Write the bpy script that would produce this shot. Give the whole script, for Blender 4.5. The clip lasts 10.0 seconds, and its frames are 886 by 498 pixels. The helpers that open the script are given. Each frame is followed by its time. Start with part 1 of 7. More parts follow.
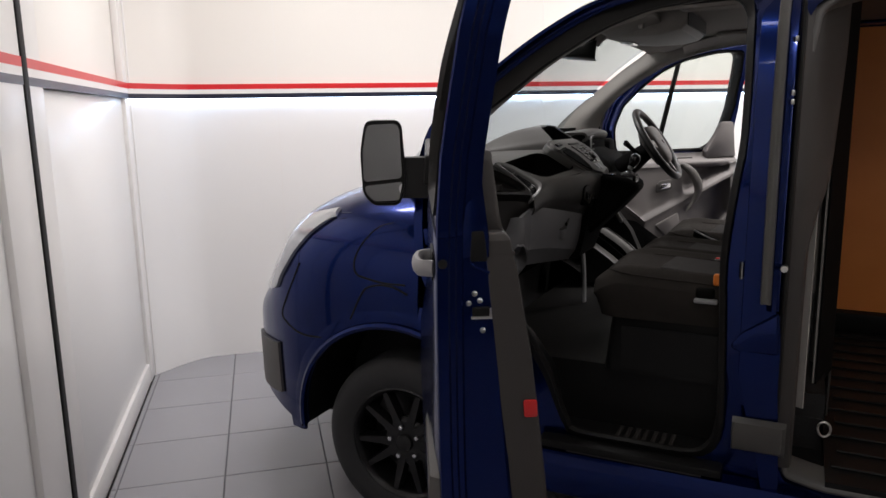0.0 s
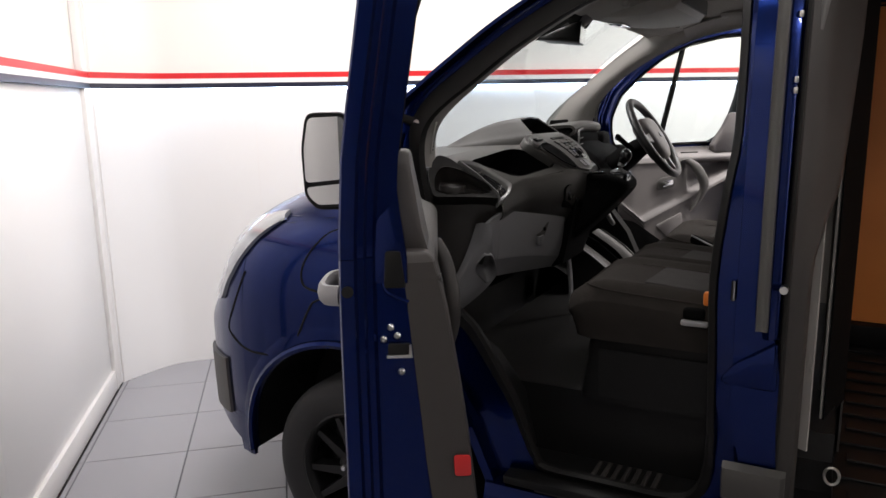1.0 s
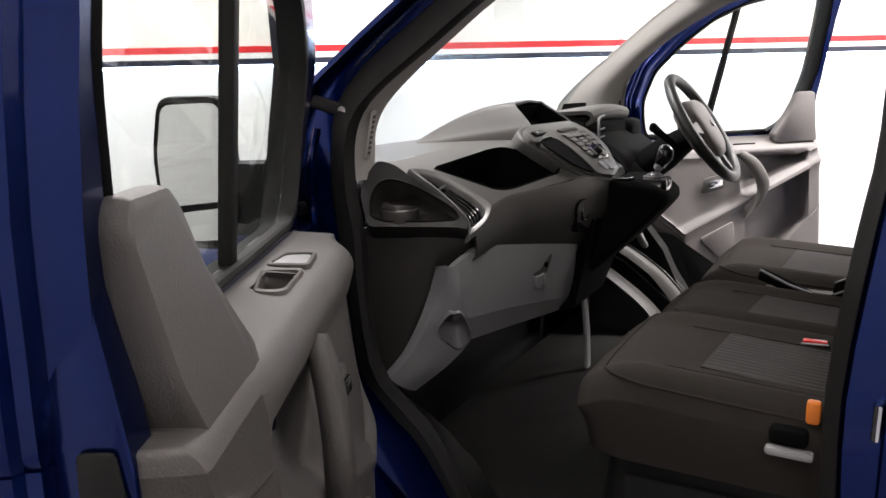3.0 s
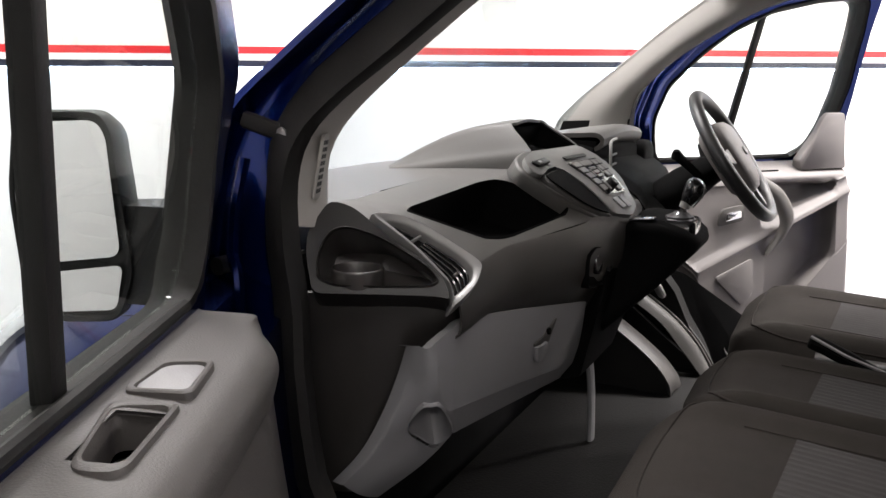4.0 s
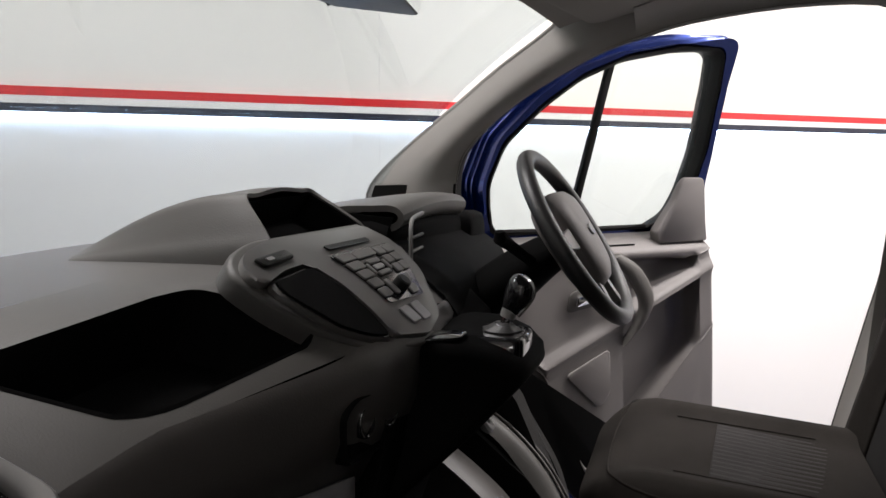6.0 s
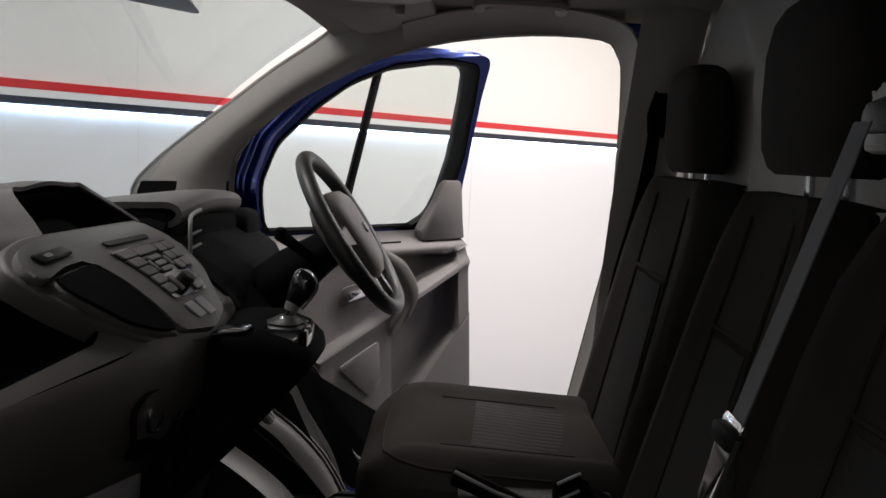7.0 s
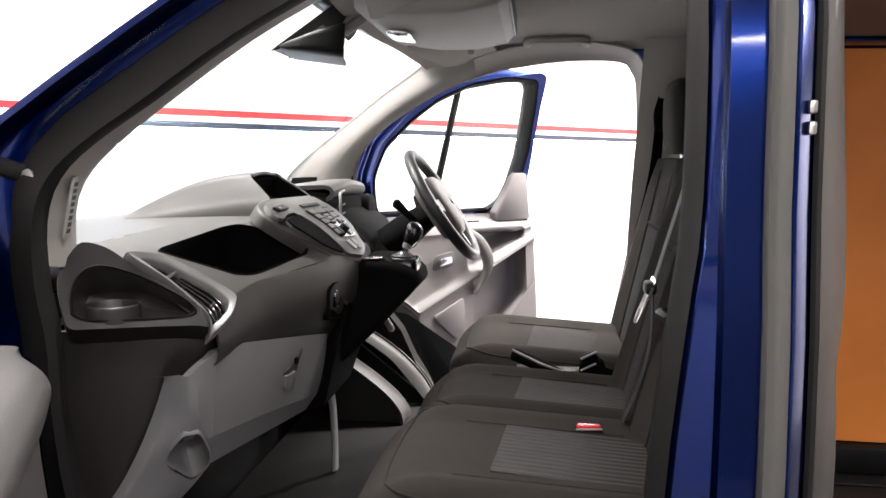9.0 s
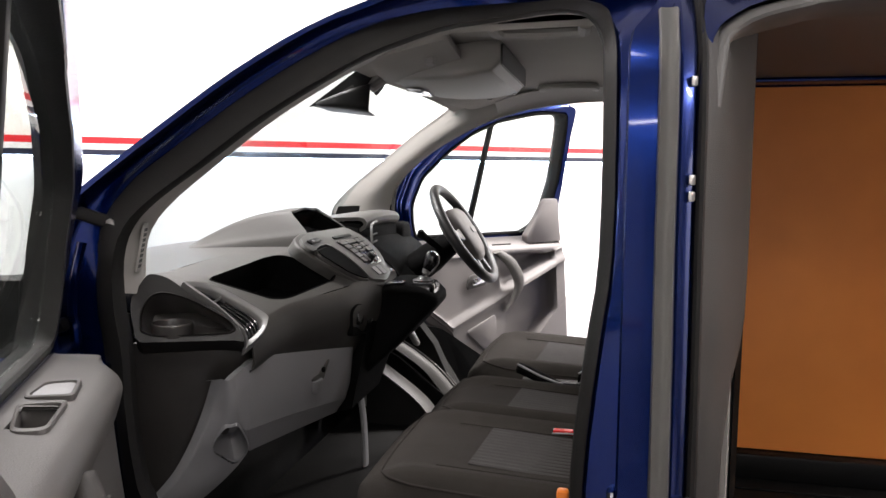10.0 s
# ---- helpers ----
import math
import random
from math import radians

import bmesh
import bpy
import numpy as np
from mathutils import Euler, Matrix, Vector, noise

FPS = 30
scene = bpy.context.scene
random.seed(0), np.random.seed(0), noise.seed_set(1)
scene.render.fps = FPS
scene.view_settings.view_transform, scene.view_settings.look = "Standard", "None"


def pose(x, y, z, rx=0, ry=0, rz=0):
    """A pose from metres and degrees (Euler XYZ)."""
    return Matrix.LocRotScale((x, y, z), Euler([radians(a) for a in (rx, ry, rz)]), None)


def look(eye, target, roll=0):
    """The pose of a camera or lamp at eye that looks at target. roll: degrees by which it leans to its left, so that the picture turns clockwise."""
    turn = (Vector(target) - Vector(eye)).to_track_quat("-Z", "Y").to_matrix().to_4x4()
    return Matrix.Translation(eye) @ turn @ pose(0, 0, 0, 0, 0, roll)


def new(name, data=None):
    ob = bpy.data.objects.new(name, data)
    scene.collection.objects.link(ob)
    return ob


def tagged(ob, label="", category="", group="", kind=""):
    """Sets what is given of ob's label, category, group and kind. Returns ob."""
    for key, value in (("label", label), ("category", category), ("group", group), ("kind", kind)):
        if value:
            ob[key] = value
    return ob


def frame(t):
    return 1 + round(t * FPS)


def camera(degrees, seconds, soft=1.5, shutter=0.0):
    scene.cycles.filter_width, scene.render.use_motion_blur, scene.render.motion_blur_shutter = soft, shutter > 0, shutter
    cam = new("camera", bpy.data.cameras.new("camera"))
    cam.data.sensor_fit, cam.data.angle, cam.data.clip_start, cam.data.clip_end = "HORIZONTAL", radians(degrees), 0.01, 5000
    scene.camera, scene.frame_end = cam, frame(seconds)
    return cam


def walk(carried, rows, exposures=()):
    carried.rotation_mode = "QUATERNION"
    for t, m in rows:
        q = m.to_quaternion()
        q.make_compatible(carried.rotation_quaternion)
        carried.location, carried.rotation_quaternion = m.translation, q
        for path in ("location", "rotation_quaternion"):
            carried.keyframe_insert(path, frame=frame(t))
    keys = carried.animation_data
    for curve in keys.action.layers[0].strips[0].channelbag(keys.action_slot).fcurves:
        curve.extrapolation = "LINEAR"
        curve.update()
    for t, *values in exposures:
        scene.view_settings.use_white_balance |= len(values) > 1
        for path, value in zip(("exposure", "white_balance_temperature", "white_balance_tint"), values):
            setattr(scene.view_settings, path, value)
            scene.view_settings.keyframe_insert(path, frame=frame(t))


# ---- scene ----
cam = camera(62.2, 10.0)
EXPOSURES = [(0, -0.1), (0.5, 0.0), (1, 0.35), (2, 0.6), (2.5, 0.97), (4.0, 1.25), (4.5, 0.92), (5.0, 0.66), (5.5, 0.48), (6.0, 0.25), (7.3, -0.3), (8.0, -0.15), (8.3, 0.9), (8.6, 1.7), (9.0, 1.9), (9.5, 1.85), (10, 1.35)]
PATH = [
    (0, (1.341, -3.233, 1.59), (0.465, -1.473, 1.222), -1.0),
    (0.5, (1.377, -3.053, 1.587), (0.465, -1.314, 1.209), -1.2),
    (1, (1.385, -2.848, 1.589), (0.46, -1.119, 1.196), -1.1),
    (1.5, (1.298, -2.653, 1.572), (0.361, -0.931, 1.178), -0.9),
    (2, (1.202, -2.458, 1.578), (0.259, -0.743, 1.164), -1.3),
    (2.5, (1.198, -2.243, 1.576), (0.213, -0.558, 1.138), -1.6),
    (3.8, (0.983, -1.716, 1.574), (0.031, -0.012, 1.136), -0.7),
    (4, (0.951, -1.656, 1.589), (0.009, 0.057, 1.167), -0.2),
    (4.5, (0.909, -1.414, 1.599), (-0.028, 0.307, 1.198), -0.3),
    (5, (0.906, -1.239, 1.596), (-0.004, 0.504, 1.231), -0.2),
    (5.5, (0.894, -1.12, 1.585), (0.015, 0.651, 1.282), -0.1),
    (6, (0.906, -1.043, 1.589), (0.262, 0.83, 1.315), 0.8),
    (6.2, (0.914, -1.031, 1.586), (0.406, 0.885, 1.32), 1.1),
    (7.3, (0.865, -1.217, 1.595), (0.951, 0.766, 1.352), 3.3),
    (7.5, (0.844, -1.292, 1.581), (0.956, 0.693, 1.359), 3.2),
    (8, (0.793, -1.515, 1.561), (0.933, 0.469, 1.353), 3.1),
    (8.5, (0.837, -1.671, 1.541), (0.834, 0.316, 1.316), 1.9),
    (9, (0.967, -1.83, 1.557), (0.722, 0.141, 1.316), 0.7),
    (9.5, (1.065, -1.951, 1.595), (0.665, -0.008, 1.339), 0.1),
    (10, (1.169, -2.074, 1.638), (0.732, -0.134, 1.423), 0.4),
]
walk(cam, [(t, look(eye, target, roll)) for t, eye, target, roll in PATH], EXPOSURES)
# ---- build ----
# ---- light ----
world = bpy.data.worlds.new("world")
scene.world = world
world.use_nodes = True
world.node_tree.nodes["Background"].inputs[0].default_value = (0.9, 0.93, 1.0, 1)
world.node_tree.nodes["Background"].inputs[1].default_value = 0.05


def area_lamp(name, place, target, sx, sy, watts, colour):
    data = bpy.data.lights.new(name, "AREA")
    data.shape, data.size, data.size_y, data.energy, data.color = "RECTANGLE", sx, sy, watts, colour
    ob = new(name, data)
    ob.matrix_world = look(place, target)
    return ob


# ---- materials ----
def material(name, colour, rough=0.5, metal=0.0, coat=0.0, grain=0.0, grain_size=200.0, vary=0.0, vary_size=4.0, spec=0.5, emit=None, rough_vary=0.0, coat_rough=0.12):
    """A principled surface with fine relief (grain) and broad unevenness (vary) in object space."""
    m = bpy.data.materials.new(name)
    m.use_nodes = True
    t = m.node_tree
    b = t.nodes["Principled BSDF"]
    b.inputs["Base Color"].default_value = (*colour, 1)
    b.inputs["Roughness"].default_value = rough
    b.inputs["Metallic"].default_value = metal
    b.inputs["Coat Weight"].default_value = coat
    b.inputs["Coat Roughness"].default_value = coat_rough
    b.inputs["Specular IOR Level"].default_value = spec
    co = t.nodes.new("ShaderNodeTexCoord")
    if vary or rough_vary:
        n = t.nodes.new("ShaderNodeTexNoise")
        n.inputs["Scale"].default_value, n.inputs["Detail"].default_value = vary_size, 5
        t.links.new(co.outputs["Object"], n.inputs["Vector"])
        if vary:
            mix = t.nodes.new("ShaderNodeMix")
            mix.data_type = "RGBA"
            mix.inputs[6].default_value = (*[c * (1 - vary) for c in colour], 1)
            mix.inputs[7].default_value = (*[min(1, c * (1 + vary)) for c in colour], 1)
            t.links.new(n.outputs["Fac"], mix.inputs[0])
            t.links.new(mix.outputs[2], b.inputs["Base Color"])
        if rough_vary:
            r = t.nodes.new("ShaderNodeMapRange")
            r.inputs[1].default_value, r.inputs[2].default_value = 0.3, 0.7
            r.inputs[3].default_value, r.inputs[4].default_value = max(0.02, rough - rough_vary), rough + rough_vary
            t.links.new(n.outputs["Fac"], r.inputs[0])
            t.links.new(r.outputs[0], b.inputs["Roughness"])
    if grain:
        g = t.nodes.new("ShaderNodeTexNoise")
        g.inputs["Scale"].default_value, g.inputs["Detail"].default_value = grain_size, 3
        t.links.new(co.outputs["Object"], g.inputs["Vector"])
        bump = t.nodes.new("ShaderNodeBump")
        bump.inputs["Strength"].default_value, bump.inputs["Distance"].default_value = grain, 0.002
        t.links.new(g.outputs["Fac"], bump.inputs["Height"])
        t.links.new(bump.outputs[0], b.inputs["Normal"])
    if emit:
        b.inputs["Emission Color"].default_value = (*emit[0], 1)
        b.inputs["Emission Strength"].default_value = emit[1]
    return m


def glass(name, tint, gloss=0.08):
    m = bpy.data.materials.new(name)
    m.use_nodes = True
    t = m.node_tree
    t.nodes.remove(t.nodes["Principled BSDF"])
    a, b, mix = t.nodes.new("ShaderNodeBsdfTransparent"), t.nodes.new("ShaderNodeBsdfGlossy"), t.nodes.new("ShaderNodeMixShader")
    a.inputs[0].default_value = (*tint, 1)
    b.inputs["Roughness"].default_value = 0.01
    face, power, scale = t.nodes.new("ShaderNodeLayerWeight"), t.nodes.new("ShaderNodeMath"), t.nodes.new("ShaderNodeMapRange")
    face.inputs[0].default_value = 0.5
    power.operation, power.inputs[1].default_value = "POWER", 4.0
    scale.inputs[3].default_value, scale.inputs[4].default_value = gloss * 0.5, 0.75
    t.links.new(face.outputs["Facing"], power.inputs[0])
    t.links.new(power.outputs[0], scale.inputs[0])
    t.links.new(scale.outputs[0], mix.inputs[0])
    t.links.new(a.outputs[0], mix.inputs[1])
    t.links.new(b.outputs[0], mix.inputs[2])
    t.links.new(mix.outputs[0], t.nodes["Material Output"].inputs[0])
    return m


PAINT = material("blue_paint", (0.0015, 0.0105, 0.082), 0.26, 0.88, 0.3, vary=0.05, vary_size=60, coat_rough=0.07, spec=0.2)
RUBBER = material("black_rubber", (0.011, 0.0105, 0.010), 0.6, spec=0.2, grain=0.15, vary=0.2, vary_size=12)
# Deeper than the other black plastic, so parts still read black under the lamps.
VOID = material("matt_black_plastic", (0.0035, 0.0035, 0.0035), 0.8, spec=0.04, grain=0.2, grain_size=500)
BLACK = material("black_plastic", (0.009, 0.009, 0.0088), 0.42, spec=0.18, grain=0.25, grain_size=500, vary=0.15, vary_size=8)
CUPBLACK = material("satin_black_plastic", (0.014, 0.0130, 0.0122), 0.38, spec=0.22, grain=0.06, grain_size=420, rough_vary=0.05)
CUPSHEEN = material("polished_black_plastic", (0.034, 0.031, 0.029), 0.34, spec=0.55, grain=0.05, grain_size=420, rough_vary=0.05)
GLOSS_BLACK = material("gloss_black", (0.006, 0.006, 0.007), 0.12, coat=0.6, rough_vary=0.04)
RIMBLACK = material("black_alloy", (0.006, 0.006, 0.0065), 0.30, spec=0.35, rough_vary=0.05)
DASH = material("dash_plastic", (0.060, 0.0575, 0.0535), 0.5, spec=0.32, grain=0.16, grain_size=420, vary=0.08, vary_size=6)
# Dash plastic darkened for the dimmer face below the lip; serves other dark trim too.
DASH_LOW = material("dash_plastic_dark", (0.038, 0.0350, 0.0322), 0.42, spec=0.45, grain=0.16, grain_size=420, vary=0.1, vary_size=6)
GREY = material("grey_plastic", (0.265, 0.262, 0.268), 0.5, grain=0.3, grain_size=450, vary=0.05, vary_size=5)
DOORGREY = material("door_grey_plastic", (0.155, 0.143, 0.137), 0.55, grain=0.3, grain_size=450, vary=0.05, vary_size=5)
# Trim grey darkened for the shaded passenger trim end; also the pillar lining's colour.
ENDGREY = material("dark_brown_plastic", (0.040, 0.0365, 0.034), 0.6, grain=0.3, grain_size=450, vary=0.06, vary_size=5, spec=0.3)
# Door grey darkened for the passenger's trim, standing in for its dimmer light.
DOORGREY_SHADE = material("door_grey_plastic_shade", (0.064, 0.0585, 0.055), 0.55, grain=0.3, grain_size=450, vary=0.05, vary_size=5)
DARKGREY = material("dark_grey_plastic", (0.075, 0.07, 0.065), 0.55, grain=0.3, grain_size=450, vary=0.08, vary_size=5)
PALE = material("pale_trim", (0.335, 0.32, 0.297), 0.65, grain=0.15, grain_size=300, vary=0.04, vary_size=5)
LINING = material("headlining_cloth", (0.36, 0.345, 0.32), 0.95, grain=0.4, grain_size=900, vary=0.05, vary_size=8, spec=0.1)
RADIO = material("radio_grey", (0.095, 0.092, 0.088), 0.42, 0.1, vary=0.05, vary_size=20)
SILVER = material("satin_silver", (0.20, 0.197, 0.193), 0.45, 0.25, vary=0.05, vary_size=20)
CHROME = material("chrome", (0.75, 0.76, 0.78), 0.12, 1.0)
STEEL = material("zinc_steel", (0.55, 0.55, 0.53), 0.3, 1.0, vary=0.1, vary_size=40)
CLOTH = material("black_cloth", (0.027, 0.0236, 0.0208), 0.95, grain=0.9, grain_size=1100, vary=0.15, vary_size=25, spec=0.15)
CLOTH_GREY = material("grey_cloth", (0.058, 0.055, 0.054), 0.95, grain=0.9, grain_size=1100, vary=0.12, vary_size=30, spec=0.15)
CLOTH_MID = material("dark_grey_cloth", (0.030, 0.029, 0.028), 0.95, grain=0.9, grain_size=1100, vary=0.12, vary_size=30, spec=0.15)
LEATHER = material("black_leather", (0.016, 0.016, 0.016), 0.42, grain=0.3, grain_size=350, vary=0.15, vary_size=20)
TYRE = material("tyre_rubber", (0.016, 0.016, 0.017), 0.7, grain=0.3, vary=0.25, vary_size=10)
CARPET = material("floor_mat", (0.015, 0.0145, 0.014), 0.48, spec=0.3, grain=0.6, grain_size=160, vary=0.3, vary_size=7)
WALLWHITE = material("white_wall_panel", (0.80, 0.79, 0.78), 0.30, grain=0.002, grain_size=2, vary=0.010, vary_size=1.2)
WALLUP = material("cream_wall_panel", (0.80, 0.775, 0.73), 0.32, grain=0.002, grain_size=2, vary=0.010, vary_size=1.0)
RED = material("red_stripe", (0.62, 0.02, 0.025), 0.3, vary=0.08, vary_size=14)
NAVY = material("navy_stripe", (0.012, 0.014, 0.03), 0.3, vary=0.2, vary_size=14)
STRIPEWHITE = material("white_stripe", (0.8, 0.78, 0.76), 0.35, vary=0.03)
DIM = material("workshop_grey", (0.12, 0.12, 0.12), 0.7, grain=0.1, vary=0.15)
GROUT = material("grout", (0.10, 0.10, 0.11), 0.8, grain=0.3, vary=0.2)
CEIL = material("ceiling_paint", (0.78, 0.77, 0.75), 0.8, grain=0.1, vary=0.03)
PLY = material("plywood", (0.95, 0.285, 0.055), 0.42, grain=0.12, grain_size=90, vary=0.22, vary_size=3)
LENS = material("headlamp_lens", (0.36, 0.375, 0.40), 0.10, 0.25, coat=1.0, vary=0.12, vary_size=18)
ORANGE = material("orange_plastic", (0.7, 0.19, 0.02), 0.4, vary=0.06)
REDPL = material("red_plastic", (0.5, 0.02, 0.02), 0.25)
MIRROR = material("mirror_silver", (0.9, 0.9, 0.9), 0.015, 1.0)
BELT = material("belt_webbing", (0.09, 0.092, 0.1), 0.75, grain=0.6, grain_size=700, vary=0.1)
SEALGREY = material("grey_rubber", (0.080, 0.0775, 0.073), 0.6, grain=0.2, vary=0.12, vary_size=10)
TUBE = material("lamp_tube", (1, 1, 1), 0.5, emit=((1.0, 0.95, 0.88), 7.0))
LED = material("led_strip", (1, 1, 1), 0.5, emit=((0.52, 0.72, 1.0), 36.0))
GLASS = glass("clear_glass", (0.84, 0.875, 0.865))
SCREEN_GLASS = glass("windscreen_glass", (0.795, 0.835, 0.845))


# ---- mesh helpers ----
def part(name, bm, mat, parent=None, label="", smooth=True, angle=35):
    bmesh.ops.recalc_face_normals(bm, faces=bm.faces)
    me = bpy.data.meshes.new(name)
    for fc in bm.faces:
        fc.smooth = smooth
    if smooth:
        for e in bm.edges:
            e.smooth = not (len(e.link_faces) == 2 and e.calc_face_angle(0) > radians(angle))
    bm.to_mesh(me)
    bm.free()
    me.materials.append(mat)
    ob = new(name, me)
    if parent:
        ob.parent = parent
    if label:
        ob["label"] = label
    return ob


def thing(name, label, category, place=(0, 0, 0), group="", kind=""):
    ob = new(name)
    ob.location = place
    ob.empty_display_size = 0.05
    tagged(ob, label, category, group, kind)
    return ob


def add_loft(bm, rings, closed=True, cap=True):
    rows = [[bm.verts.new(p) for p in r] for r in rings]
    n = len(rows[0])
    for a, b in zip(rows, rows[1:]):
        for i in range(n if closed else n - 1):
            j = (i + 1) % n
            bm.faces.new((a[i], a[j], b[j], b[i]))
    if cap and closed:
        bm.faces.new(rows[0])
        bm.faces.new(rows[-1][::-1])
    return bm


def loft(rings, closed=True, cap=True):
    return add_loft(bmesh.new(), rings, closed, cap)


def sheet(rows, thick):
    """A sheet of real thickness: the rows, and the same rows pushed back along their normals."""
    g = np.array(rows, float)
    du, dv = np.gradient(g, axis=0), np.gradient(g, axis=1)
    n = np.cross(du, dv)
    n /= np.linalg.norm(n, axis=2, keepdims=True) + 1e-9
    back = g - n * thick
    bm = bmesh.new()
    f = [[bm.verts.new(p) for p in r] for r in g]
    b = [[bm.verts.new(p) for p in r] for r in back]
    h, w = g.shape[:2]
    for i in range(h - 1):
        for j in range(w - 1):
            bm.faces.new((f[i][j], f[i][j + 1], f[i + 1][j + 1], f[i + 1][j]))
            bm.faces.new((b[i][j], b[i + 1][j], b[i + 1][j + 1], b[i][j + 1]))
    edge = [(0, j) for j in range(w)] + [(i, w - 1) for i in range(1, h)] + [(h - 1, j) for j in range(w - 2, -1, -1)] + [(i, 0) for i in range(h - 2, 0, -1)]
    for (i, j), (k, l) in zip(edge, edge[1:] + edge[:1]):
        bm.faces.new((f[i][j], b[i][j], b[k][l], f[k][l]))
    return bm


def add_tube(bm, path, r, n=8, closed=False, flat=1.0, cap=True):
    """A round bar along a path; flat squeezes it across."""
    P = [Vector(p) for p in path]
    rings, up = [], None
    m = len(P)
    for i, p in enumerate(P):
        a, b = (P[i - 1], P[(i + 1) % m]) if closed else (P[max(i - 1, 0)], P[min(i + 1, m - 1)])
        d = (b - a).normalized()
        if up is None:
            up = d.orthogonal().normalized() if abs(d.z) > 0.95 else Vector((0, 0, 1))
        s = d.cross(up)
        s = s.normalized() if s.length > 1e-4 else d.orthogonal().normalized()
        up = s.cross(d).normalized()
        rr = r[i] if isinstance(r, (list, tuple)) else r
        rings.append([p + s * rr * flat * math.cos(2 * math.pi * k / n) + up * rr * math.sin(2 * math.pi * k / n) for k in range(n)])
    if closed:
        rings.append(rings[0])
    return add_loft(bm, rings, True, cap and not closed)


def tube(path, r, n=8, closed=False, flat=1.0):
    return add_tube(bmesh.new(), path, r, n, closed, flat)


def lathe(profile, m, n=40):
    """Turns (radius, height) pairs round the local z of the pose m."""
    rings = [[m @ Vector((r * math.cos(2 * math.pi * k / n), r * math.sin(2 * math.pi * k / n), h)) for k in range(n)] for r, h in profile]
    return loft(rings, True, profile[0] != profile[-1])


def box(x0, x1, y0, y1, z0, z1, r=0.0, seg=2, m=None):
    bm = bmesh.new()
    bmesh.ops.create_cube(bm, size=1)
    for v in bm.verts:
        v.co = Vector(((x0 + x1) / 2 + v.co.x * (x1 - x0), (y0 + y1) / 2 + v.co.y * (y1 - y0), (z0 + z1) / 2 + v.co.z * (z1 - z0)))
    if r:
        bmesh.ops.bevel(bm, geom=bm.edges[:], offset=r, segments=seg, affect="EDGES", profile=0.5)
    if m:
        bmesh.ops.transform(bm, matrix=m, verts=bm.verts)
    return bm


def slab(poly, fn, t, r=0.0, seg=2):
    """A flat polygon (a, b) carried into space by fn(a, b, depth), t thick, its edges rounded by r."""
    bm = bmesh.new()
    lo = [bm.verts.new(fn(a, b, 0)) for a, b in poly]
    hi = [bm.verts.new(fn(a, b, t)) for a, b in poly]
    f0, f1 = bm.faces.new(lo), bm.faces.new(hi[::-1])
    n = len(poly)
    for i in range(n):
        bm.faces.new((lo[i], hi[i], hi[(i + 1) % n], lo[(i + 1) % n]))
    if r:
        bmesh.ops.bevel(bm, geom=list(set(f0.edges) | set(f1.edges)), offset=r, segments=seg, affect="EDGES", profile=0.5)
    return bm


def rounded(poly, r, seg=4):
    """The polygon with its corners rounded by about r."""
    out, n = [], len(poly)
    for i in range(n):
        p, a, b = Vector(poly[i]), Vector(poly[i - 1]), Vector(poly[(i + 1) % n])
        rr = r[i] if isinstance(r, (list, tuple)) else r
        da, db = min(rr, (a - p).length * 0.45), min(rr, (b - p).length * 0.45)
        s, e = p + (a - p).normalized() * da, p + (b - p).normalized() * db
        for k in range(seg + 1):
            q = k / seg
            out.append(tuple(s * (1 - q) ** 2 + p * 2 * q * (1 - q) + e * q * q))
    return out


def smooth_path(pts, n=6, closed=False):
    """Catmull-Rom through the points."""
    P = [np.array(p, float) for p in pts]
    m, out = len(P), []
    for i in range(m if closed else m - 1):
        a, b, c, d = (P[(i - 1) % m], P[i], P[(i + 1) % m], P[(i + 2) % m]) if closed else (P[max(i - 1, 0)], P[i], P[i + 1], P[min(i + 2, m - 1)])
        for k in range(n):
            t = k / n
            out.append(0.5 * (2 * b + (c - a) * t + (2 * a - 5 * b + 4 * c - d) * t * t + (3 * b - a - 3 * c + d) * t ** 3))
    if not closed:
        out.append(P[-1])
    return [tuple(float(v) for v in o) for o in out]


def lerp(a, b, t):
    return tuple(x + (y - x) * t for x, y in zip(a, b))


# ---- room: a photo bay, turned against the van ----
N = Vector((0.762, 0.648, 0))      # along the back wall
M = Vector((-0.648, 0.762, 0))     # away, through the back wall
KB = 1.632                         # the back wall's distance along M
KL = -1.80                         # the left wall's distance along N
HIGH = 3.1
ROOM_R, ROOM_F = 4.6, -5.2         # right wall along N, front wall along M


def room(a, b, z):
    """a along the back wall, b away from the viewer."""
    return N * a + M * b + Vector((0, 0, z))


def room_box(a0, a1, b0, b1, z0, z1, r=0.0):
    bm = box(a0, a1, b0, b1, z0, z1, r)
    for v in bm.verts:
        v.co = room(v.co.x, v.co.y, v.co.z)
    return bm


# the back wall bows forward to the left wall in a soft bend
BEND = smooth_path([(KL, 1.33), (KL + 0.04, 1.37), (-1.64, 1.50), (-1.51, 1.60), (-1.36, KB), (-1.0, KB)], 6) + [(a, KB) for a in (0.0, 1.2, 2.4, 3.6, ROOM_R)]


def bend_wall(z0, z1, mat, name, label, out=0.0, thick=0.08):
    rows = [[room(a, b - out, z0) for a, b in BEND], [room(a, b - out, z1) for a, b in BEND]]
    bm = sheet(rows, -thick)
    return tagged(part(name, bm, mat), label, "wall", kind="structure")


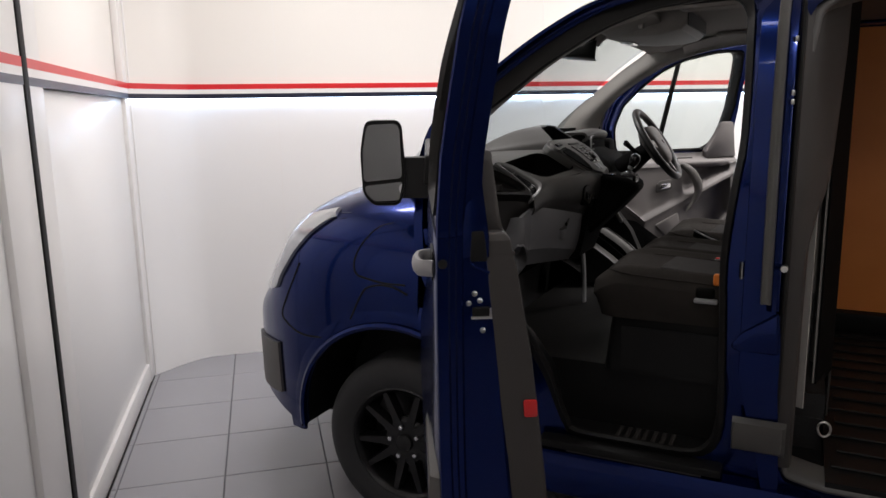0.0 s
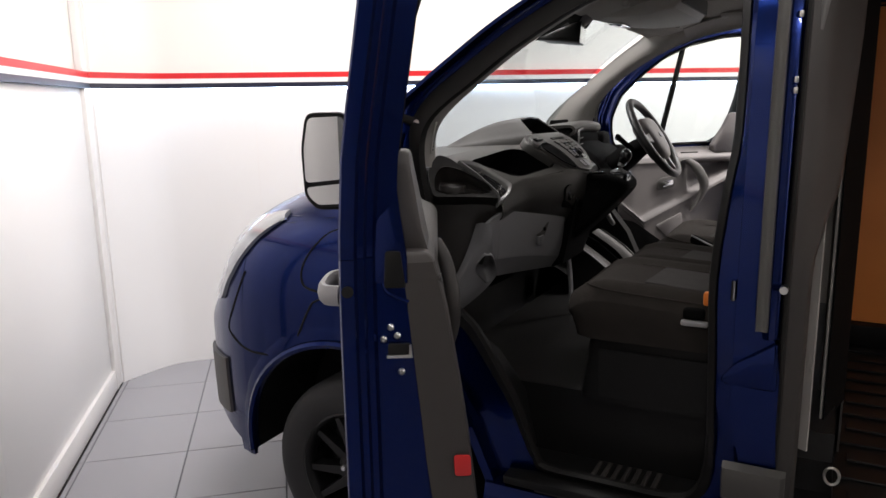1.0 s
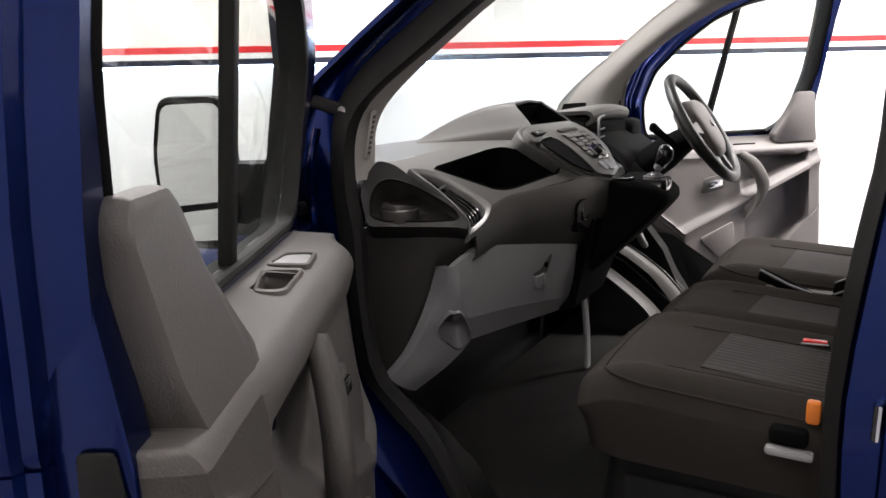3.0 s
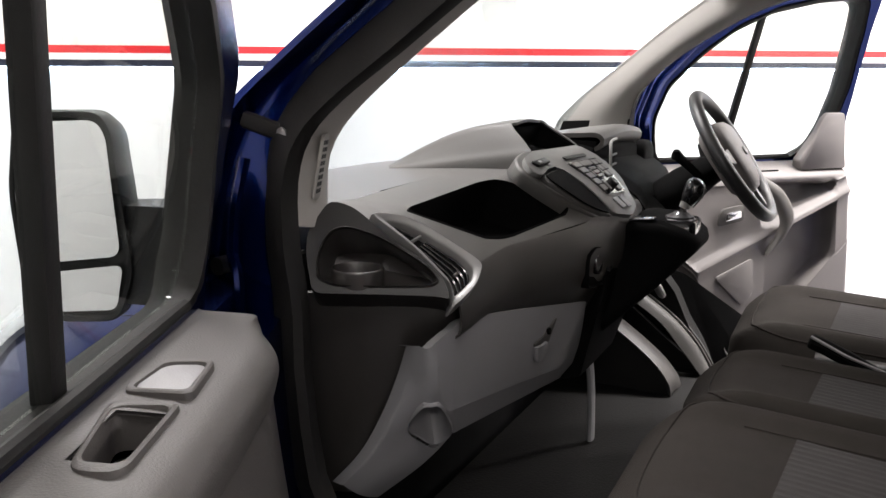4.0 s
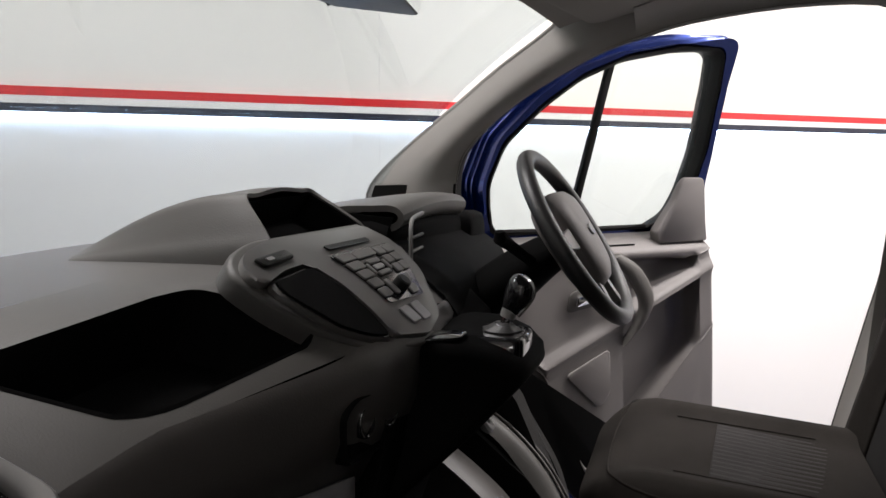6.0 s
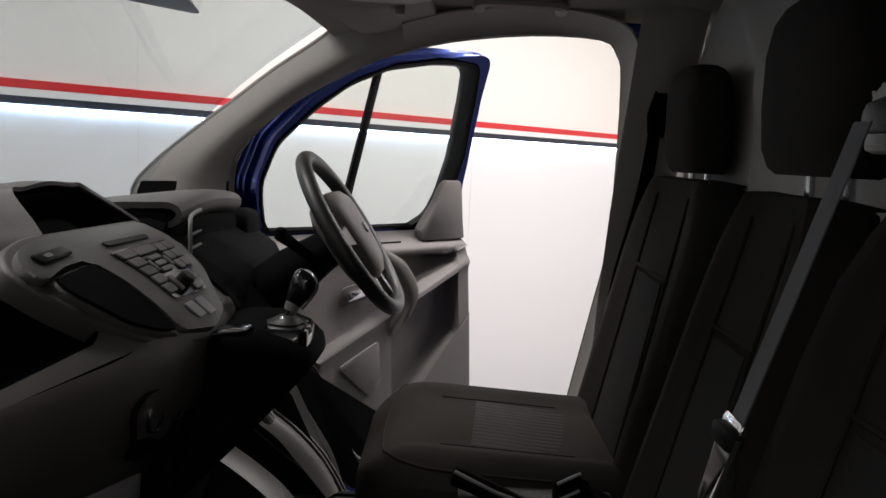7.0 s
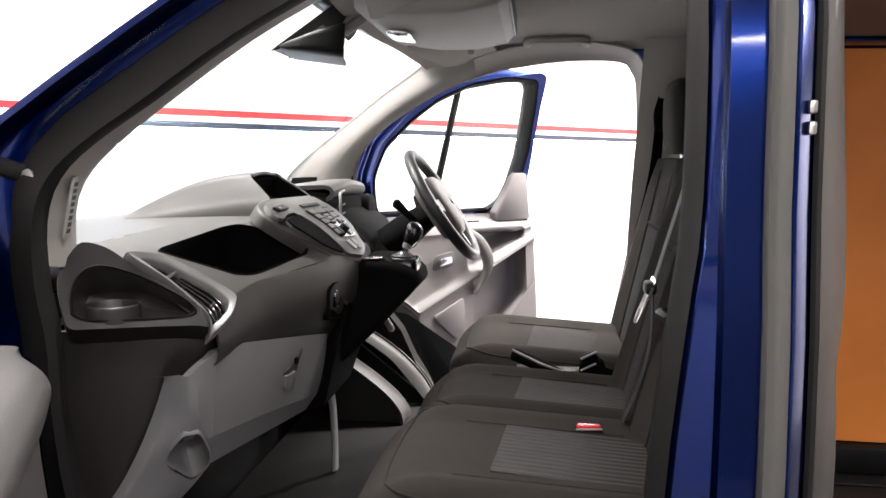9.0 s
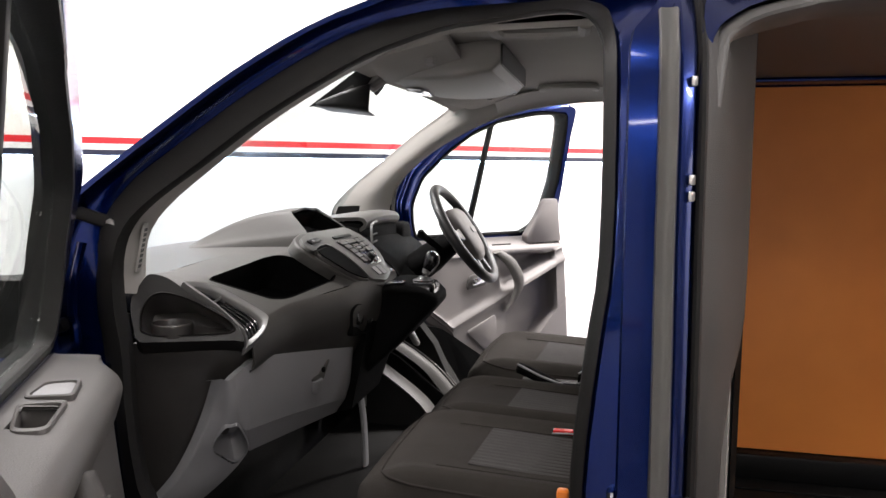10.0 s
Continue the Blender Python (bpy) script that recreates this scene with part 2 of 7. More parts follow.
bend_wall(0.0, 1.694, WALLWHITE, "wall_back_lower", "glossy white curved wall panel of the photo bay")
bend_wall(1.694, HIGH, WALLUP, "wall_back_upper", "cream white upper wall of the photo bay")
tagged(part("floor_base", room_box(KL - 0.1, ROOM_R + 0.1, ROOM_F - 0.1, KB + 0.15, -0.12, -0.004), GROUT), "grey grout bed under the floor tiles", "floor", kind="structure")
tagged(part("ceiling", room_box(KL - 0.1, ROOM_R + 0.1, ROOM_F - 0.1, KB + 0.15, HIGH, HIGH + 0.1), CEIL), "plain white painted ceiling", "ceiling", kind="structure")
tagged(part("wall_left", room_box(KL - 0.12, KL - 0.02, ROOM_F, KB, 0, HIGH), WALLUP), "white side wall of the photo bay", "wall", kind="structure")
tagged(part("wall_right", room_box(ROOM_R, ROOM_R + 0.1, ROOM_F, KB + 0.1, 0, HIGH), WALLUP), "white side wall of the photo bay", "wall", kind="structure")
tagged(part("wall_front", room_box(KL - 0.1, ROOM_R + 0.1, ROOM_F - 0.1, ROOM_F, 0, HIGH), DIM), "dark grey workshop wall behind the viewer", "wall", kind="structure")
for name, z0, z1, mt, out in (("stripe_red", 1.752, 1.784, RED, 0.006), ("stripe_white", 1.724, 1.752, STRIPEWHITE, 0.005), ("stripe_navy", 1.696, 1.724, NAVY, 0.006)):
    bend_wall(z0, z1, mt, name, "painted band of the wall stripe rail", out + 0.015, 0.02)
rows = [[room(a, b - 0.004, 1.690) for a, b in BEND], [room(a, b - 0.014, 1.690) for a, b in BEND]]
tagged(part("led_strip", sheet(rows, 0.004), LED), "bluish white light strip under the wall stripe", "light strip", kind="structure")
# ---- the van: x to the rear, y to the driver's side, z up; front axle at x = 0 ----
SIDE_Z = (0.0, 0.25, 0.45, 0.75, 1.0, 1.2, 1.5, 1.9, 2.0, 2.1)
SIDE_Y = (0.90, 0.925, 0.94, 0.965, 0.955, 0.93, 0.85, 0.70, 0.65, 0.58)


REAR_Z = (0.0, 0.25, 0.45, 0.75, 1.0, 1.2, 1.35, 1.5, 1.73, 1.82, 1.9, 1.95, 2.0, 2.1)
REAR_Y = (0.90, 0.925, 0.94, 0.965, 0.963, 0.957, 0.945, 0.922, 0.900, 0.878, 0.81, 0.74, 0.65, 0.58)


def half(z, x=0.0):
    """Half the body's width at a height: it leans in less behind the cab door than at the windscreen."""
    k = min(1.0, max(0.0, (x - 0.95) / 0.17))
    return float(np.interp(z, SIDE_Z, SIDE_Y)) * (1 - k) + float(np.interp(z, REAR_Z, REAR_Y)) * k


van = thing("van", "dark blue panel van with both cab doors open", "van")


def vpart(name, bm, mat, label="", parent=None):
    return part(name, bm, mat, parent or van, label)


# door aperture (inner line) and the outer line of the panel round it
APERTURE = [(0.68, 0.495), (0.85, 0.492), (1.03, 0.492), (1.105, 0.52), (1.136, 0.62), (1.130, 0.9), (1.122, 1.13), (1.141, 1.35), (1.158, 1.50), (1.157, 1.78), (1.148, 1.87), (1.11, 1.912), (1.03, 1.927), (0.873, 1.917), (0.76, 1.885), (0.659, 1.841), (0.499, 1.744), (0.374, 1.646), (0.283, 1.575), (0.237, 1.52), (0.225, 1.45), (0.243, 1.36), (0.275, 1.27), (0.325, 1.04), (0.40, 0.96), (0.457, 0.909), (0.53, 0.80), (0.588, 0.70), (0.63, 0.58), (0.65, 0.53)]
OUTER = [(0.60, 0.30), (0.85, 0.28), (1.05, 0.28), (1.25, 0.28), (1.335, 0.45), (1.335, 0.9), (1.335, 1.12), (1.335, 1.37), (1.335, 1.55), (1.335, 1.80), (1.335, 1.95), (1.25, 2.0), (1.05, 2.01), (0.84, 2.0), (0.70, 1.965), (0.58, 1.915), (0.44, 1.83), (0.315, 1.735), (0.205, 1.645), (0.115, 1.56), (0.08, 1.46), (0.07, 1.36), (0.075, 1.27), (0.10, 1.04), (0.22, 0.85), (0.30, 0.78), (0.38, 0.68), (0.44, 0.58), (0.49, 0.45), (0.53, 0.36)]
AP = smooth_path(APERTURE, 3, True)
OU = smooth_path(OUTER, 3, True)
AP_LEFT = AP
# seen from inside, the driver's opening is cut by its thicker linings
R_CUT = {2: (1.03, 0.492), 3: (1.10, 0.52), 5: (1.25, 0.9), 6: (1.29, 1.14), 7: (1.318, 1.36), 8: (1.312, 1.55), 9: (1.288, 1.79), 10: (1.268, 1.85), 11: (1.225, 1.882), 12: (1.06, 1.884), 13: (0.873, 1.862), 14: (0.76, 1.832), 15: (0.67, 1.80), 16: (0.53, 1.727), 17: (0.425, 1.656), 18: (0.355, 1.59), 19: (0.325, 1.54), 20: (0.31, 1.47), 21: (0.315, 1.36)}
AP_RIGHT = smooth_path([R_CUT.get(i, p) if i != 4 else (1.20, 0.62) for i, p in enumerate(APERTURE)], 3, True)
O_CUT = {15: (0.58, 1.865), 16: (0.45, 1.78), 17: (0.33, 1.693), 18: (0.22, 1.615), 19: (0.11, 1.53), 20: (0.05, 1.46), 21: (0.05, 1.36)}
OU_RIGHT = smooth_path([O_CUT.get(i, p) for i, p in enumerate(OUTER)], 3, True)
for sgn, nm in ((-1, "left"), (1, "right")):
    def ring(t, inboard):
        out = []
        for i, (c, o) in enumerate(zip(AP_LEFT if sgn < 0 else AP_RIGHT, OU if sgn < 0 else OU_RIGHT)):
            x, z = lerp(c, o, t(i) if callable(t) else t)
            out.append((x, sgn * (half(z, x if sgn < 0 else 0.0) - (inboard(i) if callable(inboard) else inboard)), z))
        return out

    def rear(i):
        """1 along the passenger's rear door pillar, 0 elsewhere."""
        return float(np.interp(i / 3, (3.6, 4.6, 9.6, 10.8), (0, 1, 1, 0))) if sgn < 0 else 0.0

    def mix(a, b):
        """One profile round the door, another down the rear pillar (a place from the opening's edge, or along the van if above 1)."""
        def at_i(i):
            k, old = rear(i), a(i) if callable(a) else a
            if k == 0.0:
                return old
            x0, x1 = AP_LEFT[i][0], OU[i][0]
            to = b(AP_LEFT[i][1]) if callable(b) else b
            return old + ((to - x0 if to > 0.9 else to) / (x1 - x0) - old) * k
        return at_i

    def deep(a, b):
        return lambda i: a + (b - a) * rear(i)

    def band(i):
        """How much of the way outward the black flange reaches: wide up the windscreen pillar, narrow elsewhere."""
        k = i / 3
        return float(np.interp(k, (0, 4, 10, 12, 14, 18, 20, 23, 29), (0.12, 0.10, 0.12, 0.35, 0.62, 0.66, 0.34, 0.24, 0.14)))

    vpart("door_seal", loft([ring(0, deep(0.075, 0.088)), ring(mix(-0.03, -0.003), deep(0.05, 0.074)), ring(mix(0.0, 0.0), deep(0.036, 0.066)), ring(mix(0.03, 0.004), deep(0.045, 0.063)), ring(mix(lambda i: band(i) * 0.8, 0.014), deep(0.052, 0.050)), ring(mix(band, 0.018), deep(0.058, 0.045)), ring(mix(band, 0.021), deep(0.07, 0.06))], True, False), RUBBER, "black rubber door seal")
    vpart("side_panel", loft([ring(mix(lambda i: band(i) * 0.97, 0.018), deep(0.064, 0.056)), ring(mix(lambda i: 0.1 + 0.55 * band(i) + 0.3, 0.025), deep(0.05, 0.038)), ring(mix(lambda i: 0.78 if band(i) < 0.5 else 0.84, 1.192), deep(0.045, 0.032)), ring(mix(lambda i: 0.84 if band(i) < 0.5 else 0.88, 1.195), deep(0.0, 0.009)), ring(mix(1, lambda z: float(np.interp(z, (0.97, 1.04), (1.304, 1.240)))), deep(0.0, 0.012)), ring(mix(1, lambda z: float(np.interp(z, (0.97, 1.04), (1.306, 1.242)))), deep(0.06, 0.05))], True, False), PAINT, "dark blue body side round the cab door")
zs = (1.0, 1.2, 1.35, 1.5, 1.62, 1.73, 1.82, 1.88, 1.93)
# the rear pillar's lip: a dark groove, the grey strip's bed and the pale edge before the load opening
vpart("pillar_lip", loft([[(x, -(half(z, 1.3) - d), z) for x, d in ((1.241, 0.05), (1.242, 0.022), (1.268, 0.006), (1.274, 0.003), (1.290, 0.016), (1.296, 0.026), (1.297, 0.05))] for z in zs], False, False), PAINT, "dark blue lip of the rear door pillar")
vpart("lip_seal", loft([[(x, -(half(z, 1.3) - d), z) for x, d in ((1.294, 0.06), (1.298, 0.030), (1.304, 0.024), (1.310, 0.026), (1.314, 0.034), (1.318, 0.07))] for z in (0.46, 0.75) + zs], False, False), RUBBER, "black rubber seal on the rear pillar")
# nose: stations from the bumper to the windscreen foot
NX = (-0.935, -0.92, -0.89, -0.84, -0.78, -0.72, -0.66, -0.60, -0.527, -0.46, -0.38, -0.25, -0.1, 0.14)
NTOP = (0.66, 0.68, 0.71, 0.76, 0.84, 0.915, 1.0, 1.11, 1.225, 1.255, 1.28, 1.31, 1.325, 1.33)
NWIDE = (0.36, 0.47, 0.59, 0.685, 0.757, 0.81, 0.85, 0.885, 0.917, 0.937, 0.953, 0.965, 0.965, 0.965)
NBOT = (0.48, 0.45, 0.43, 0.415, 0.40, 0.39, 0.375, 0.36, 0.34, 0.32, 0.30, 0.28, 0.26, 0.26)
WHEEL_R, ARCH_R = 0.342, 0.455


def nose_width(x, z):
    """Half the nose's width at a place along the van and a height."""
    w, top, mid = float(np.interp(x, NX, NWIDE)), float(np.interp(x, NX, NTOP)), 0.72
    mid = min(mid, top - 0.12)
    if z > mid:
        q = min(1.0, (z - mid) / (top - mid))
        return w * (1 - q ** 4) ** 0.25
    return w * (1 - 0.06 * ((mid - z) / mid) ** 2)


def nose_bottom(x):
    low = float(np.interp(x, NX, NBOT))
    return max(low, 0.36 + math.sqrt(max(0, ARCH_R ** 2 - x * x))) if abs(x) < 0.45 else low


def nose_section(x, sgn, z0=None, z1=None, n=22, grow=0.0):
    top = float(np.interp(x, NX, NTOP))
    lo = nose_bottom(x) if z0 is None else z0
    hi = top if z1 is None else z1
    out = []
    for k in range(n + 1):
        q = 1 - (1 - k / n) ** 1.8
        z = lo + (hi - lo) * q
        out.append((x, sgn * (nose_width(x, min(z, top - 1e-5)) + grow), z))
    return out


xs = [-0.935, -0.92, -0.90, -0.87, -0.84, -0.80, -0.76, -0.72, -0.68, -0.64, -0.60, -0.56, -0.527, -0.49, -0.46, -0.456, -0.45, -0.44, -0.42, -0.39, -0.35, -0.30, -0.24, -0.16, -0.08, 0.0, 0.07, 0.11]
for sgn in (-1, 1):
    rows = [nose_section(x, sgn, n=30) for x in xs]
    vpart("wing", sheet(rows, 0.012 * sgn), PAINT, "dark blue front wing and bumper corner")
    # lamp: between a lower and an upper edge along the wing
    low = [(-0.715, 0.868), (-0.66, 0.872), (-0.58, 0.89), (-0.54, 0.945), (-0.47, 1.045), (-0.40, 1.125), (-0.315, 1.188)]
    high = [(-0.72, 0.885), (-0.69, 0.945), (-0.648, 1.03), (-0.60, 1.098), (-0.53, 1.150), (-0.42, 1.185), (-0.312, 1.206)]
    rows = []
    for a, b in zip(smooth_path(low, 4), smooth_path(high, 4)):
        row = []
        for k in range(7):
            x, z = lerp(a, b, k / 6)
            row.append((x, sgn * (nose_width(x, min(z, float(np.interp(x, NX, NTOP)) - 0.004)) + 0.006 + 0.006 * math.sin(math.pi * k / 6)), z))
        rows.append(row)
    lamp = vpart("headlamp", sheet(rows, 0.02 * sgn), LENS, "clear headlamp lens")
    inset = [[lerp(r[0], r[-1], 0.2 + 0.6 * k / 3) for k in range(4)] for r in rows[5:17]]
    part("lamp_bezel", sheet([[(x, y + sgn * 0.012, z) for x, y, z in r] for r in inset], 0.004 * sgn), CHROME, lamp, "bright reflector behind the lens")
    edge = smooth_path(high[2:] + [(-0.20, 1.232)], 4)
    vpart("bonnet_gap", tube([(x, sgn * (nose_width(x, z + 0.012) + 0.010), z + 0.014) for x, z in edge], 0.005, 6), RUBBER, "dark gap between bonnet and lamp")
    # black corner insert of the bumper
    rows = [[(x, sgn * (nose_width(x, z) + 0.007 * math.sin(math.pi * (0.08 + 0.84 * (x + 0.815) / 0.235)) ** 0.4), z) for z in np.linspace(0.415 + 0.10 * (x + 0.8), 0.640 + 0.08 * (x + 0.8), 8)] for x in np.linspace(-0.815, -0.58, 10)]
    vpart("bumper_insert", sheet(rows, 0.02 * sgn), DARKGREY, "dark grey bumper corner insert")
    # bonnet shut line, arch flare and side moulding
    flare = [(ARCH_R * 0.995 * math.cos(a), sgn * (nose_width(max(-0.46, min(0.1, ARCH_R * math.cos(a))), 0.36 + ARCH_R * math.sin(a)) + 0.012), 0.36 + ARCH_R * 0.995 * math.sin(a)) for a in np.linspace(0.55, math.pi + 0.05, 26)]
    vpart("arch_flare", tube(flare, 0.016, 8, flat=1.4), PAINT, "dark blue wheel arch lip")
    for name, line in (("wing_seam", [(-0.03, 1.185), (-0.088, 1.167), (-0.127, 1.128), (-0.152, 1.088), (-0.166, 1.039), (-0.152, 0.996), (-0.097, 0.981), (-0.025, 0.971), (0.057, 0.971)]), ("bumper_seam", [(-0.439, 1.011), (-0.469, 0.944), (-0.517, 0.858), (-0.551, 0.789), (-0.523, 0.759), (-0.476, 0.737), (-0.419, 0.725), (-0.342, 0.727), (-0.295, 0.73)]), ("arch_seam", [(-0.18, 0.82), (-0.152, 0.877), (-0.131, 0.916), (-0.106, 0.947), (-0.049, 0.963), (0.011, 0.959), (0.069, 0.937)]), ("bonnet_seam", [(-0.34, 1.172), (-0.235, 1.19), (-0.163, 1.201), (-0.10, 1.21), (0.05, 1.23)])):
        vpart(name, tube([(x, sgn * (nose_width(x, z) + 0.0125), z) for x, z in smooth_path(line, 4)], 0.0038, 6), RUBBER)
    band = []
    for a in np.linspace(0.5, math.pi + 0.12, 34):
        ring = []
        for g, h in ((1.0, 0.0), (1.0, 0.016), (1.05, 0.018), (1.14, 0.010), (1.20, 0.001)):
            x, z = ARCH_R * g * math.cos(a), 0.36 + ARCH_R * g * math.sin(a)
            ring.append((x, sgn * (nose_width(max(-0.52, min(0.1, x)), z) + h), z))
        band.append(ring)
    vpart("arch_flare", loft(band, False, False), PAINT, "dark blue flared wheel arch")
    foot = [(x, sgn * (nose_width(x, z) + 0.001), z) for x, z in ((-0.16, 1.275), (-0.05, 1.285), (0.08, 1.29))]
    vpart("cowl_end", tube(foot, 0.022, 8, flat=0.6), BLACK, "black plastic cowl end")
hood_rows = []
for x in [v for v in xs if -0.70 < v < -0.2]:
    top = float(np.interp(x, NX, NTOP))
    z0 = top - 0.07 - 0.05 * max(0, (x + 0.55) / 0.35)
    w = nose_width(x, z0) + 0.004
    hood_rows.append([(x, w * k / 10, z0 + 0.045 * (1 - abs(k / 10) ** 3) ** 0.6) for k in range(-10, 11)])
vpart("bonnet", sheet(hood_rows, -0.012), PAINT, "dark blue bonnet")
front = [[(-0.938 - 0.015 * (1 - (k / 8) ** 2), 0.40 * k / 8, z) for k in range(-8, 9)] for z in (0.42, 0.5, 0.58, 0.67)]
vpart("front_bumper", sheet(front, -0.02), PAINT, "dark blue front bumper")
grille = [[(-0.93 + 0.02 * (k / 8) ** 2 + 0.2 * q, 0.55 * k / 8, 0.67 + 0.28 * q) for k in range(-8, 9)] for q in (0, 0.3, 0.6, 1)]
vpart("grille", sheet(grille, -0.02), BLACK, "black radiator grille")

# wheels
def spin(x, y, z, sgn):
    """Local z of a wheel points outward."""
    return Matrix.Translation((x, y, z)) @ Matrix.Rotation(radians(90 * -sgn), 4, "X")


def make_wheel(x, sgn):
    w = thing("wheel", "black multi-spoke alloy wheel with a road tyre", "wheel")
    m = spin(x, sgn * 0.86, WHEEL_R - 0.004, sgn)
    part("tyre", lathe([(0.222, -0.10), (0.25, -0.108), (0.30, -0.112), (0.33, -0.10), (0.341, -0.075), (0.342, 0.0), (0.341, 0.06), (0.335, 0.082), (0.318, 0.097), (0.29, 0.106), (0.25, 0.104), (0.228, 0.092), (0.220, 0.088), (0.215, 0.0), (0.222, -0.10)], m, 64), TYRE, w)
    part("rim", lathe([(0.05, -0.08), (0.17, -0.08), (0.205, -0.06), (0.212, 0.05), (0.224, 0.075), (0.226, 0.09), (0.219, 0.094), (0.208, 0.085), (0.200, 0.06), (0.196, -0.04), (0.10, -0.05), (0.05, -0.05)], m, 64), RIMBLACK, w)
    bm = bmesh.new()
    for k in range(10):
        a = 2 * math.pi * (k + 0.5 * (k % 2) * 0.3) / 10
        turn = m @ Matrix.Rotation(a, 4, "Z")
        ring_a = [turn @ Vector(p) for p in ((0.045, -0.022, 0.035), (0.045, 0.022, 0.035), (0.045, 0.018, 0.072), (0.045, -0.018, 0.072))]
        ring_b = [turn @ Vector(p) for p in ((0.205, -0.014, 0.035), (0.205, 0.014, 0.035), (0.205, 0.010, 0.078), (0.205, -0.010, 0.078))]
        add_loft(bm, [ring_a, ring_b])
    part("spokes", bm, RIMBLACK, w)
    part("hub", lathe([(0.0001, 0.02), (0.09, 0.02), (0.098, 0.055), (0.085, 0.07), (0.035, 0.072), (0.032, 0.083), (0.026, 0.086), (0.0001, 0.087)], m, 40), RIMBLACK, w, "black hub with a plain centre cap")
    for k in range(5):
        a = 2 * math.pi * k / 5 + 0.5
        n = m @ Matrix.Translation((0.08 * 0.78 * math.cos(a), 0.08 * 0.78 * math.sin(a), 0.066))
        part("wheel_nut", lathe([(0.0001, 0), (0.012, 0), (0.012, 0.016), (0.008, 0.021), (0.0001, 0.022)], n, 6), CHROME, w, "chrome wheel nut")
    w.parent = van
    return w


for sgn in (-1, 1):
    make_wheel(0.018, sgn)
    make_wheel(2.933, sgn)
    rows = [[(0.46 * math.cos(a), sgn * y, 0.36 + 0.46 * math.sin(a)) for a in np.linspace(-0.5, math.pi + 0.08, 25)] for y in (0.55, 0.75, 0.945)]
    vpart("arch_liner", sheet(rows, 0.006), BLACK, "black wheel arch liner")
    vpart("arch_back", box(-0.5, 0.11, sgn * 0.55 - 0.01, sgn * 0.55 + 0.01, 0.2, 0.85), BLACK)


# doors: u from the hinge to the latch, v outward, z up
LEAN_Z = (0.0, 0.45, 0.75, 1.2, 1.35, 1.5, 1.75, 1.95, 2.1)
LEAN_V = (-0.02, -0.01, 0.0, 0.0, -0.004, -0.015, -0.055, -0.105, -0.14)


def door_map(sgn, angle, hx, hy):
    a = radians(angle)
    ux, uy, ox, oy = math.cos(a), sgn * math.sin(a), -math.sin(a), sgn * math.cos(a)

    def at(u, v, z):
        v += float(np.interp(z, LEAN_Z, LEAN_V))
        return (hx + ux * u + ox * v, sgn * hy + uy * u + oy * v, z)

    return at


DOOR_EDGE = [(0.0, 1.36), (0.0, 1.02), (0.10, 0.97), (0.26, 0.85), (0.36, 0.70), (0.42, 0.55), (0.48, 0.47), (0.56, 0.435), (1.0, 0.435), (1.045, 0.47), (1.048, 0.6), (1.035, 0.9), (1.035, 1.36)]
WINDOW = [(0.245, 1.335), (0.205, 1.39), (0.195, 1.48), (0.235, 1.595), (0.345, 1.698), (0.455, 1.780), (0.60, 1.845), (0.80, 1.887), (0.945, 1.900), (0.975, 1.875), (0.981, 1.75), (0.974, 1.58), (0.942, 1.46), (0.895, 1.38), (0.80, 1.335)]
FRAME = [(0.15, 1.30), (0.140, 1.41), (0.130, 1.50), (0.175, 1.635), (0.300, 1.765), (0.44, 1.86), (0.60, 1.912), (0.80, 1.945), (1.03, 1.958), (1.054, 1.950), (1.06, 1.78), (1.05, 1.60), (1.042, 1.47), (1.037, 1.38), (1.035, 1.30)]


WINDOW_P = [(0.215, 1.345), (0.175, 1.40), (0.155, 1.48), (0.145, 1.595), (0.215, 1.69), (0.36, 1.785), (0.56, 1.845)] + WINDOW[7:]
FRAME_P = [(0.16, 1.30), (0.135, 1.41), (0.075, 1.50), (0.042, 1.635), (0.155, 1.765), (0.29, 1.86), (0.52, 1.915)] + FRAME[7:]


def door_span(z):
    pairs = list(zip(DOOR_EDGE, DOOR_EDGE[1:]))
    us = [a[0] + (b[0] - a[0]) * (z - a[1]) / (b[1] - a[1]) for a, b in pairs if (a[1] - z) * (b[1] - z) <= 0 and a[1] != b[1]]
    return min(us), max(us)


def door_w(z):
    """How far the door's inner skin stands from its outer one."""
    return float(np.interp(z, (0.45, 0.66, 0.85, 0.93, 1.03, 1.13, 1.22, 1.30, 1.345), (0.185, 0.173, 0.161, 0.155, 0.146, 0.136, 0.128, 0.116, 0.10)))


def step_to(q):
    q = min(max(q, 0.0), 1.0)
    return q * q * (3 - 2 * q)


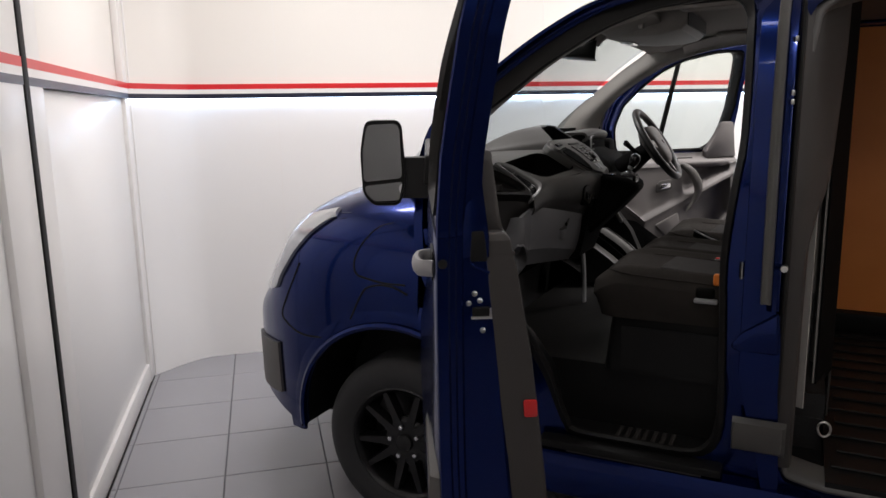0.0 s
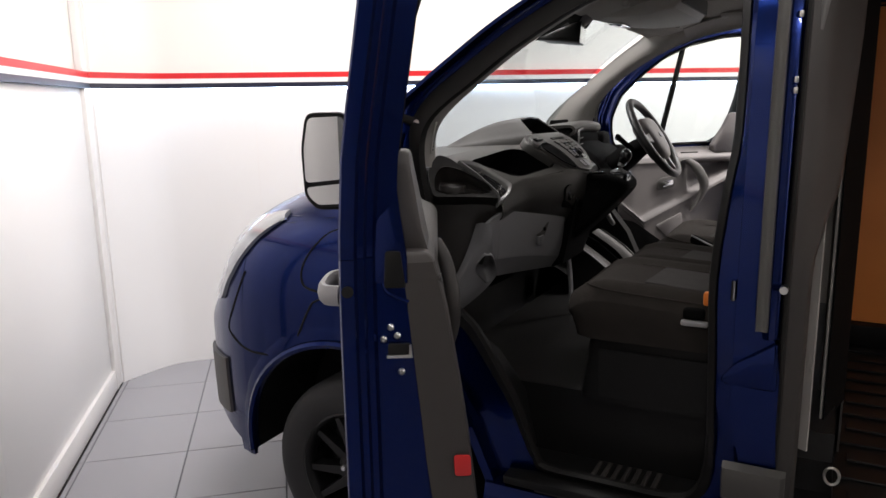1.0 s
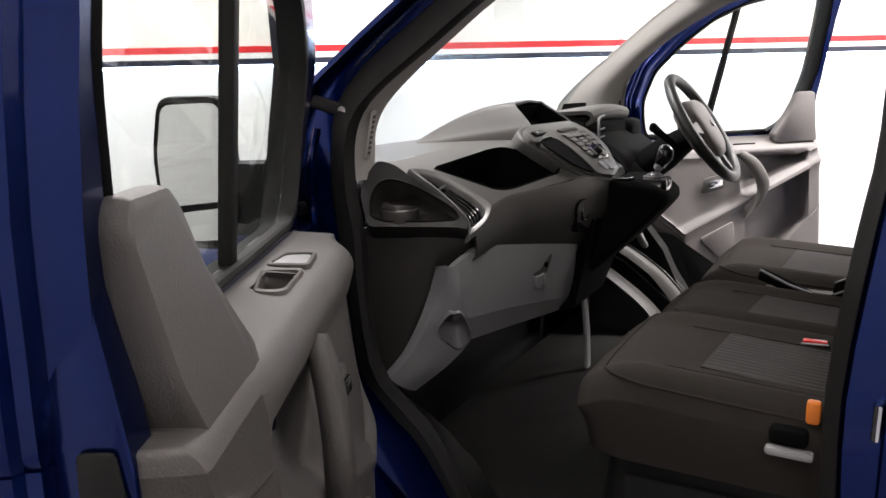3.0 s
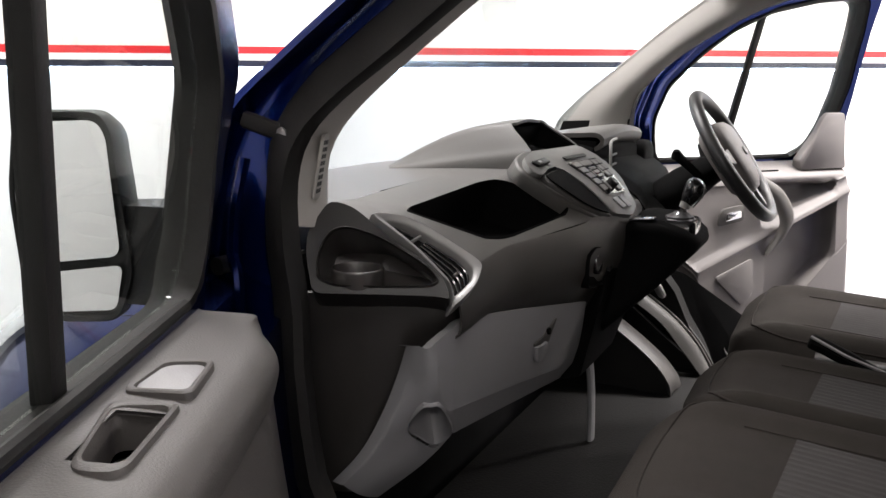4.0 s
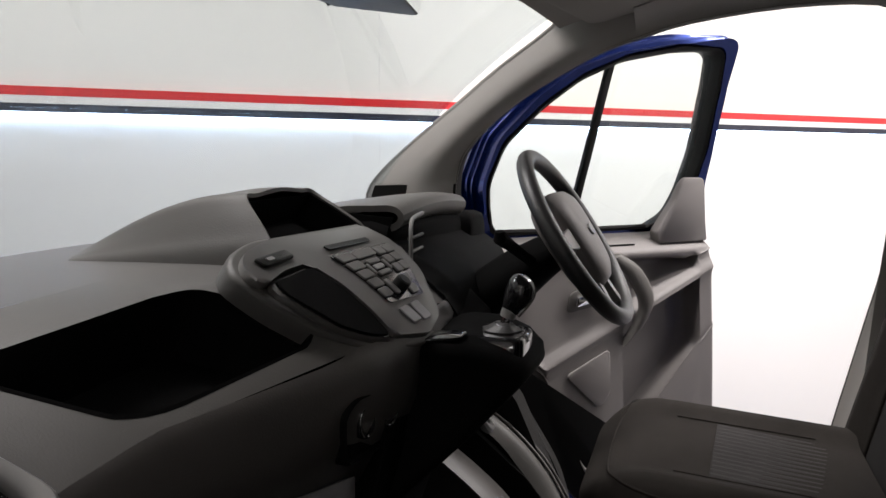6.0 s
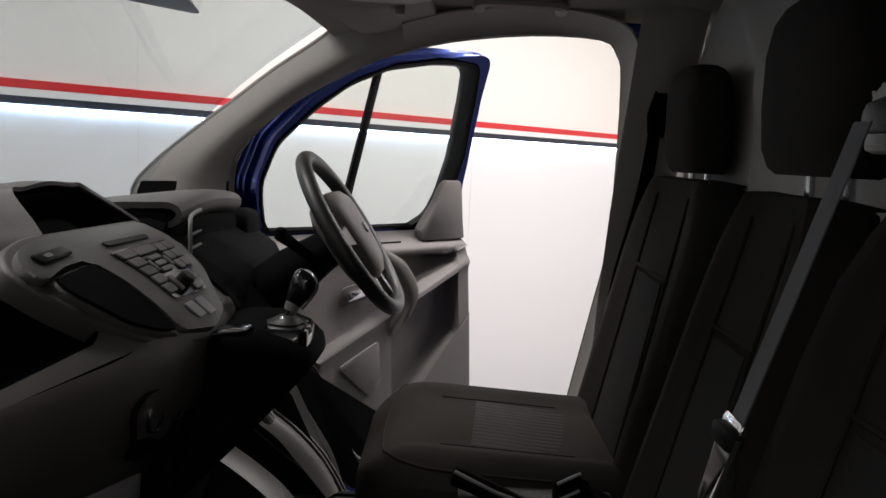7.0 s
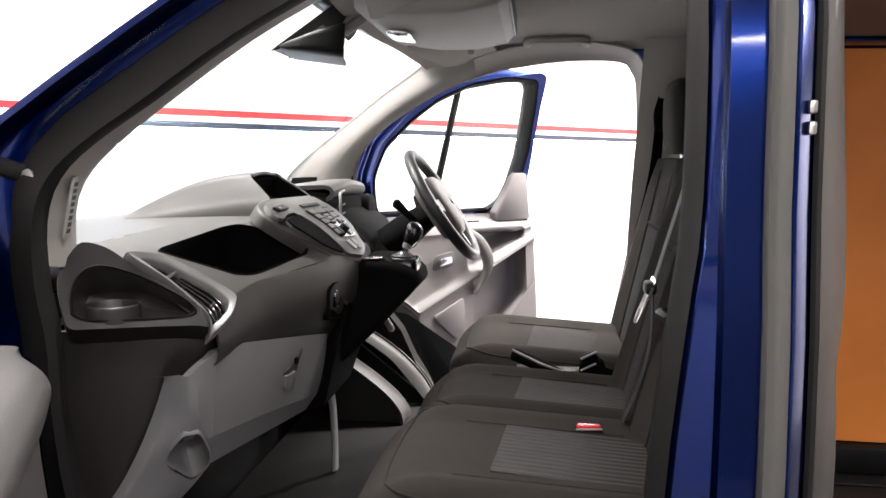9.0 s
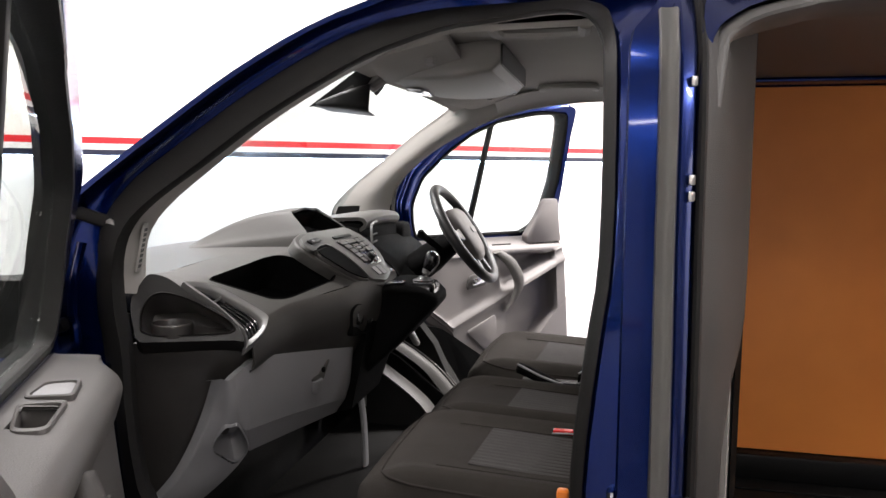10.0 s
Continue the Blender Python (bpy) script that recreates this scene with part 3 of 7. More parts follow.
def make_door(sgn, angle, hx, hy, label):
    at = door_map(sgn, angle, hx, hy)
    d = thing("cab_door", label, "van door")
    rings = []
    for z in (0.437, 0.445, 0.50, 0.60, 0.70, 0.80, 0.90, 0.99, 1.06, 1.15, 1.24, 1.261, 1.264, 1.302, 1.312):
        a, b = door_span(z)
        w = door_w(z) if z < 1.262 else (0.066 if sgn < 0 else 0.1)
        deep = w if sgn < 0 else w - 0.055
        belly = 0.036 * step_to((1.06 - z) / 0.2) if sgn < 0 else 0.0
        rings.append([at(a, -0.02 + belly, z), at(a + 0.04, 0.002 + belly, z), at(a + 0.3 * (b - a), 0.004 + 0.7 * belly, z), at(a + 0.7 * (b - a), 0.006 + 0.2 * belly, z)] + [at(b - du, max(v, 0.004 - deep), z) for du, v in ((0.006, 0.002), (0.0, -0.002), (0.0, -0.026), (0.010, -0.031), (0.012, -0.042), (0.020, -0.047), (0.021, -0.058), (0.034, -0.064))] + [at(b - 0.034, 0.008 - deep, z), at(b - 0.042, -deep, z), at(a + 0.02, -deep, z), at(a, -deep + 0.02, z), at(a, -0.04, z)])
    part("door_shell", loft(rings), PAINT, d, "dark blue painted door shell")
    inner, o2 = (rounded(WINDOW_P, 0.03, 3), rounded(FRAME_P, 0.02, 3)) if sgn < 0 else (rounded(WINDOW, 0.03, 3), rounded(FRAME, 0.02, 3))

    def rp(dist, v, outer=True):
        """The frame's line, a distance in from its outer edge (or out from the glass)."""
        ring = []
        for a, b in zip(inner, o2):
            gap = math.hypot(a[0] - b[0], a[1] - b[1])
            q = min(dist / gap, 0.8)
            u, z = lerp(b, a, q) if outer else lerp(a, b, q)
            thin = float(np.interp(u, (0.30, 0.85), (-0.062, -0.11))) if sgn < 0 else -0.2
            ring.append(at(u, max(v, thin, -0.060 - 0.045 * min(max((z - 1.35) / 0.06, 0), 1)), z))
        return ring

    part("window_frame", loft([rp(0.012, -0.07, False), rp(0.022, -0.096, False), rp(0.036, -0.098), rp(0.034, -0.064), rp(0.021, -0.058), rp(0.020, -0.047), rp(0.012, -0.042), rp(0.010, -0.031), rp(0, -0.026), rp(0, -0.002), rp(0.006, 0.002), rp(0.022, -0.01, False), rp(0.02, -0.03, False)], True, False), PAINT, d, "dark blue window frame")
    part("window_seal", loft([rp(0.016, -0.080, False), rp(0.013, -0.099, False), rp(0.004, -0.092, False), rp(0.0, -0.07, False), rp(0.0, -0.04, False), rp(0.006, -0.012, False), rp(0.024, 0.004, False), rp(0.026, -0.02, False)], True, False), RUBBER, d, "black rubber window surround")
    pane = part("window_pane", slab(inner, lambda u, z, t: at(u, (-0.030 if sgn < 0 else -0.05) - t, z), 0.004), GLASS, d, "clear door window glass")
    pane.visible_shadow = False
    bar = [(0.488, 1.335), (0.514, 1.335), (0.592, 1.845), (0.568, 1.835)]
    part("window_divider", slab(bar, lambda u, z, t: at(u, (-0.022 if sgn < 0 else -0.040) - t, z), 0.022, 0.005), RUBBER, d, "black window divider bar")
    # trim: a moulded panel with belt ledge, armrest ridge, hollows and bin bulge
    edge_lo = [(0.20, 1.00), (0.25, 0.95), (0.33, 0.88), (0.41, 0.74), (0.47, 0.58), (0.55, 0.50), (0.75, 0.495), (0.97, 0.50), (1.0, 0.515)]

    rows = []
    us = list(np.linspace(0.205, 0.90, 57)) + list(np.linspace(0.905, 0.975, 15)) + ([0.98, 0.986, 0.988, 0.991, 0.994, 0.996, 0.997] if sgn < 0 else [0.985, 0.994, 1.0, 1.004, 1.006])
    for u in us:
        z0 = float(np.interp(u, [p[0] for p in edge_lo], [p[1] for p in edge_lo]))
        r = max(0.945 + 0.402 * (u - 0.329), z0 + 0.05)
        zb = min(max(0.785 + 0.90 * (u - 0.74), z0 + 0.08), r - 0.10)
        deep = 0.036 if sgn < 0 else 0.078
        above = step_to((u - 0.61) / 0.05) * step_to((0.950 - u) / 0.018)
        below = step_to((u - 0.625) / 0.035) * step_to((0.945 - u) / 0.016)
        on = step_to((u - 0.20) / 0.10)
        end = 1 - step_to((u - 0.988) / 0.008) if sgn < 0 else 1 - step_to((u - 0.999) / 0.007)
        brow = 1.252 - 0.040 * max(0.0, (u - 0.84) / 0.105) ** 2 if sgn > 0 else 1.238
        keys = [(z0, 0.0), (z0 + 0.012, 0.030), (z0 + 0.05, 0.046), (zb - 0.022, 0.048), (zb - 0.004, 0.044 - 0.15 * deep * below), (zb + 0.022, 0.046 - deep * below), ((zb + r) / 2, 0.046 - deep * below), (r - 0.040, 0.046 - deep * below), (r - 0.020, 0.048 - 0.55 * deep * below), (r - 0.008, 0.052), (r, 0.055), (r + 0.012, 0.050), (r + 0.028, 0.040 - 0.3 * deep * above), (r + 0.05, 0.034 - 0.7 * deep * above), ((r + 1.30) / 2, 0.034 - deep * above), (brow - 0.012, 0.036 - 0.9 * deep * above), (brow, 0.042 - 0.2 * deep * above), ] + ([(1.266, 0.054), (1.286, 0.060), (1.302, 0.056), (1.312, 0.044), (1.316, 0.02), (1.318, -0.01), (1.320, -0.042), (1.330, -0.047), (1.336, -0.050)] if sgn < 0 else [(1.266, 0.038), (1.279, 0.033), (1.288, 0.021), (1.297, 0.005), (1.306, -0.012), (1.315, -0.030), (1.324, -0.042), (1.330, -0.047), (1.336, -0.050)])
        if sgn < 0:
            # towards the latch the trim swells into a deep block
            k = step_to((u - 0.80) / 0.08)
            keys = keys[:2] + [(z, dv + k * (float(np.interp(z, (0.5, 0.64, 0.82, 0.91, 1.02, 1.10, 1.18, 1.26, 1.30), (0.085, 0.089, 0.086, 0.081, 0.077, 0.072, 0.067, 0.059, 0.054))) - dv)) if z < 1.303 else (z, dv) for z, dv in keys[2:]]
        tail = step_to((u - 0.90) / 0.05)
        out, last = [], -1
        for z, dv in keys:
            z = max(z, last + 0.003)
            dv = max(dv, -0.008) * tail + dv * (1 - tail)
            z = z * (1 - tail) + min(z, (1.312 if sgn < 0 else 1.300) + 0.05 * (z - 1.30)) * tail
            last = z
            full = dv * on + min(dv, 0.02) * (1 - on) if dv > 0.02 else dv
            out.append((full * end + min(full, -0.004) * (1 - end), z))
        rows.append([at(u, -max(door_w(z) - 0.004, 0.10) - dv, z) for dv, z in smooth_path(out, 3)])
    tm = sheet(rows, 0.004)
    if sgn < 0:
        # the pull cup goes through the ledge
        gone = []
        for fc in tm.faces:
            q = fc.calc_center_median()
            dx, dy = q.x - hx, q.y - sgn * hy
            cu, cv = math.cos(radians(angle)) * dx + sgn * math.sin(radians(angle)) * dy, -math.sin(radians(angle)) * dx + sgn * math.cos(radians(angle)) * dy
            if q.z > 1.30 and 0.493 < cu < 0.577 and -0.126 < cv < -0.088:
                gone.append(fc)
        bmesh.ops.delete(tm, geom=gone, context="FACES")
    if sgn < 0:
        # Trim end split off so that shade can be put into its colour.
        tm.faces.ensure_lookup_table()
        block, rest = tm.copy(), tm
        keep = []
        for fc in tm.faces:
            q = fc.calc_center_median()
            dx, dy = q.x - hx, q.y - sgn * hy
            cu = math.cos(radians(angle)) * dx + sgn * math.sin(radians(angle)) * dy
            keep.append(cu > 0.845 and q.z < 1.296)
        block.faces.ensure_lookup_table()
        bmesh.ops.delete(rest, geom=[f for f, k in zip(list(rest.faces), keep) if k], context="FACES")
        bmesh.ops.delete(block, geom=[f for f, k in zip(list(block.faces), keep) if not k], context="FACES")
        part("trim_end", block, ENDGREY, d, "end of the door trim, its grey darkened for shade")
    part("trim_panel", tm, DOORGREY_SHADE if sgn < 0 else DOORGREY, d, "moulded door trim, its grey darkened for the dimmer side" if sgn < 0 else "grey moulded door trim")
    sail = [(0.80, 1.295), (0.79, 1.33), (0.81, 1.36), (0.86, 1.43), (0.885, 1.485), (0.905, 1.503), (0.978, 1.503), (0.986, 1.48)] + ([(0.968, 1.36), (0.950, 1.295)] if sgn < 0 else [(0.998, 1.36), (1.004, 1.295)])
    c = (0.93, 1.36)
    part("corner_trim", loft([[at(c[0] + (u - c[0]) * g, -v - ((0.034 if sgn < 0 else 0.014) if v > 0.1 else 0.0) * max(0, (1.50 - z) / 0.17) ** 1.3, c[1] + (z - c[1]) * g) for u, z in rounded(sail, 0.008, 3)] for g, v in ((1.0, 0.096), (1.0, 0.108), (0.98, 0.116), (0.94, 0.119))]), DOORGREY_SHADE if sgn < 0 else DOORGREY, d, "grey trim over the window corner")
    part("latch_post", slab([(-0.050, 1.26), (-0.122, 1.26), (-0.120, 1.31), (-0.104, 1.40), (-0.092, 1.47), (-0.050, 1.47)], lambda v, z, t: at(1.003 - t, v, z), 0.035, 0.003), PAINT, d)
    part("belt_strip", tube([at(0.24, -0.056, 1.342), at(0.5, -0.056, 1.340), at(0.80, -0.058, 1.342)], 0.008, 8), RUBBER, d, "black glass wiper strip")
    grip = smooth_path([(0.595, 1.268, -0.172, 0.020), (0.640, 1.232, -0.196, 0.024), (0.675, 1.175, -0.212, 0.025), (0.690, 1.120, -0.216, 0.024), (0.672, 1.065, -0.212, 0.019), (0.640, 1.015, -0.200, 0.010), (0.626, 0.994, -0.192, 0.004)], 4)
    rings = [[at(u + g * a, v + b, z + 0.35 * g * a) for a, b in ((-1.0, 0.010), (-0.95, -0.006), (-0.5, -0.014), (0.5, -0.014), (0.95, -0.006), (1.0, 0.010), (0.6, 0.020), (-0.6, 0.020))] for u, z, v, g in grip]
    # The passenger's handle takes the darker copy too, as painted shade.
    part("pull_handle", loft(rings), ENDGREY if sgn < 0 else DARKGREY, d, "dark grey moulded pull handle", angle=60)
    # handle bezel, speaker grille, reflector, latch
    part("release_bezel", slab(rounded([(0.42, 1.105), (0.535, 1.125), (0.53, 1.185), (0.43, 1.17)], 0.02, 3), lambda u, z, t: at(u, -0.172 - t, z), 0.010, 0.004), DARKGREY, d, "dark recessed release bezel")
    part("release_lever", slab(rounded([(0.445, 1.125), (0.515, 1.138), (0.51, 1.165), (0.45, 1.155)], 0.008, 3), lambda u, z, t: at(u, -0.180 - t, z), 0.012, 0.004), CHROME, d, "chrome release lever")
    grille = rounded([(0.405, 0.925), (0.570, 0.99), (0.570, 0.85), (0.525, 0.812)], 0.02, 3)
    part("speaker_grille", slab(grille, lambda u, z, t: at(u, -door_w(z) - 0.044 - t, z), 0.008, 0.003), DOORGREY, d, "grey triangular speaker grille")
    if sgn < 0:
        part("reflector", slab(rounded([(-0.205, 0.868), (-0.238, 0.868), (-0.236, 0.912), (-0.203, 0.912)], 0.006, 2), lambda v, z, t: at(0.997 + t, v, z), 0.005, 0.002), REDPL, d, "red door reflector")
    part("belt_slot", slab(rounded([(0.565, 1.298), (0.67, 1.298), (0.67, 1.304), (0.565, 1.304)], 0.003, 2), lambda u, z, t: at(u, -0.165 - t, z), 0.004), BLACK, d, "dark slot in the belt trim")
    part("edge_blank", slab(rounded([(-0.078, 1.252), (-0.118, 1.252), (-0.108, 1.322), (-0.080, 1.322)], 0.005, 2), lambda v, z, t: at(1.003 + t, v, z), 0.004, 0.001), BLACK, d, "black blanking plate on the door edge")
    part("latch", slab(rounded([(-0.083, 1.123), (-0.127, 1.123), (-0.125, 1.145), (-0.083, 1.145)], 0.004, 2), lambda v, z, t: at(1.002 + t, v, z), 0.006, 0.001), BLACK, d, "black latch slot")
    part("latch_plate", slab([(-0.080, 1.117), (-0.129, 1.117), (-0.127, 1.142), (-0.123, 1.142), (-0.123, 1.123), (-0.080, 1.123)], lambda v, z, t: at(1.003 + t, v, z), 0.008, 0.001), STEEL, d, "bright latch plate")
    part("pressed_lip", tube(smooth_path([at(1.001, -0.076, 1.262), at(1.001, -0.084, 1.243), at(1.001, -0.104, 1.232), at(1.001, -0.123, 1.224)], 4), 0.004, 8), PAINT, d, "pressed blue lip under the blanking plate")
    for v, z in ((-0.089, 1.176), (-0.101, 1.159), (-0.075, 1.153), (-0.107, 1.088)):
        part("latch_screw", tube([at(1.000, v, z), at(1.005, v, z), at(1.008, v, z)], [0.007, 0.007, 0.004], 8), STEEL, d, "bright screw head")
    p = [at(1.030, -0.014, 1.254), at(1.039, -0.014, 1.254)]
    part("edge_plug", tube(p, 0.011, 12), RUBBER, d, "black rubber plug")
    # outside: pull handle, lower moulding
    part("handle_cup", slab(rounded([(0.83, 1.20), (0.98, 1.20), (0.98, 1.27), (0.83, 1.27)], 0.02, 3), lambda u, z, t: at(u, 0.005 + t, z), 0.005, 0.002), BLACK, d, "black handle recess")
    part("outer_handle", tube(smooth_path([at(0.84, 0.006, 1.235), at(0.86, 0.036, 1.235), at(0.92, 0.044, 1.235), at(0.975, 0.036, 1.235), at(0.99, 0.006, 1.235)], 4), 0.020, 10, flat=0.6), GREY, d, "grey painted door handle")
    rings = []
    for u in (0.40, 0.42, 0.7, 1.02, 1.034):
        g = 0.4 if u in (0.40, 1.034) else 1.0
        rings.append([at(u, -0.01, 0.60), at(u, -0.01 + 0.034 * g, 0.61), at(u, -0.01 + 0.040 * g, 0.68), at(u, -0.01 + 0.034 * g, 0.735), at(u, -0.01, 0.75)])
    part("side_moulding", loft(rings), DARKGREY, d, "dark grey side rubbing strip")
    rings = [[at(u, -0.01, 0.437), at(u, 0.008, 0.45), at(u, 0.02, 0.52), at(u, 0.016, 0.598), at(u, -0.01, 0.60)] for u in (0.50, 0.8, 1.03, 1.04)]
    part("lower_skin", loft(rings), PAINT, d, "dark blue flared door foot")
    return d, at


left_door, LD = make_door(-1, 61.5, 0.115, 0.89, "dark blue passenger door standing wide open")
right_door, RD = make_door(1, 45, 0.14, 0.915, "dark blue driver's door standing half open")
# Black sheet added here, hiding the blue shell below the trim.
part("lower_cover", slab(rounded([(0.03, 1.0), (0.16, 0.985), (0.272, 0.958), (0.604, 0.728), (0.62, 0.52), (0.47, 0.52), (0.40, 0.60), (0.33, 0.72), (0.22, 0.85), (0.05, 0.965)], 0.02, 3), lambda u, z, t: RD(u, -0.180 - t, z), 0.035, 0.004), VOID, right_door, "broad black sheet added over the door's lower front edge")

# belt rail switch cups, on the passenger's door
bez = rounded([(0.380, -0.084), (0.380, -0.134), (0.462, -0.138), (0.455, -0.074)], 0.012, 4)
bc = (0.42, -0.107)
part("switch_bezel", loft([[LD(bc[0] + (u - bc[0]) * g, bc[1] + (v - bc[1]) * g, z) for u, v in bez] for g, z in ((1.06, 1.312), (1.04, 1.3265), (0.98, 1.328), (0.86, 1.3275), (0.82, 1.323))], True, False), DOORGREY_SHADE, left_door, "grey window switch bezel")
part("window_switch", slab([(bc[0] + (u - bc[0]) * 0.8, bc[1] + (v - bc[1]) * 0.8) for u, v in bez], lambda u, v, t: LD(u, v, 1.3215 + t + 0.02 * (u - 0.42)), 0.004, 0.0015), GREY, left_door, "grey window switch")
cup = rounded([(0.484, -0.078), (0.484, -0.130), (0.585, -0.130), (0.582, -0.096)], 0.014, 4)
cc = (0.53, -0.108)
part("pull_cup_rim", loft([[LD(cc[0] + (u - cc[0]) * g, cc[1] + (v - cc[1]) * g, z) for u, v in cup] for g, z in ((1.30, 1.312), (1.24, 1.325), (1.12, 1.3265), (1.02, 1.325), (0.97, 1.316), (0.92, 1.285))], True, False), DOORGREY_SHADE, left_door, "grey pull cup rim")
part("pull_cup", slab([(cc[0] + (u - cc[0]) * 1.03, cc[1] + (v - cc[1]) * 1.03) for u, v in cup], lambda u, v, t: LD(u, v, 1.272 + t), 0.004), BLACK, left_door, "black pull cup floor")

# wing mirrors, on their doors
for sgn, door, at in ((-1, left_door, LD), (1, right_door, RD)):
    # glass faces the rear of the closed door: worked out in the door's own frame
    def mir(a, b, t):
        """a outward from the door, b up, t towards the latch (the glass side)."""
        return at(0.060 + t + 0.03 * a if sgn < 0 else 0.19 + t - 0.22 * a, 0.056 + 0.8 * a if sgn < 0 else 0.075 + 0.6 * a, 1.275 + 0.885 * b)
    shape = rounded([(0.055, -0.008), (0.17, -0.008), (0.215, 0.04), (0.232, 0.20), (0.225, 0.315), (0.205, 0.328), (0.085, 0.328), (0.060, 0.30), (0.022, 0.07)], 0.025, 4)
    c = (0.13, 0.165)
    rings = []
    for t, g in ((-0.10, 0.55), (-0.085, 0.75), (-0.055, 0.92), (-0.02, 1.0), (0.008, 1.0), (0.012, 0.985), (0.012, 0.93), (0.004, 0.92)):
        rings.append([mir(c[0] + (a - c[0]) * g, c[1] + (b - c[1]) * g, t) for a, b in shape])
    m = part("mirror_housing", loft(rings), BLACK, door, "black door mirror housing")
    up = rounded([(0.046, 0.100), (0.212, 0.088), (0.222, 0.20), (0.214, 0.310), (0.088, 0.313), (0.068, 0.285)], 0.02, 4)
    part("mirror_glass", slab(up, lambda a, b, t: mir(a, b, 0.006 + t), 0.004), MIRROR, m, "flat mirror glass")
    dn = rounded([(0.058, 0.012), (0.165, 0.010), (0.200, 0.040), (0.209, 0.072), (0.042, 0.086)], 0.015, 4)
    part("blind_spot_mirror", slab(dn, lambda a, b, t: mir(a, b, 0.006 + t), 0.004), MIRROR, m, "small blind spot mirror glass")
    part("mirror_arm", loft([[mir(a, b, t) for a, t in ((-0.07 if sgn < 0 else -0.08, -0.07), (-0.07 if sgn < 0 else -0.08, 0.03), (0.06, 0.0), (0.06, -0.06))] for b in (0.02, 0.03, 0.17, 0.18)]), BLACK, door, "black mirror arm")
    part("mirror_foot", slab(rounded([(0.0, 1.34), (0.12, 1.34), (0.12, 1.44), (0.0, 1.50)], 0.01, 2), lambda u, z, t: at(u, -0.012 + t, z), 0.03, 0.008), BLACK, door, "black mirror foot")
# ---- dashboard ----
dash = thing("dashboard", "dark grey moulded dashboard with open storage bin and radio", "dashboard")
DY = (-0.80, -0.72, -0.62, -0.52, -0.29, -0.19, 0.0, 0.2, 0.5, 0.8)
LIPX = (0.40, 0.43, 0.435, 0.445, 0.50, 0.515, 0.52, 0.50, 0.47, 0.44)
DROP = (0.14, 0.125, 0.10, 0.085, 0.082, 0.082, 0.082, 0.082, 0.082, 0.082)
CRESTX = (0.18, 0.20, 0.24, 0.28, 0.33, 0.35, 0.34, 0.33, 0.31, 0.29)


def dash_top(x, y):
    """Height of the dashboard's upper pad, swelling up to the radio."""
    z = pad_height(x, y)
    if x > 0.30 and -0.34 < y < 0.24:
        # the swelling stays clear of the display's mouth
        clear = min(1.0, max(0.0, (0.385 - x) / 0.03)) * min(1.0, max(0.0, (y + 0.235) / 0.05)) * min(1.0, max(0.0, (0.165 - y) / 0.05))
        out = max(0.0, math.hypot((y + 0.075) / 0.19, (x - 0.44) / 0.13) - 1.0)
        lift = 1.452 - 0.8 * (max(x, 0.385) - 0.372) - 0.5 * max(0.0, 0.385 - x) - 0.009 - 0.16 * out - z - 0.07 * clear
        z += 0.5 * (lift + math.sqrt(lift * lift + 0.00006))
    return z


def pad_height(x, y):
    xc, xl = float(np.interp(y, DY, CRESTX)), float(np.interp(y, DY, LIPX))
    foot = 1.385 - 0.02 * (y / 0.7) ** 2
    swell = 0.02 * math.exp(-((y + 0.05) / 0.22) ** 2)
    if x < xc:
        q = (x + 0.26) / (xc + 0.26)
        return foot + (1.408 + swell - foot) * q + 0.02 * q * (1 - q)
    q = (x - xc) / (xl - xc)
    return 1.408 + swell - (float(np.interp(y, DY, DROP)) + swell) * max(q, 0) ** 1.35


def dash_at(p, q):
    """p across from the passenger's side, q from the windscreen to the lip."""
    y = -0.735 + 1.47 * p
    x0, xl = -0.26 + 0.30 * (abs(y) / 0.75) ** 2.2, float(np.interp(y, DY, LIPX))
    x = x0 + (xl - x0) * q
    if p < 0.06:
        # the pad's end gives way to the vent and the cup recess
        edge = min(-0.6475, float(np.interp(x, (0.2, 0.28, 0.32, 0.36, 0.41, 0.46), (-0.735, -0.70, -0.672, -0.660, -0.6485, -0.6475))))
        y = edge + (-0.6468 - edge) * p / 0.06
    return (x, y, dash_top(x, y))


def pq(x, y):
    x0, xl = -0.26 + 0.30 * (abs(y) / 0.75) ** 2.2, float(np.interp(y, DY, LIPX))
    return ((y + 0.735) / 1.47, (x - x0) / (xl - x0))


BIN = rounded([pq(0.302, -0.605), pq(0.322, -0.335), pq(0.335, -0.305), pq(0.474, -0.250), pq(0.43, -0.525)], [0.012, 0.02, 0.03, 0.025, 0.04], 5)
P1, P2, Q1 = 0.06, 0.345, 0.55
bm = bmesh.new()


def patch(p0, p1, q0, q1, n, m):
    rows = [[bm.verts.new(dash_at(p0 + (p1 - p0) * i / n, q0 + (q1 - q0) * j / m)) for j in range(m + 1)] for i in range(n + 1)]
    for a, b in zip(rows, rows[1:]):
        for j in range(m):
            bm.faces.new((a[j], a[j + 1], b[j + 1], b[j]))


patch(0, P1, 0, 1, 4, 20)
patch(P1, P2, 0, Q1, 12, 12)
patch(P2, 1, 0, 1, 28, 24)
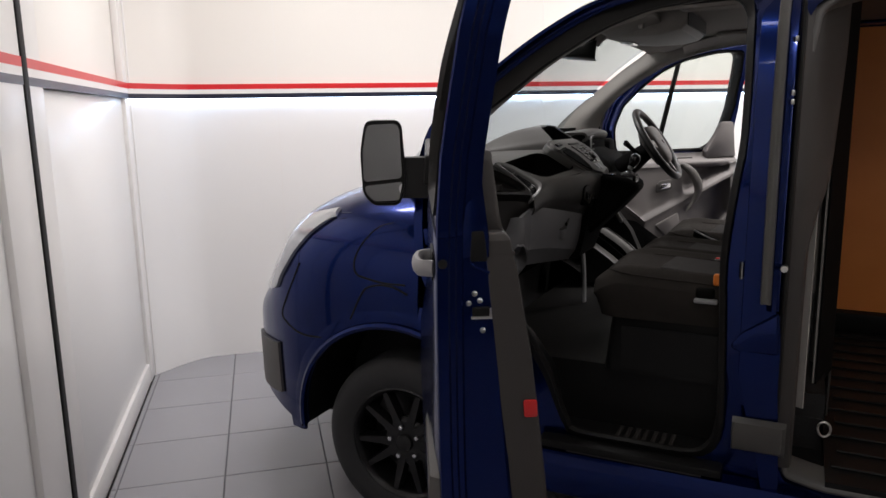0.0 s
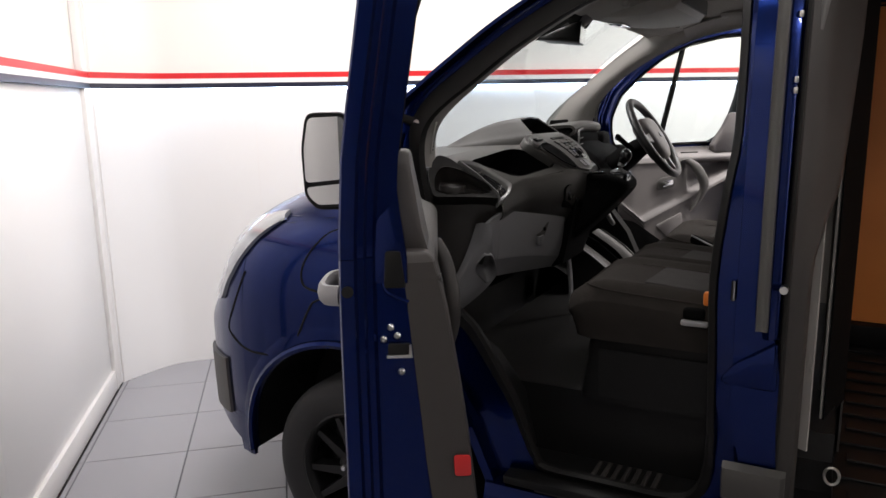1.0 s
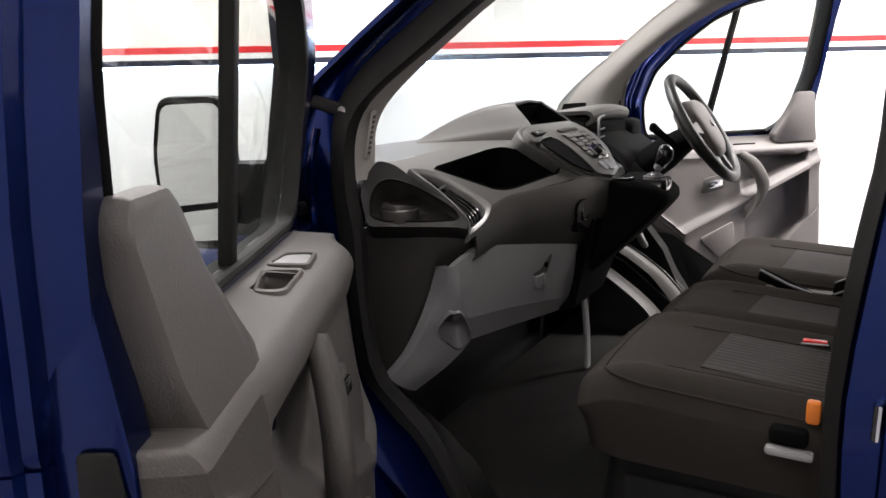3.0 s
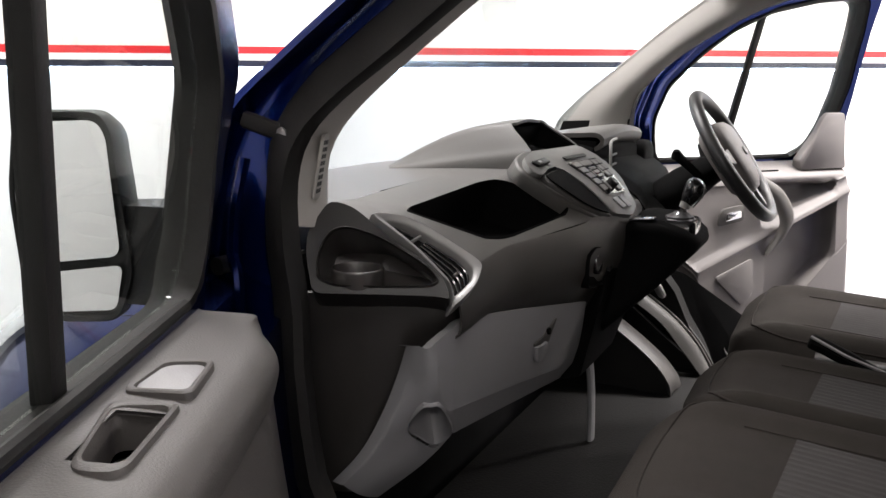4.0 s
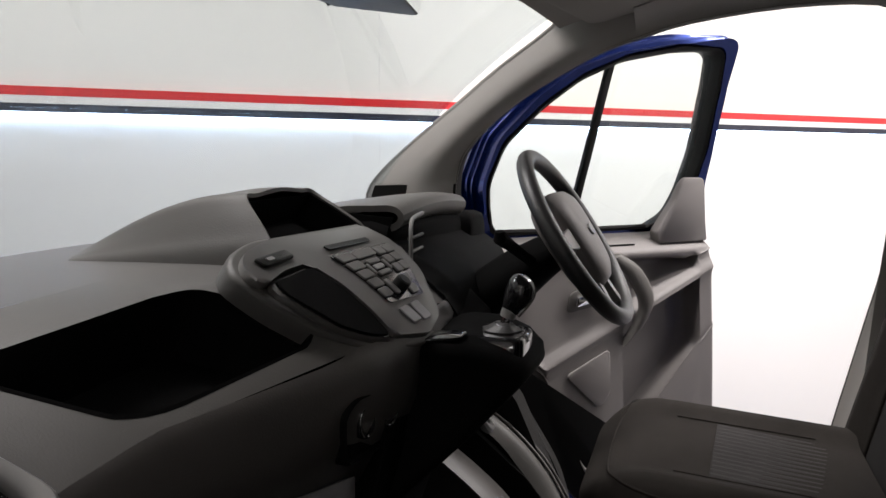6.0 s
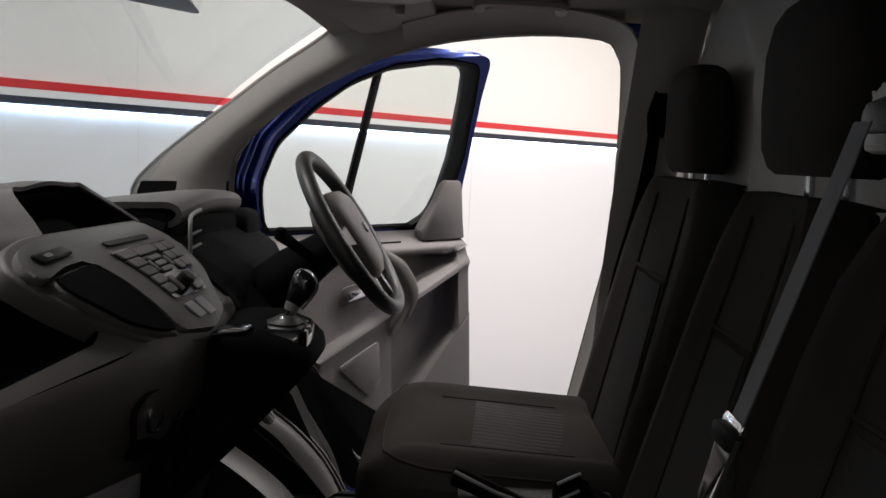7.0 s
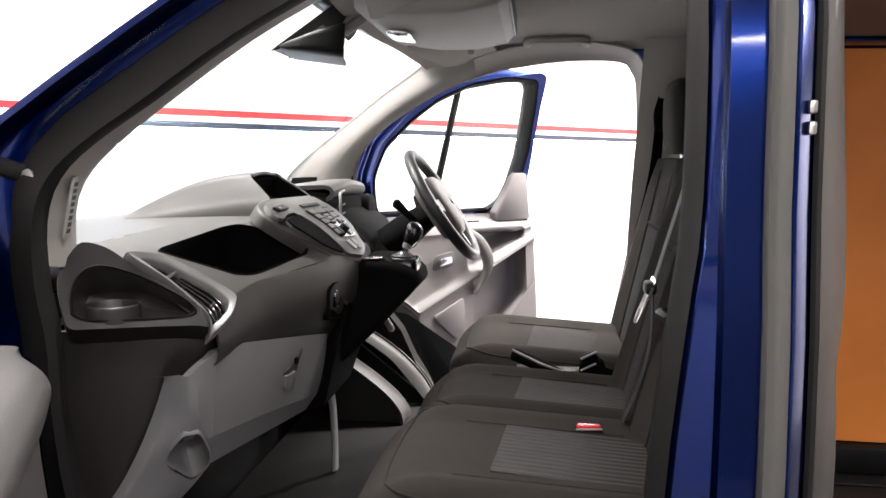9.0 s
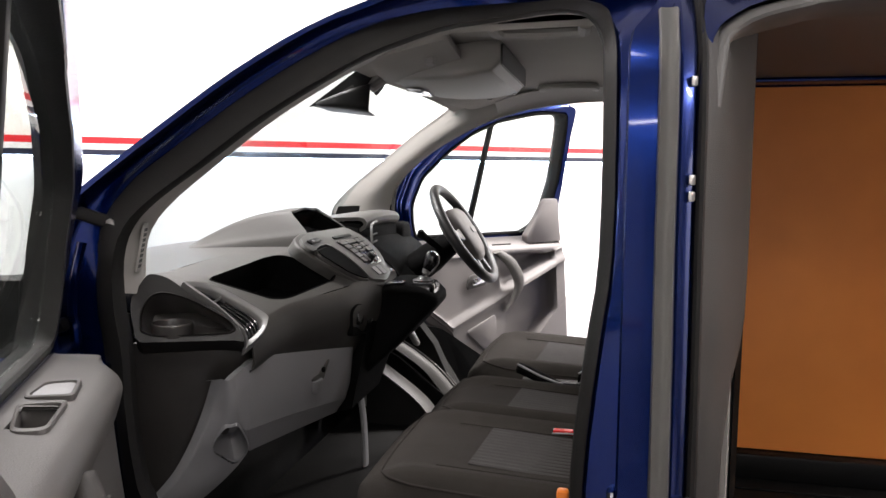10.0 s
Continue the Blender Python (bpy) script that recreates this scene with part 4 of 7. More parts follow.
# round the bin: rings from its rim to the edges of its field
nb = len(BIN)
cx, cy = sum(b[0] for b in BIN) / nb, sum(b[1] for b in BIN) / nb
outer_ring = []
for p, q in BIN:
    dx, dy = p - cx, q - cy
    k = min(((P2 if dx > 0 else P1) - cx) / dx if abs(dx) > 1e-6 else 9e9, ((1.0 if dy > 0 else Q1) - cy) / dy if abs(dy) > 1e-6 else 9e9)
    outer_ring.append((cx + dx * k, cy + dy * k))
for want in ((P1, Q1), (P1, 1.0), (P2, Q1), (P2, 1.0)):
    i = min(range(nb), key=lambda j: (outer_ring[j][0] - want[0]) ** 2 + (outer_ring[j][1] - want[1]) ** 2)
    outer_ring[i] = want
rows = [[bm.verts.new(dash_at(*lerp(a, b, k / 6))) for a, b in zip(BIN, outer_ring)] for k in range(7)]
for a, b in zip(rows, rows[1:]):
    for j in range(nb):
        bm.faces.new((a[j], a[(j + 1) % nb], b[(j + 1) % nb], b[j]))
bmesh.ops.remove_doubles(bm, verts=bm.verts, dist=0.0015)
part("upper_pad", bm, DASH, dash, "dark grey soft-grained upper pad")
rim = [Vector(dash_at(*b)) for b in BIN]
mid = sum(rim, Vector()) / nb
rings = [[p + (p - mid).normalized() * 0.004 for p in rim], [p + Vector((0, 0, 0.002)) for p in rim], [p + (mid - p) * 0.03 + Vector((0, 0, -0.006)) for p in rim], [p + (mid - p) * 0.10 + Vector((-0.02, 0, -0.055)) for p in rim], [p + (mid - p) * 0.25 + Vector((-0.03, 0, -0.075)) for p in rim]]
bm = loft(rings, True, False)
bm.verts.ensure_lookup_table()
bm.faces.new(bm.verts[-nb:])
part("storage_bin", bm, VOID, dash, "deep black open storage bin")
# face: from the lip down to the glovebox, its colour darkened for shade
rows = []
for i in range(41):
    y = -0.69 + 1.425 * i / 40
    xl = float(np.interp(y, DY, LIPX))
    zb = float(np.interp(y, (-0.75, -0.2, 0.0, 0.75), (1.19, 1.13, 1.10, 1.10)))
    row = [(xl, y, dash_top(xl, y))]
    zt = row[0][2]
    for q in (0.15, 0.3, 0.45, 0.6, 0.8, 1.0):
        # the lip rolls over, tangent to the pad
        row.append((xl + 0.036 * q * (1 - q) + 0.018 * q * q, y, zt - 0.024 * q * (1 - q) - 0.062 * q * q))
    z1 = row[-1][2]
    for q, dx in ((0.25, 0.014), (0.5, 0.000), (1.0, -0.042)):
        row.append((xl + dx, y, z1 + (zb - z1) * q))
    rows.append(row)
part("dash_face", sheet(rows, 0.004), DASH_LOW, dash, "lower dashboard face, its plastic darkened for shade")
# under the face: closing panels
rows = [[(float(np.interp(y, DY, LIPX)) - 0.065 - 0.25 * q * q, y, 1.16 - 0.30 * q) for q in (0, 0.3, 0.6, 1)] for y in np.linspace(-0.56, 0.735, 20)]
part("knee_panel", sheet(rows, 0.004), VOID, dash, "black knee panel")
part("end_cap", sheet([[(x - (0.10 + 0.9 * max(0, x - 0.33)) * q ** 1.3, y + 0.075 * q + 0.6 * max(0, x - 0.33) * q, 1.285 - 0.40 * q) for q in np.linspace(0, 1, 9)] for x, y in smooth_path([(0.19, -0.805), (0.255, -0.782), (0.34, -0.750), (0.41, -0.715), (0.432, -0.69), (0.432, -0.66)], 4)], 0.006), DASH_LOW, dash, "black dashboard end panel")
# glovebox with its pocket
TOPG = smooth_path([(0.430, -0.731, 1.215), (0.442, -0.702, 1.229), (0.447, -0.648, 1.234), (0.470, -0.464, 1.203), (0.493, -0.230, 1.158), (0.492, -0.190, 1.146)], 6)
FOLD = smooth_path([(0.412, -0.672, 1.075), (0.418, -0.663, 1.073), (0.424, -0.639, 1.071), (0.440, -0.475, 1.049), (0.450, -0.188, 0.995), (0.446, -0.105, 0.977)], 6)
FOOT = smooth_path([(0.392, -0.613, 1.008), (0.392, -0.602, 1.001), (0.395, -0.571, 0.998), (0.405, -0.393, 0.975), (0.418, -0.092, 0.933), (0.420, -0.032, 0.926)], 6)
ARM_N = Vector((0.486, -0.605, -0.631))
ARM_LEFT = smooth_path([(0.405, -0.741, 1.208), (0.370, -0.717, 1.138), (0.335, -0.714, 1.061), (0.290, -0.713, 0.985), (0.242, -0.730, 0.925)], 8)
ARM_RIGHT = smooth_path([(0.430, -0.731, 1.215), (0.424, -0.716, 1.148), (0.414, -0.685, 1.094), (0.392, -0.613, 1.008), (0.345, -0.623, 0.943), (0.268, -0.660, 0.872)], 8)


def along(pts, p):
    """The point a share p of the way along a line of points."""
    k = min(int(p * (len(pts) - 1)), len(pts) - 2)
    return lerp(pts[k], pts[k + 1], p * (len(pts) - 1) - k)


def lid_at(k, v):
    a, f, b = Vector(TOPG[k]), Vector(FOLD[k]), Vector(FOOT[k])
    bulge = 0.003 * min(1, k / 8, (len(TOPG) - 1 - k) / 2)
    if v < 0.7:
        q = v / 0.7
        p = a.lerp(f, q) + Vector((bulge * math.sin(math.pi * q), 0, 0))
    else:
        p = f.lerp(b, (v - 0.7) / 0.3)
    # the lid runs into the arm along its crease
    e = Vector(along(ARM_RIGHT, 0.6 * v)) - Vector(lid_at_edge(v))
    return p + e * max(0.0, 1 - k / 7) ** 2


def lid_at_edge(v):
    a, f, b = Vector(TOPG[0]), Vector(FOLD[0]), Vector(FOOT[0])
    return a.lerp(f, v / 0.7) if v < 0.7 else f.lerp(b, (v - 0.7) / 0.3)


MOUTH = smooth_path([(0.386, -0.704, 1.091), (0.399, -0.696, 1.094), (0.410, -0.684, 1.090), (0.401, -0.632, 1.033), (0.383, -0.612, 1.000), (0.360, -0.616, 0.984), (0.350, -0.652, 1.012), (0.347, -0.685, 1.042)], 4, True)
mo = sum((Vector(m) for m in MOUTH), Vector()) / len(MOUTH)
MU = Vector((0, 0, 1)).cross(ARM_N).normalized()
MV = ARM_N.cross(MU).normalized()
flat_mouth = [((Vector(m) - mo).dot(MU), (Vector(m) - mo).dot(MV)) for m in MOUTH]


def in_mouth(p):
    x, y = (p - mo).dot(MU), (p - mo).dot(MV)
    inside = False
    for (x0, y0), (x1, y1) in zip(flat_mouth, flat_mouth[1:] + flat_mouth[:1]):
        if (y0 > y) != (y1 > y) and x < x0 + (y - y0) / (y1 - y0) * (x1 - x0):
            inside = not inside
    return inside


VS = sorted(set([0.0, 0.015, 0.03] + [k / 132 for k in range(1, 133)] + [0.7, 0.685, 0.715]))
bm = bmesh.new()
grid = []
for v in VS + [1 + k / 90 for k in range(1, 61)]:
    p = 0.6 * v if v <= 1 else 0.6 + 0.4 * (v - 1) * 1.5
    a, b = Vector(along(ARM_LEFT, p)), Vector(along(ARM_RIGHT, p))
    row = [a + Vector((-0.03, 0.012, -0.008)), a + Vector((-0.004, 0.001, -0.002))]
    row += [a.lerp(b, q) + ARM_N * 0.008 * math.sin(math.pi * q) for q in [0.02, 0.05] + [k / 60 for k in range(4, 60)]]
    row.append(b)
    if v <= 1:
        row += [lid_at(k, v) for k in range(1, len(TOPG))]
        row.append(row[-1] + Vector((-0.02, 0.004, 0)))
    else:
        row.append(b + Vector((-0.03, 0.012, -0.008)))
    grid.append([bm.verts.new(q) for q in row])
for r, s in zip(grid, grid[1:]):
    for k in range(min(len(r), len(s)) - 1):
        c = (r[k].co + s[k + 1].co) / 2
        if not (k < 60 and in_mouth(c)):
            bm.faces.new((r[k], r[k + 1], s[k + 1], s[k]))
for v in list(bm.verts):
    if not v.link_faces:
        bm.verts.remove(v)
top = [v for v in grid[0] if v.is_valid]
back = [bm.verts.new(v.co + Vector((-0.018, 0.004, -0.004))) for v in top]
for k in range(len(top) - 1):
    bm.faces.new((top[k], top[k + 1], back[k + 1], back[k]))
glove = part("glovebox_lid", bm, GREY, dash, "light grey glovebox lid with its moulded side arm", angle=50)
part("pocket", loft([[tuple(mo + (Vector(m) - mo) * g - ARM_N * d) for m in MOUTH] for g, d in ((1.10, 0.012), (1.09, -0.004), (1.04, -0.0075), (0.98, -0.006), (0.94, 0.004), (0.92, 0.03), (0.75, 0.055), (0.05, 0.058))], True, False), GREY, glove, "grey open pocket beside the lid")


def lid_x(y, z):
    """How far forward the lid's face lies at a height z and a place y across."""
    k = min(range(len(TOPG)), key=lambda n: abs(TOPG[n][1] - y))
    v = min((n / 60 for n in range(61)), key=lambda n: abs(lid_at(k, n)[2] - z))
    return lid_at(k, v)[0]


cx0, cxy, cxz = lid_x(-0.38, 1.11), (lid_x(-0.30, 1.11) - lid_x(-0.46, 1.11)) / 0.16, (lid_x(-0.38, 1.15) - lid_x(-0.38, 1.07)) / 0.08


def catch_at(y, z, t):
    return (cx0 + cxy * (y + 0.38) + cxz * (z - 1.11) + t, y, z)


# The lid stays whole; a flat dark slab paints the recess's shade.
part("catch_shade", slab(rounded([(-0.415, 1.118), (-0.378, 1.124), (-0.338, 1.155), (-0.350, 1.105), (-0.363, 1.085), (-0.392, 1.092)], 0.007, 3), lambda y, z, t: catch_at(y, z, t - 0.001), 0.004, 0.001), DARKGREY, glove, "flat dark patch drawn for the catch recess's shade")
part("catch_lip", slab(rounded([(-0.412, 1.112), (-0.386, 1.108), (-0.366, 1.112), (-0.358, 1.098), (-0.363, 1.068), (-0.391, 1.074)], 0.006, 3), lambda y, z, t: catch_at(y, z, t), 0.009, 0.003), GREY, glove, "grey pull lip of the catch")
part("glovebox_lock", tube([catch_at(-0.363, 1.131, 0.0), catch_at(-0.363, 1.131, 0.006)], 0.007, 14), VOID, glove, "round black lock cylinder")
# cup recess at the passenger's end: its rim lies in a leaning plane
RIM = smooth_path([(0.277, -0.811, 1.314), (0.27, -0.808, 1.323), (0.262, -0.796, 1.341), (0.259, -0.78, 1.36), (0.264, -0.764, 1.375), (0.275, -0.752, 1.381), (0.291, -0.744, 1.38), (0.315, -0.736, 1.373), (0.343, -0.73, 1.362), (0.381, -0.724, 1.343), (0.412, -0.722, 1.326), (0.427, -0.725, 1.313), (0.427, -0.731, 1.306), (0.413, -0.743, 1.303), (0.359, -0.774, 1.303), (0.304, -0.804, 1.305)], 3, True)
AROUND = smooth_path([(0.277, -0.827, 1.298), (0.26, -0.817, 1.319), (0.242, -0.8, 1.349), (0.232, -0.781, 1.377), (0.235, -0.757, 1.401), (0.244, -0.736, 1.419), (0.276, -0.724, 1.411), (0.31, -0.723, 1.391), (0.345, -0.723, 1.368), (0.383, -0.719, 1.348), (0.416, -0.718, 1.328), (0.438, -0.72, 1.312), (0.454, -0.732, 1.288), (0.435, -0.741, 1.29), (0.365, -0.78, 1.293), (0.306, -0.812, 1.295)], 3, True)
rc = sum((Vector(p) for p in RIM), Vector()) / len(RIM)
RIM_N = Vector((0.396, -0.681, 0.615)).normalized()


def rim_ring(g, d, src=RIM, lift=0.0):
    return [tuple(rc + (Vector(p) - rc) * g + RIM_N * d) for p in src]


part("end_face", loft([rim_ring(1.0, -0.05, AROUND), rim_ring(1.0, -0.006, AROUND), rim_ring(0.99, 0.0, AROUND), rim_ring(1.035, 0.0005), rim_ring(1.025, 0.004), rim_ring(1.0, 0.005), rim_ring(0.975, 0.002), rim_ring(0.96, -0.004)], True, False), CUPBLACK, dash, "black end face with a raised rim round the cup recess", angle=60)
well = [(p[0] - 0.02, p[1] + 0.05, max(min(p[2], 1.36) - 0.03, 1.297)) for p in rim_ring(0.90, 0)]
part("cup_recess", loft([rim_ring(0.965, 0.0), rim_ring(0.955, -0.01), [lerp(p, q, 0.5) for p, q in zip(rim_ring(0.955, -0.01), well)], well, [lerp(p, tuple(sum(Vector(v).to_tuple()[i] for v in well) / len(well) for i in range(3)), 0.95) for p in well]], True, False), CUPSHEEN, dash, "black cup recess", angle=60)
cup0 = (0.310, -0.762)
part("cup_ring", loft([[(cup0[0] + r * math.cos(a), cup0[1] + r * 0.92 * math.sin(a), z) for a in np.linspace(0, 2 * math.pi, 33)[:-1]] for r, z in ((0.042, 1.299), (0.042, 1.322), (0.041, 1.325), (0.039, 1.3255), (0.037, 1.322), (0.034, 1.298))]), CUPSHEEN, dash, "raised cup holder ring", angle=60)
# passenger's air vent, proud of the pad
VO = smooth_path([(0.303, -0.717, 1.392), (0.322, -0.692, 1.39), (0.347, -0.671, 1.381), (0.375, -0.658, 1.365), (0.411, -0.644, 1.341), (0.448, -0.632, 1.316), (0.457, -0.643, 1.303), (0.46, -0.677, 1.282), (0.45, -0.725, 1.263), (0.444, -0.714, 1.274), (0.434, -0.704, 1.289), (0.421, -0.702, 1.3), (0.368, -0.705, 1.344), (0.325, -0.715, 1.375)], 3, True)
VI = smooth_path([(0.326, -0.705, 1.38), (0.338, -0.692, 1.377), (0.36, -0.677, 1.366), (0.389, -0.666, 1.348), (0.422, -0.653, 1.327), (0.442, -0.652, 1.311), (0.449, -0.658, 1.301), (0.451, -0.669, 1.293), (0.445, -0.704, 1.279), (0.439, -0.701, 1.285), (0.428, -0.696, 1.298), (0.411, -0.695, 1.313), (0.373, -0.697, 1.344), (0.343, -0.702, 1.367)], 3, True)
VN = Vector((0.597, -0.391, 0.700)).normalized()


def vent_ring(q, h):
    return [tuple(Vector(lerp(o, i, q)) + VN * (h + 0.007)) for o, i in zip(VO, VI)]


def vent_point(along, across, h):
    """Along the mouth from its tip, and across it."""
    n = len(VI)
    up, dn = VI[int(3 + along * 18)], VI[(n - 1 - int(along * 18)) % n]
    return tuple(Vector(lerp(up, dn, across)) + VN * (h + 0.007))


vent = part("side_vent", loft([vent_ring(0.0, -0.02), vent_ring(0.0, 0.006), vent_ring(0.12, 0.010), vent_ring(0.75, 0.008), vent_ring(0.95, 0.003), vent_ring(1.0, -0.02)], True, False), SILVER, dash, "satin silver air vent surround", angle=60)
part("vent_throat", loft([vent_ring(0.98, -0.014), vent_ring(0.98, -0.02)]), BLACK, vent, "black vent throat")
for k in range(5):
    part("vent_slat", tube([vent_point(a, (k + 0.5) / 5, -0.006) for a in np.linspace(0.30, 0.95, 7)], 0.0022, 6), GLOSS_BLACK, vent)
for k in range(2):
    part("vent_slat", tube([vent_point(a, (k + 1) / 3, -0.006) for a in np.linspace(0.02, 0.22, 4)], 0.0022, 6), GLOSS_BLACK, vent)
part("vent_bridge", tube([vent_point(0.25, q, -0.002) for q in (0.05, 0.5, 0.95)], 0.003, 8), SILVER, vent, "silver bridge across the vent")
part("vent_slider", tube([vent_point(0.62, 0.4, -0.004), vent_point(0.66, 0.6, -0.004)], 0.003, 8), DARKGREY, vent, "grey vent slider")
# screen pod
TL, TR, BR, BL = (0.282, -0.118, 1.507), (0.282, 0.072, 1.507), (0.366, 0.105, 1.452), (0.360, -0.168, 1.452)
POD_Z = dash_top(-0.05, -0.01) - 0.003
rows = []
for q in np.linspace(0, 1, 17):
    x = math.sin(q * math.pi / 2)
    fl = lerp((-0.02, -0.155, dash_top(-0.02, -0.155) - 0.004), BL, q)
    fr = lerp((-0.02, 0.135, dash_top(-0.02, 0.135) - 0.004), BR, q)
    tl = lerp((-0.05, -0.11, 0), TL, q)[:2] + (POD_Z + (TL[2] + 0.004 - POD_Z) * x,)
    tr = lerp((-0.05, 0.09, 0), TR, q)[:2] + (POD_Z + (TR[2] + 0.004 - POD_Z) * x,)
    top = lerp(tl, tr, 0.5)
    sec = [(fl[0], fl[1] - 0.010, fl[2] - 0.07), (fl[0], fl[1] - 0.004, fl[2] - 0.01), lerp(fl, tl, 0.25), lerp(fl, tl, 0.75), lerp(tl, top, 0.04), lerp(tl, top, 0.3), (top[0], top[1], top[2] + 0.006 * q), lerp(tr, top, 0.3), lerp(tr, top, 0.04), lerp(fr, tr, 0.75), lerp(fr, tr, 0.25), (fr[0], fr[1] + 0.004, fr[2] - 0.01), (fr[0], fr[1] + 0.010, fr[2] - 0.07)]
    rows.append(smooth_path(sec, 4))
pod = part("screen_pod", sheet(rows, -0.006), DASH, dash, "dark grey hood of the display pod", angle=70)
mouth_d = [TL, lerp(TL, TR, 0.5), TR, lerp(TR, BR, 0.5), BR, lerp(BR, BL, 0.5), BL, lerp(BL, TL, 0.5)]
dc = sum((Vector(p) for p in mouth_d), Vector()) / 8
tub = [[tuple(Vector(p) + (dc - Vector(p)) * g + Vector((-0.55 * h, 0, -0.83 * h))) for p in mouth_d] for g, h in ((-0.004, 0.001), (0.03, 0.006), (0.05, 0.040), (0.08, 0.048))]
tub_bm = loft(tub, True, False)
tub_bm.verts.ensure_lookup_table()
tub_bm.faces.new(tub_bm.verts[-8:])
part("display", tub_bm, VOID, pod, "switched-off black display set deep in the pod", angle=30)
# radio
RO, RA, RB = Vector((0.372, -0.033, 1.452)), Vector((0, 1, 0)), Vector((0.165, 0, -0.132)).normalized()
RN = RA.cross(RB).normalized()
RN = RN if RN.z > 0 else -RN


def radio_at(a, b, t=0.0):
    return tuple(RO + RA * a + RB * b + RN * (t + 0.010 * math.sin(math.pi * min(max(b / 0.215, 0), 1))))


face = rounded([(-0.17, -0.012), (0.118, -0.006), (0.150, 0.055), (0.125, 0.125), (0.060, 0.203), (-0.012, 0.219), (-0.108, 0.196), (-0.112, 0.15), (-0.122, 0.095), (-0.140, 0.045), (-0.20, 0.046), (-0.262, 0.060), (-0.272, 0.040), (-0.258, 0.018), (-0.230, 0.0)], 0.014, 4)
radio = part("radio", slab(face, lambda a, b, t: radio_at(a, b, -0.012 + t), 0.016, 0.005), RADIO, dash, "satin grey radio panel")
part("disc_slot", slab(rounded([(-0.065, 0.024), (0.072, 0.028), (0.072, 0.038), (-0.062, 0.034)], 0.004, 2), lambda a, b, t: radio_at(a, b, 0.0035 + t), 0.003), BLACK, radio, "black disc slot")
def radio_key(a0, a1, b0, b1, skew=0.0, name="radio_key", mat=None, h=0.004, r=0.004):
    part(name, slab(rounded([(a0, b0), (a1, b0), (a1 + skew, b1), (a0 + skew, b1)], r, 2), lambda a, b, t: radio_at(a, b, h + t), 0.0035, 0.0012, 1), mat or DARKGREY, radio)


part("key_field", slab(rounded([(-0.080, 0.045), (0.112, 0.050), (0.100, 0.105), (0.062, 0.162), (-0.056, 0.152), (-0.066, 0.10)], 0.008, 3), lambda a, b, t: radio_at(a, b, 0.0032 + t), 0.002), GLOSS_BLACK, radio, "dark key field")
for k in range(5):
    radio_key(-0.076 + 0.003 * k, -0.032, 0.0495 + k * 0.0192, 0.0665 + k * 0.0192, 0.003, mat=RADIO, h=0.0052)
for k in range(3):
    radio_key(0.044, 0.072 - 0.003 * k, 0.054 + k * 0.0205, 0.072 + k * 0.0205, mat=RADIO, h=0.0052)
    radio_key(0.075 - 0.003 * k, 0.106 - 0.006 * k, 0.054 + k * 0.0205, 0.072 + k * 0.0205, mat=RADIO, h=0.0052)
radio_key(-0.028, 0.040, 0.051, 0.068, mat=RADIO, h=0.0052)
for a0, a1, b0, b1 in ((-0.014, 0.026, 0.074, 0.083), (-0.014, 0.026, 0.099, 0.108), (-0.026, -0.017, 0.080, 0.103), (0.030, 0.039, 0.080, 0.103), (-0.010, 0.022, 0.086, 0.096)):
    radio_key(a0, a1, b0, b1, mat=SILVER if b0 == 0.086 else RADIO, h=0.0052)
radio_key(-0.024, -0.008, 0.116, 0.146, 0.002, mat=RADIO, h=0.0052)
part("volume_knob", lathe([(0.0001, 0), (0.013, 0), (0.0125, 0.016), (0.010, 0.018), (0.0001, 0.018)], Matrix.Translation(radio_at(0.008, 0.135, 0.003)) @ RN.to_track_quat("Z", "Y").to_matrix().to_4x4(), 20), BLACK, radio, "black volume knob")
radio_key(0.032, 0.064, 0.118, 0.136, -0.004, mat=RADIO, h=0.0052)
radio_key(0.030, 0.056, 0.140, 0.156, -0.004, mat=RADIO, h=0.0052)
radio_key(-0.050, -0.020, 0.166, 0.196, 0.010, "arrow_key", GREY)
radio_key(-0.010, 0.020, 0.166, 0.200, 0.006, "arrow_key", GREY)
# the moulding round the radio, and the vent beside it
around = rounded([(-0.278, 0.022), (-0.242, -0.012), (-0.18, -0.026), (0.135, -0.018), (0.165, 0.055), (0.14, 0.135), (0.072, 0.210), (-0.015, 0.228), (-0.125, 0.206), (-0.185, 0.184), (-0.232, 0.140), (-0.268, 0.085)], 0.025, 4)
ac = (-0.06, 0.10)
part("radio_moulding", loft([[radio_at(ac[0] + (a - ac[0]) * g, ac[1] + (b - ac[1]) * g, h) for a, b in around] for g, h in ((0.99, -0.04), (1.0, -0.014), (0.99, -0.009), (0.96, -0.007))]), DASH, dash, "dark grey moulding round the radio", angle=60)
mouth = rounded([(-0.146, 0.054), (-0.238, 0.060), (-0.246, 0.082), (-0.206, 0.150), (-0.160, 0.178), (-0.118, 0.192), (-0.120, 0.15), (-0.130, 0.095)], 0.010, 3)
mv = (-0.17, 0.12)
gv = part("centre_vent", slab(mouth, lambda a, b, t: radio_at(a, b, 0.001 + t), 0.003), VOID, dash, "gloss black centre vent")
part("vent_lip", loft([[radio_at(mv[0] + (a - mv[0]) * g, mv[1] + (b - mv[1]) * g, h) for a, b in mouth] for g, h in ((1.12, -0.012), (1.10, -0.002), (1.03, 0.0), (0.99, -0.005))], True, False), DASH, gv, "dark grey vent lip", angle=60)
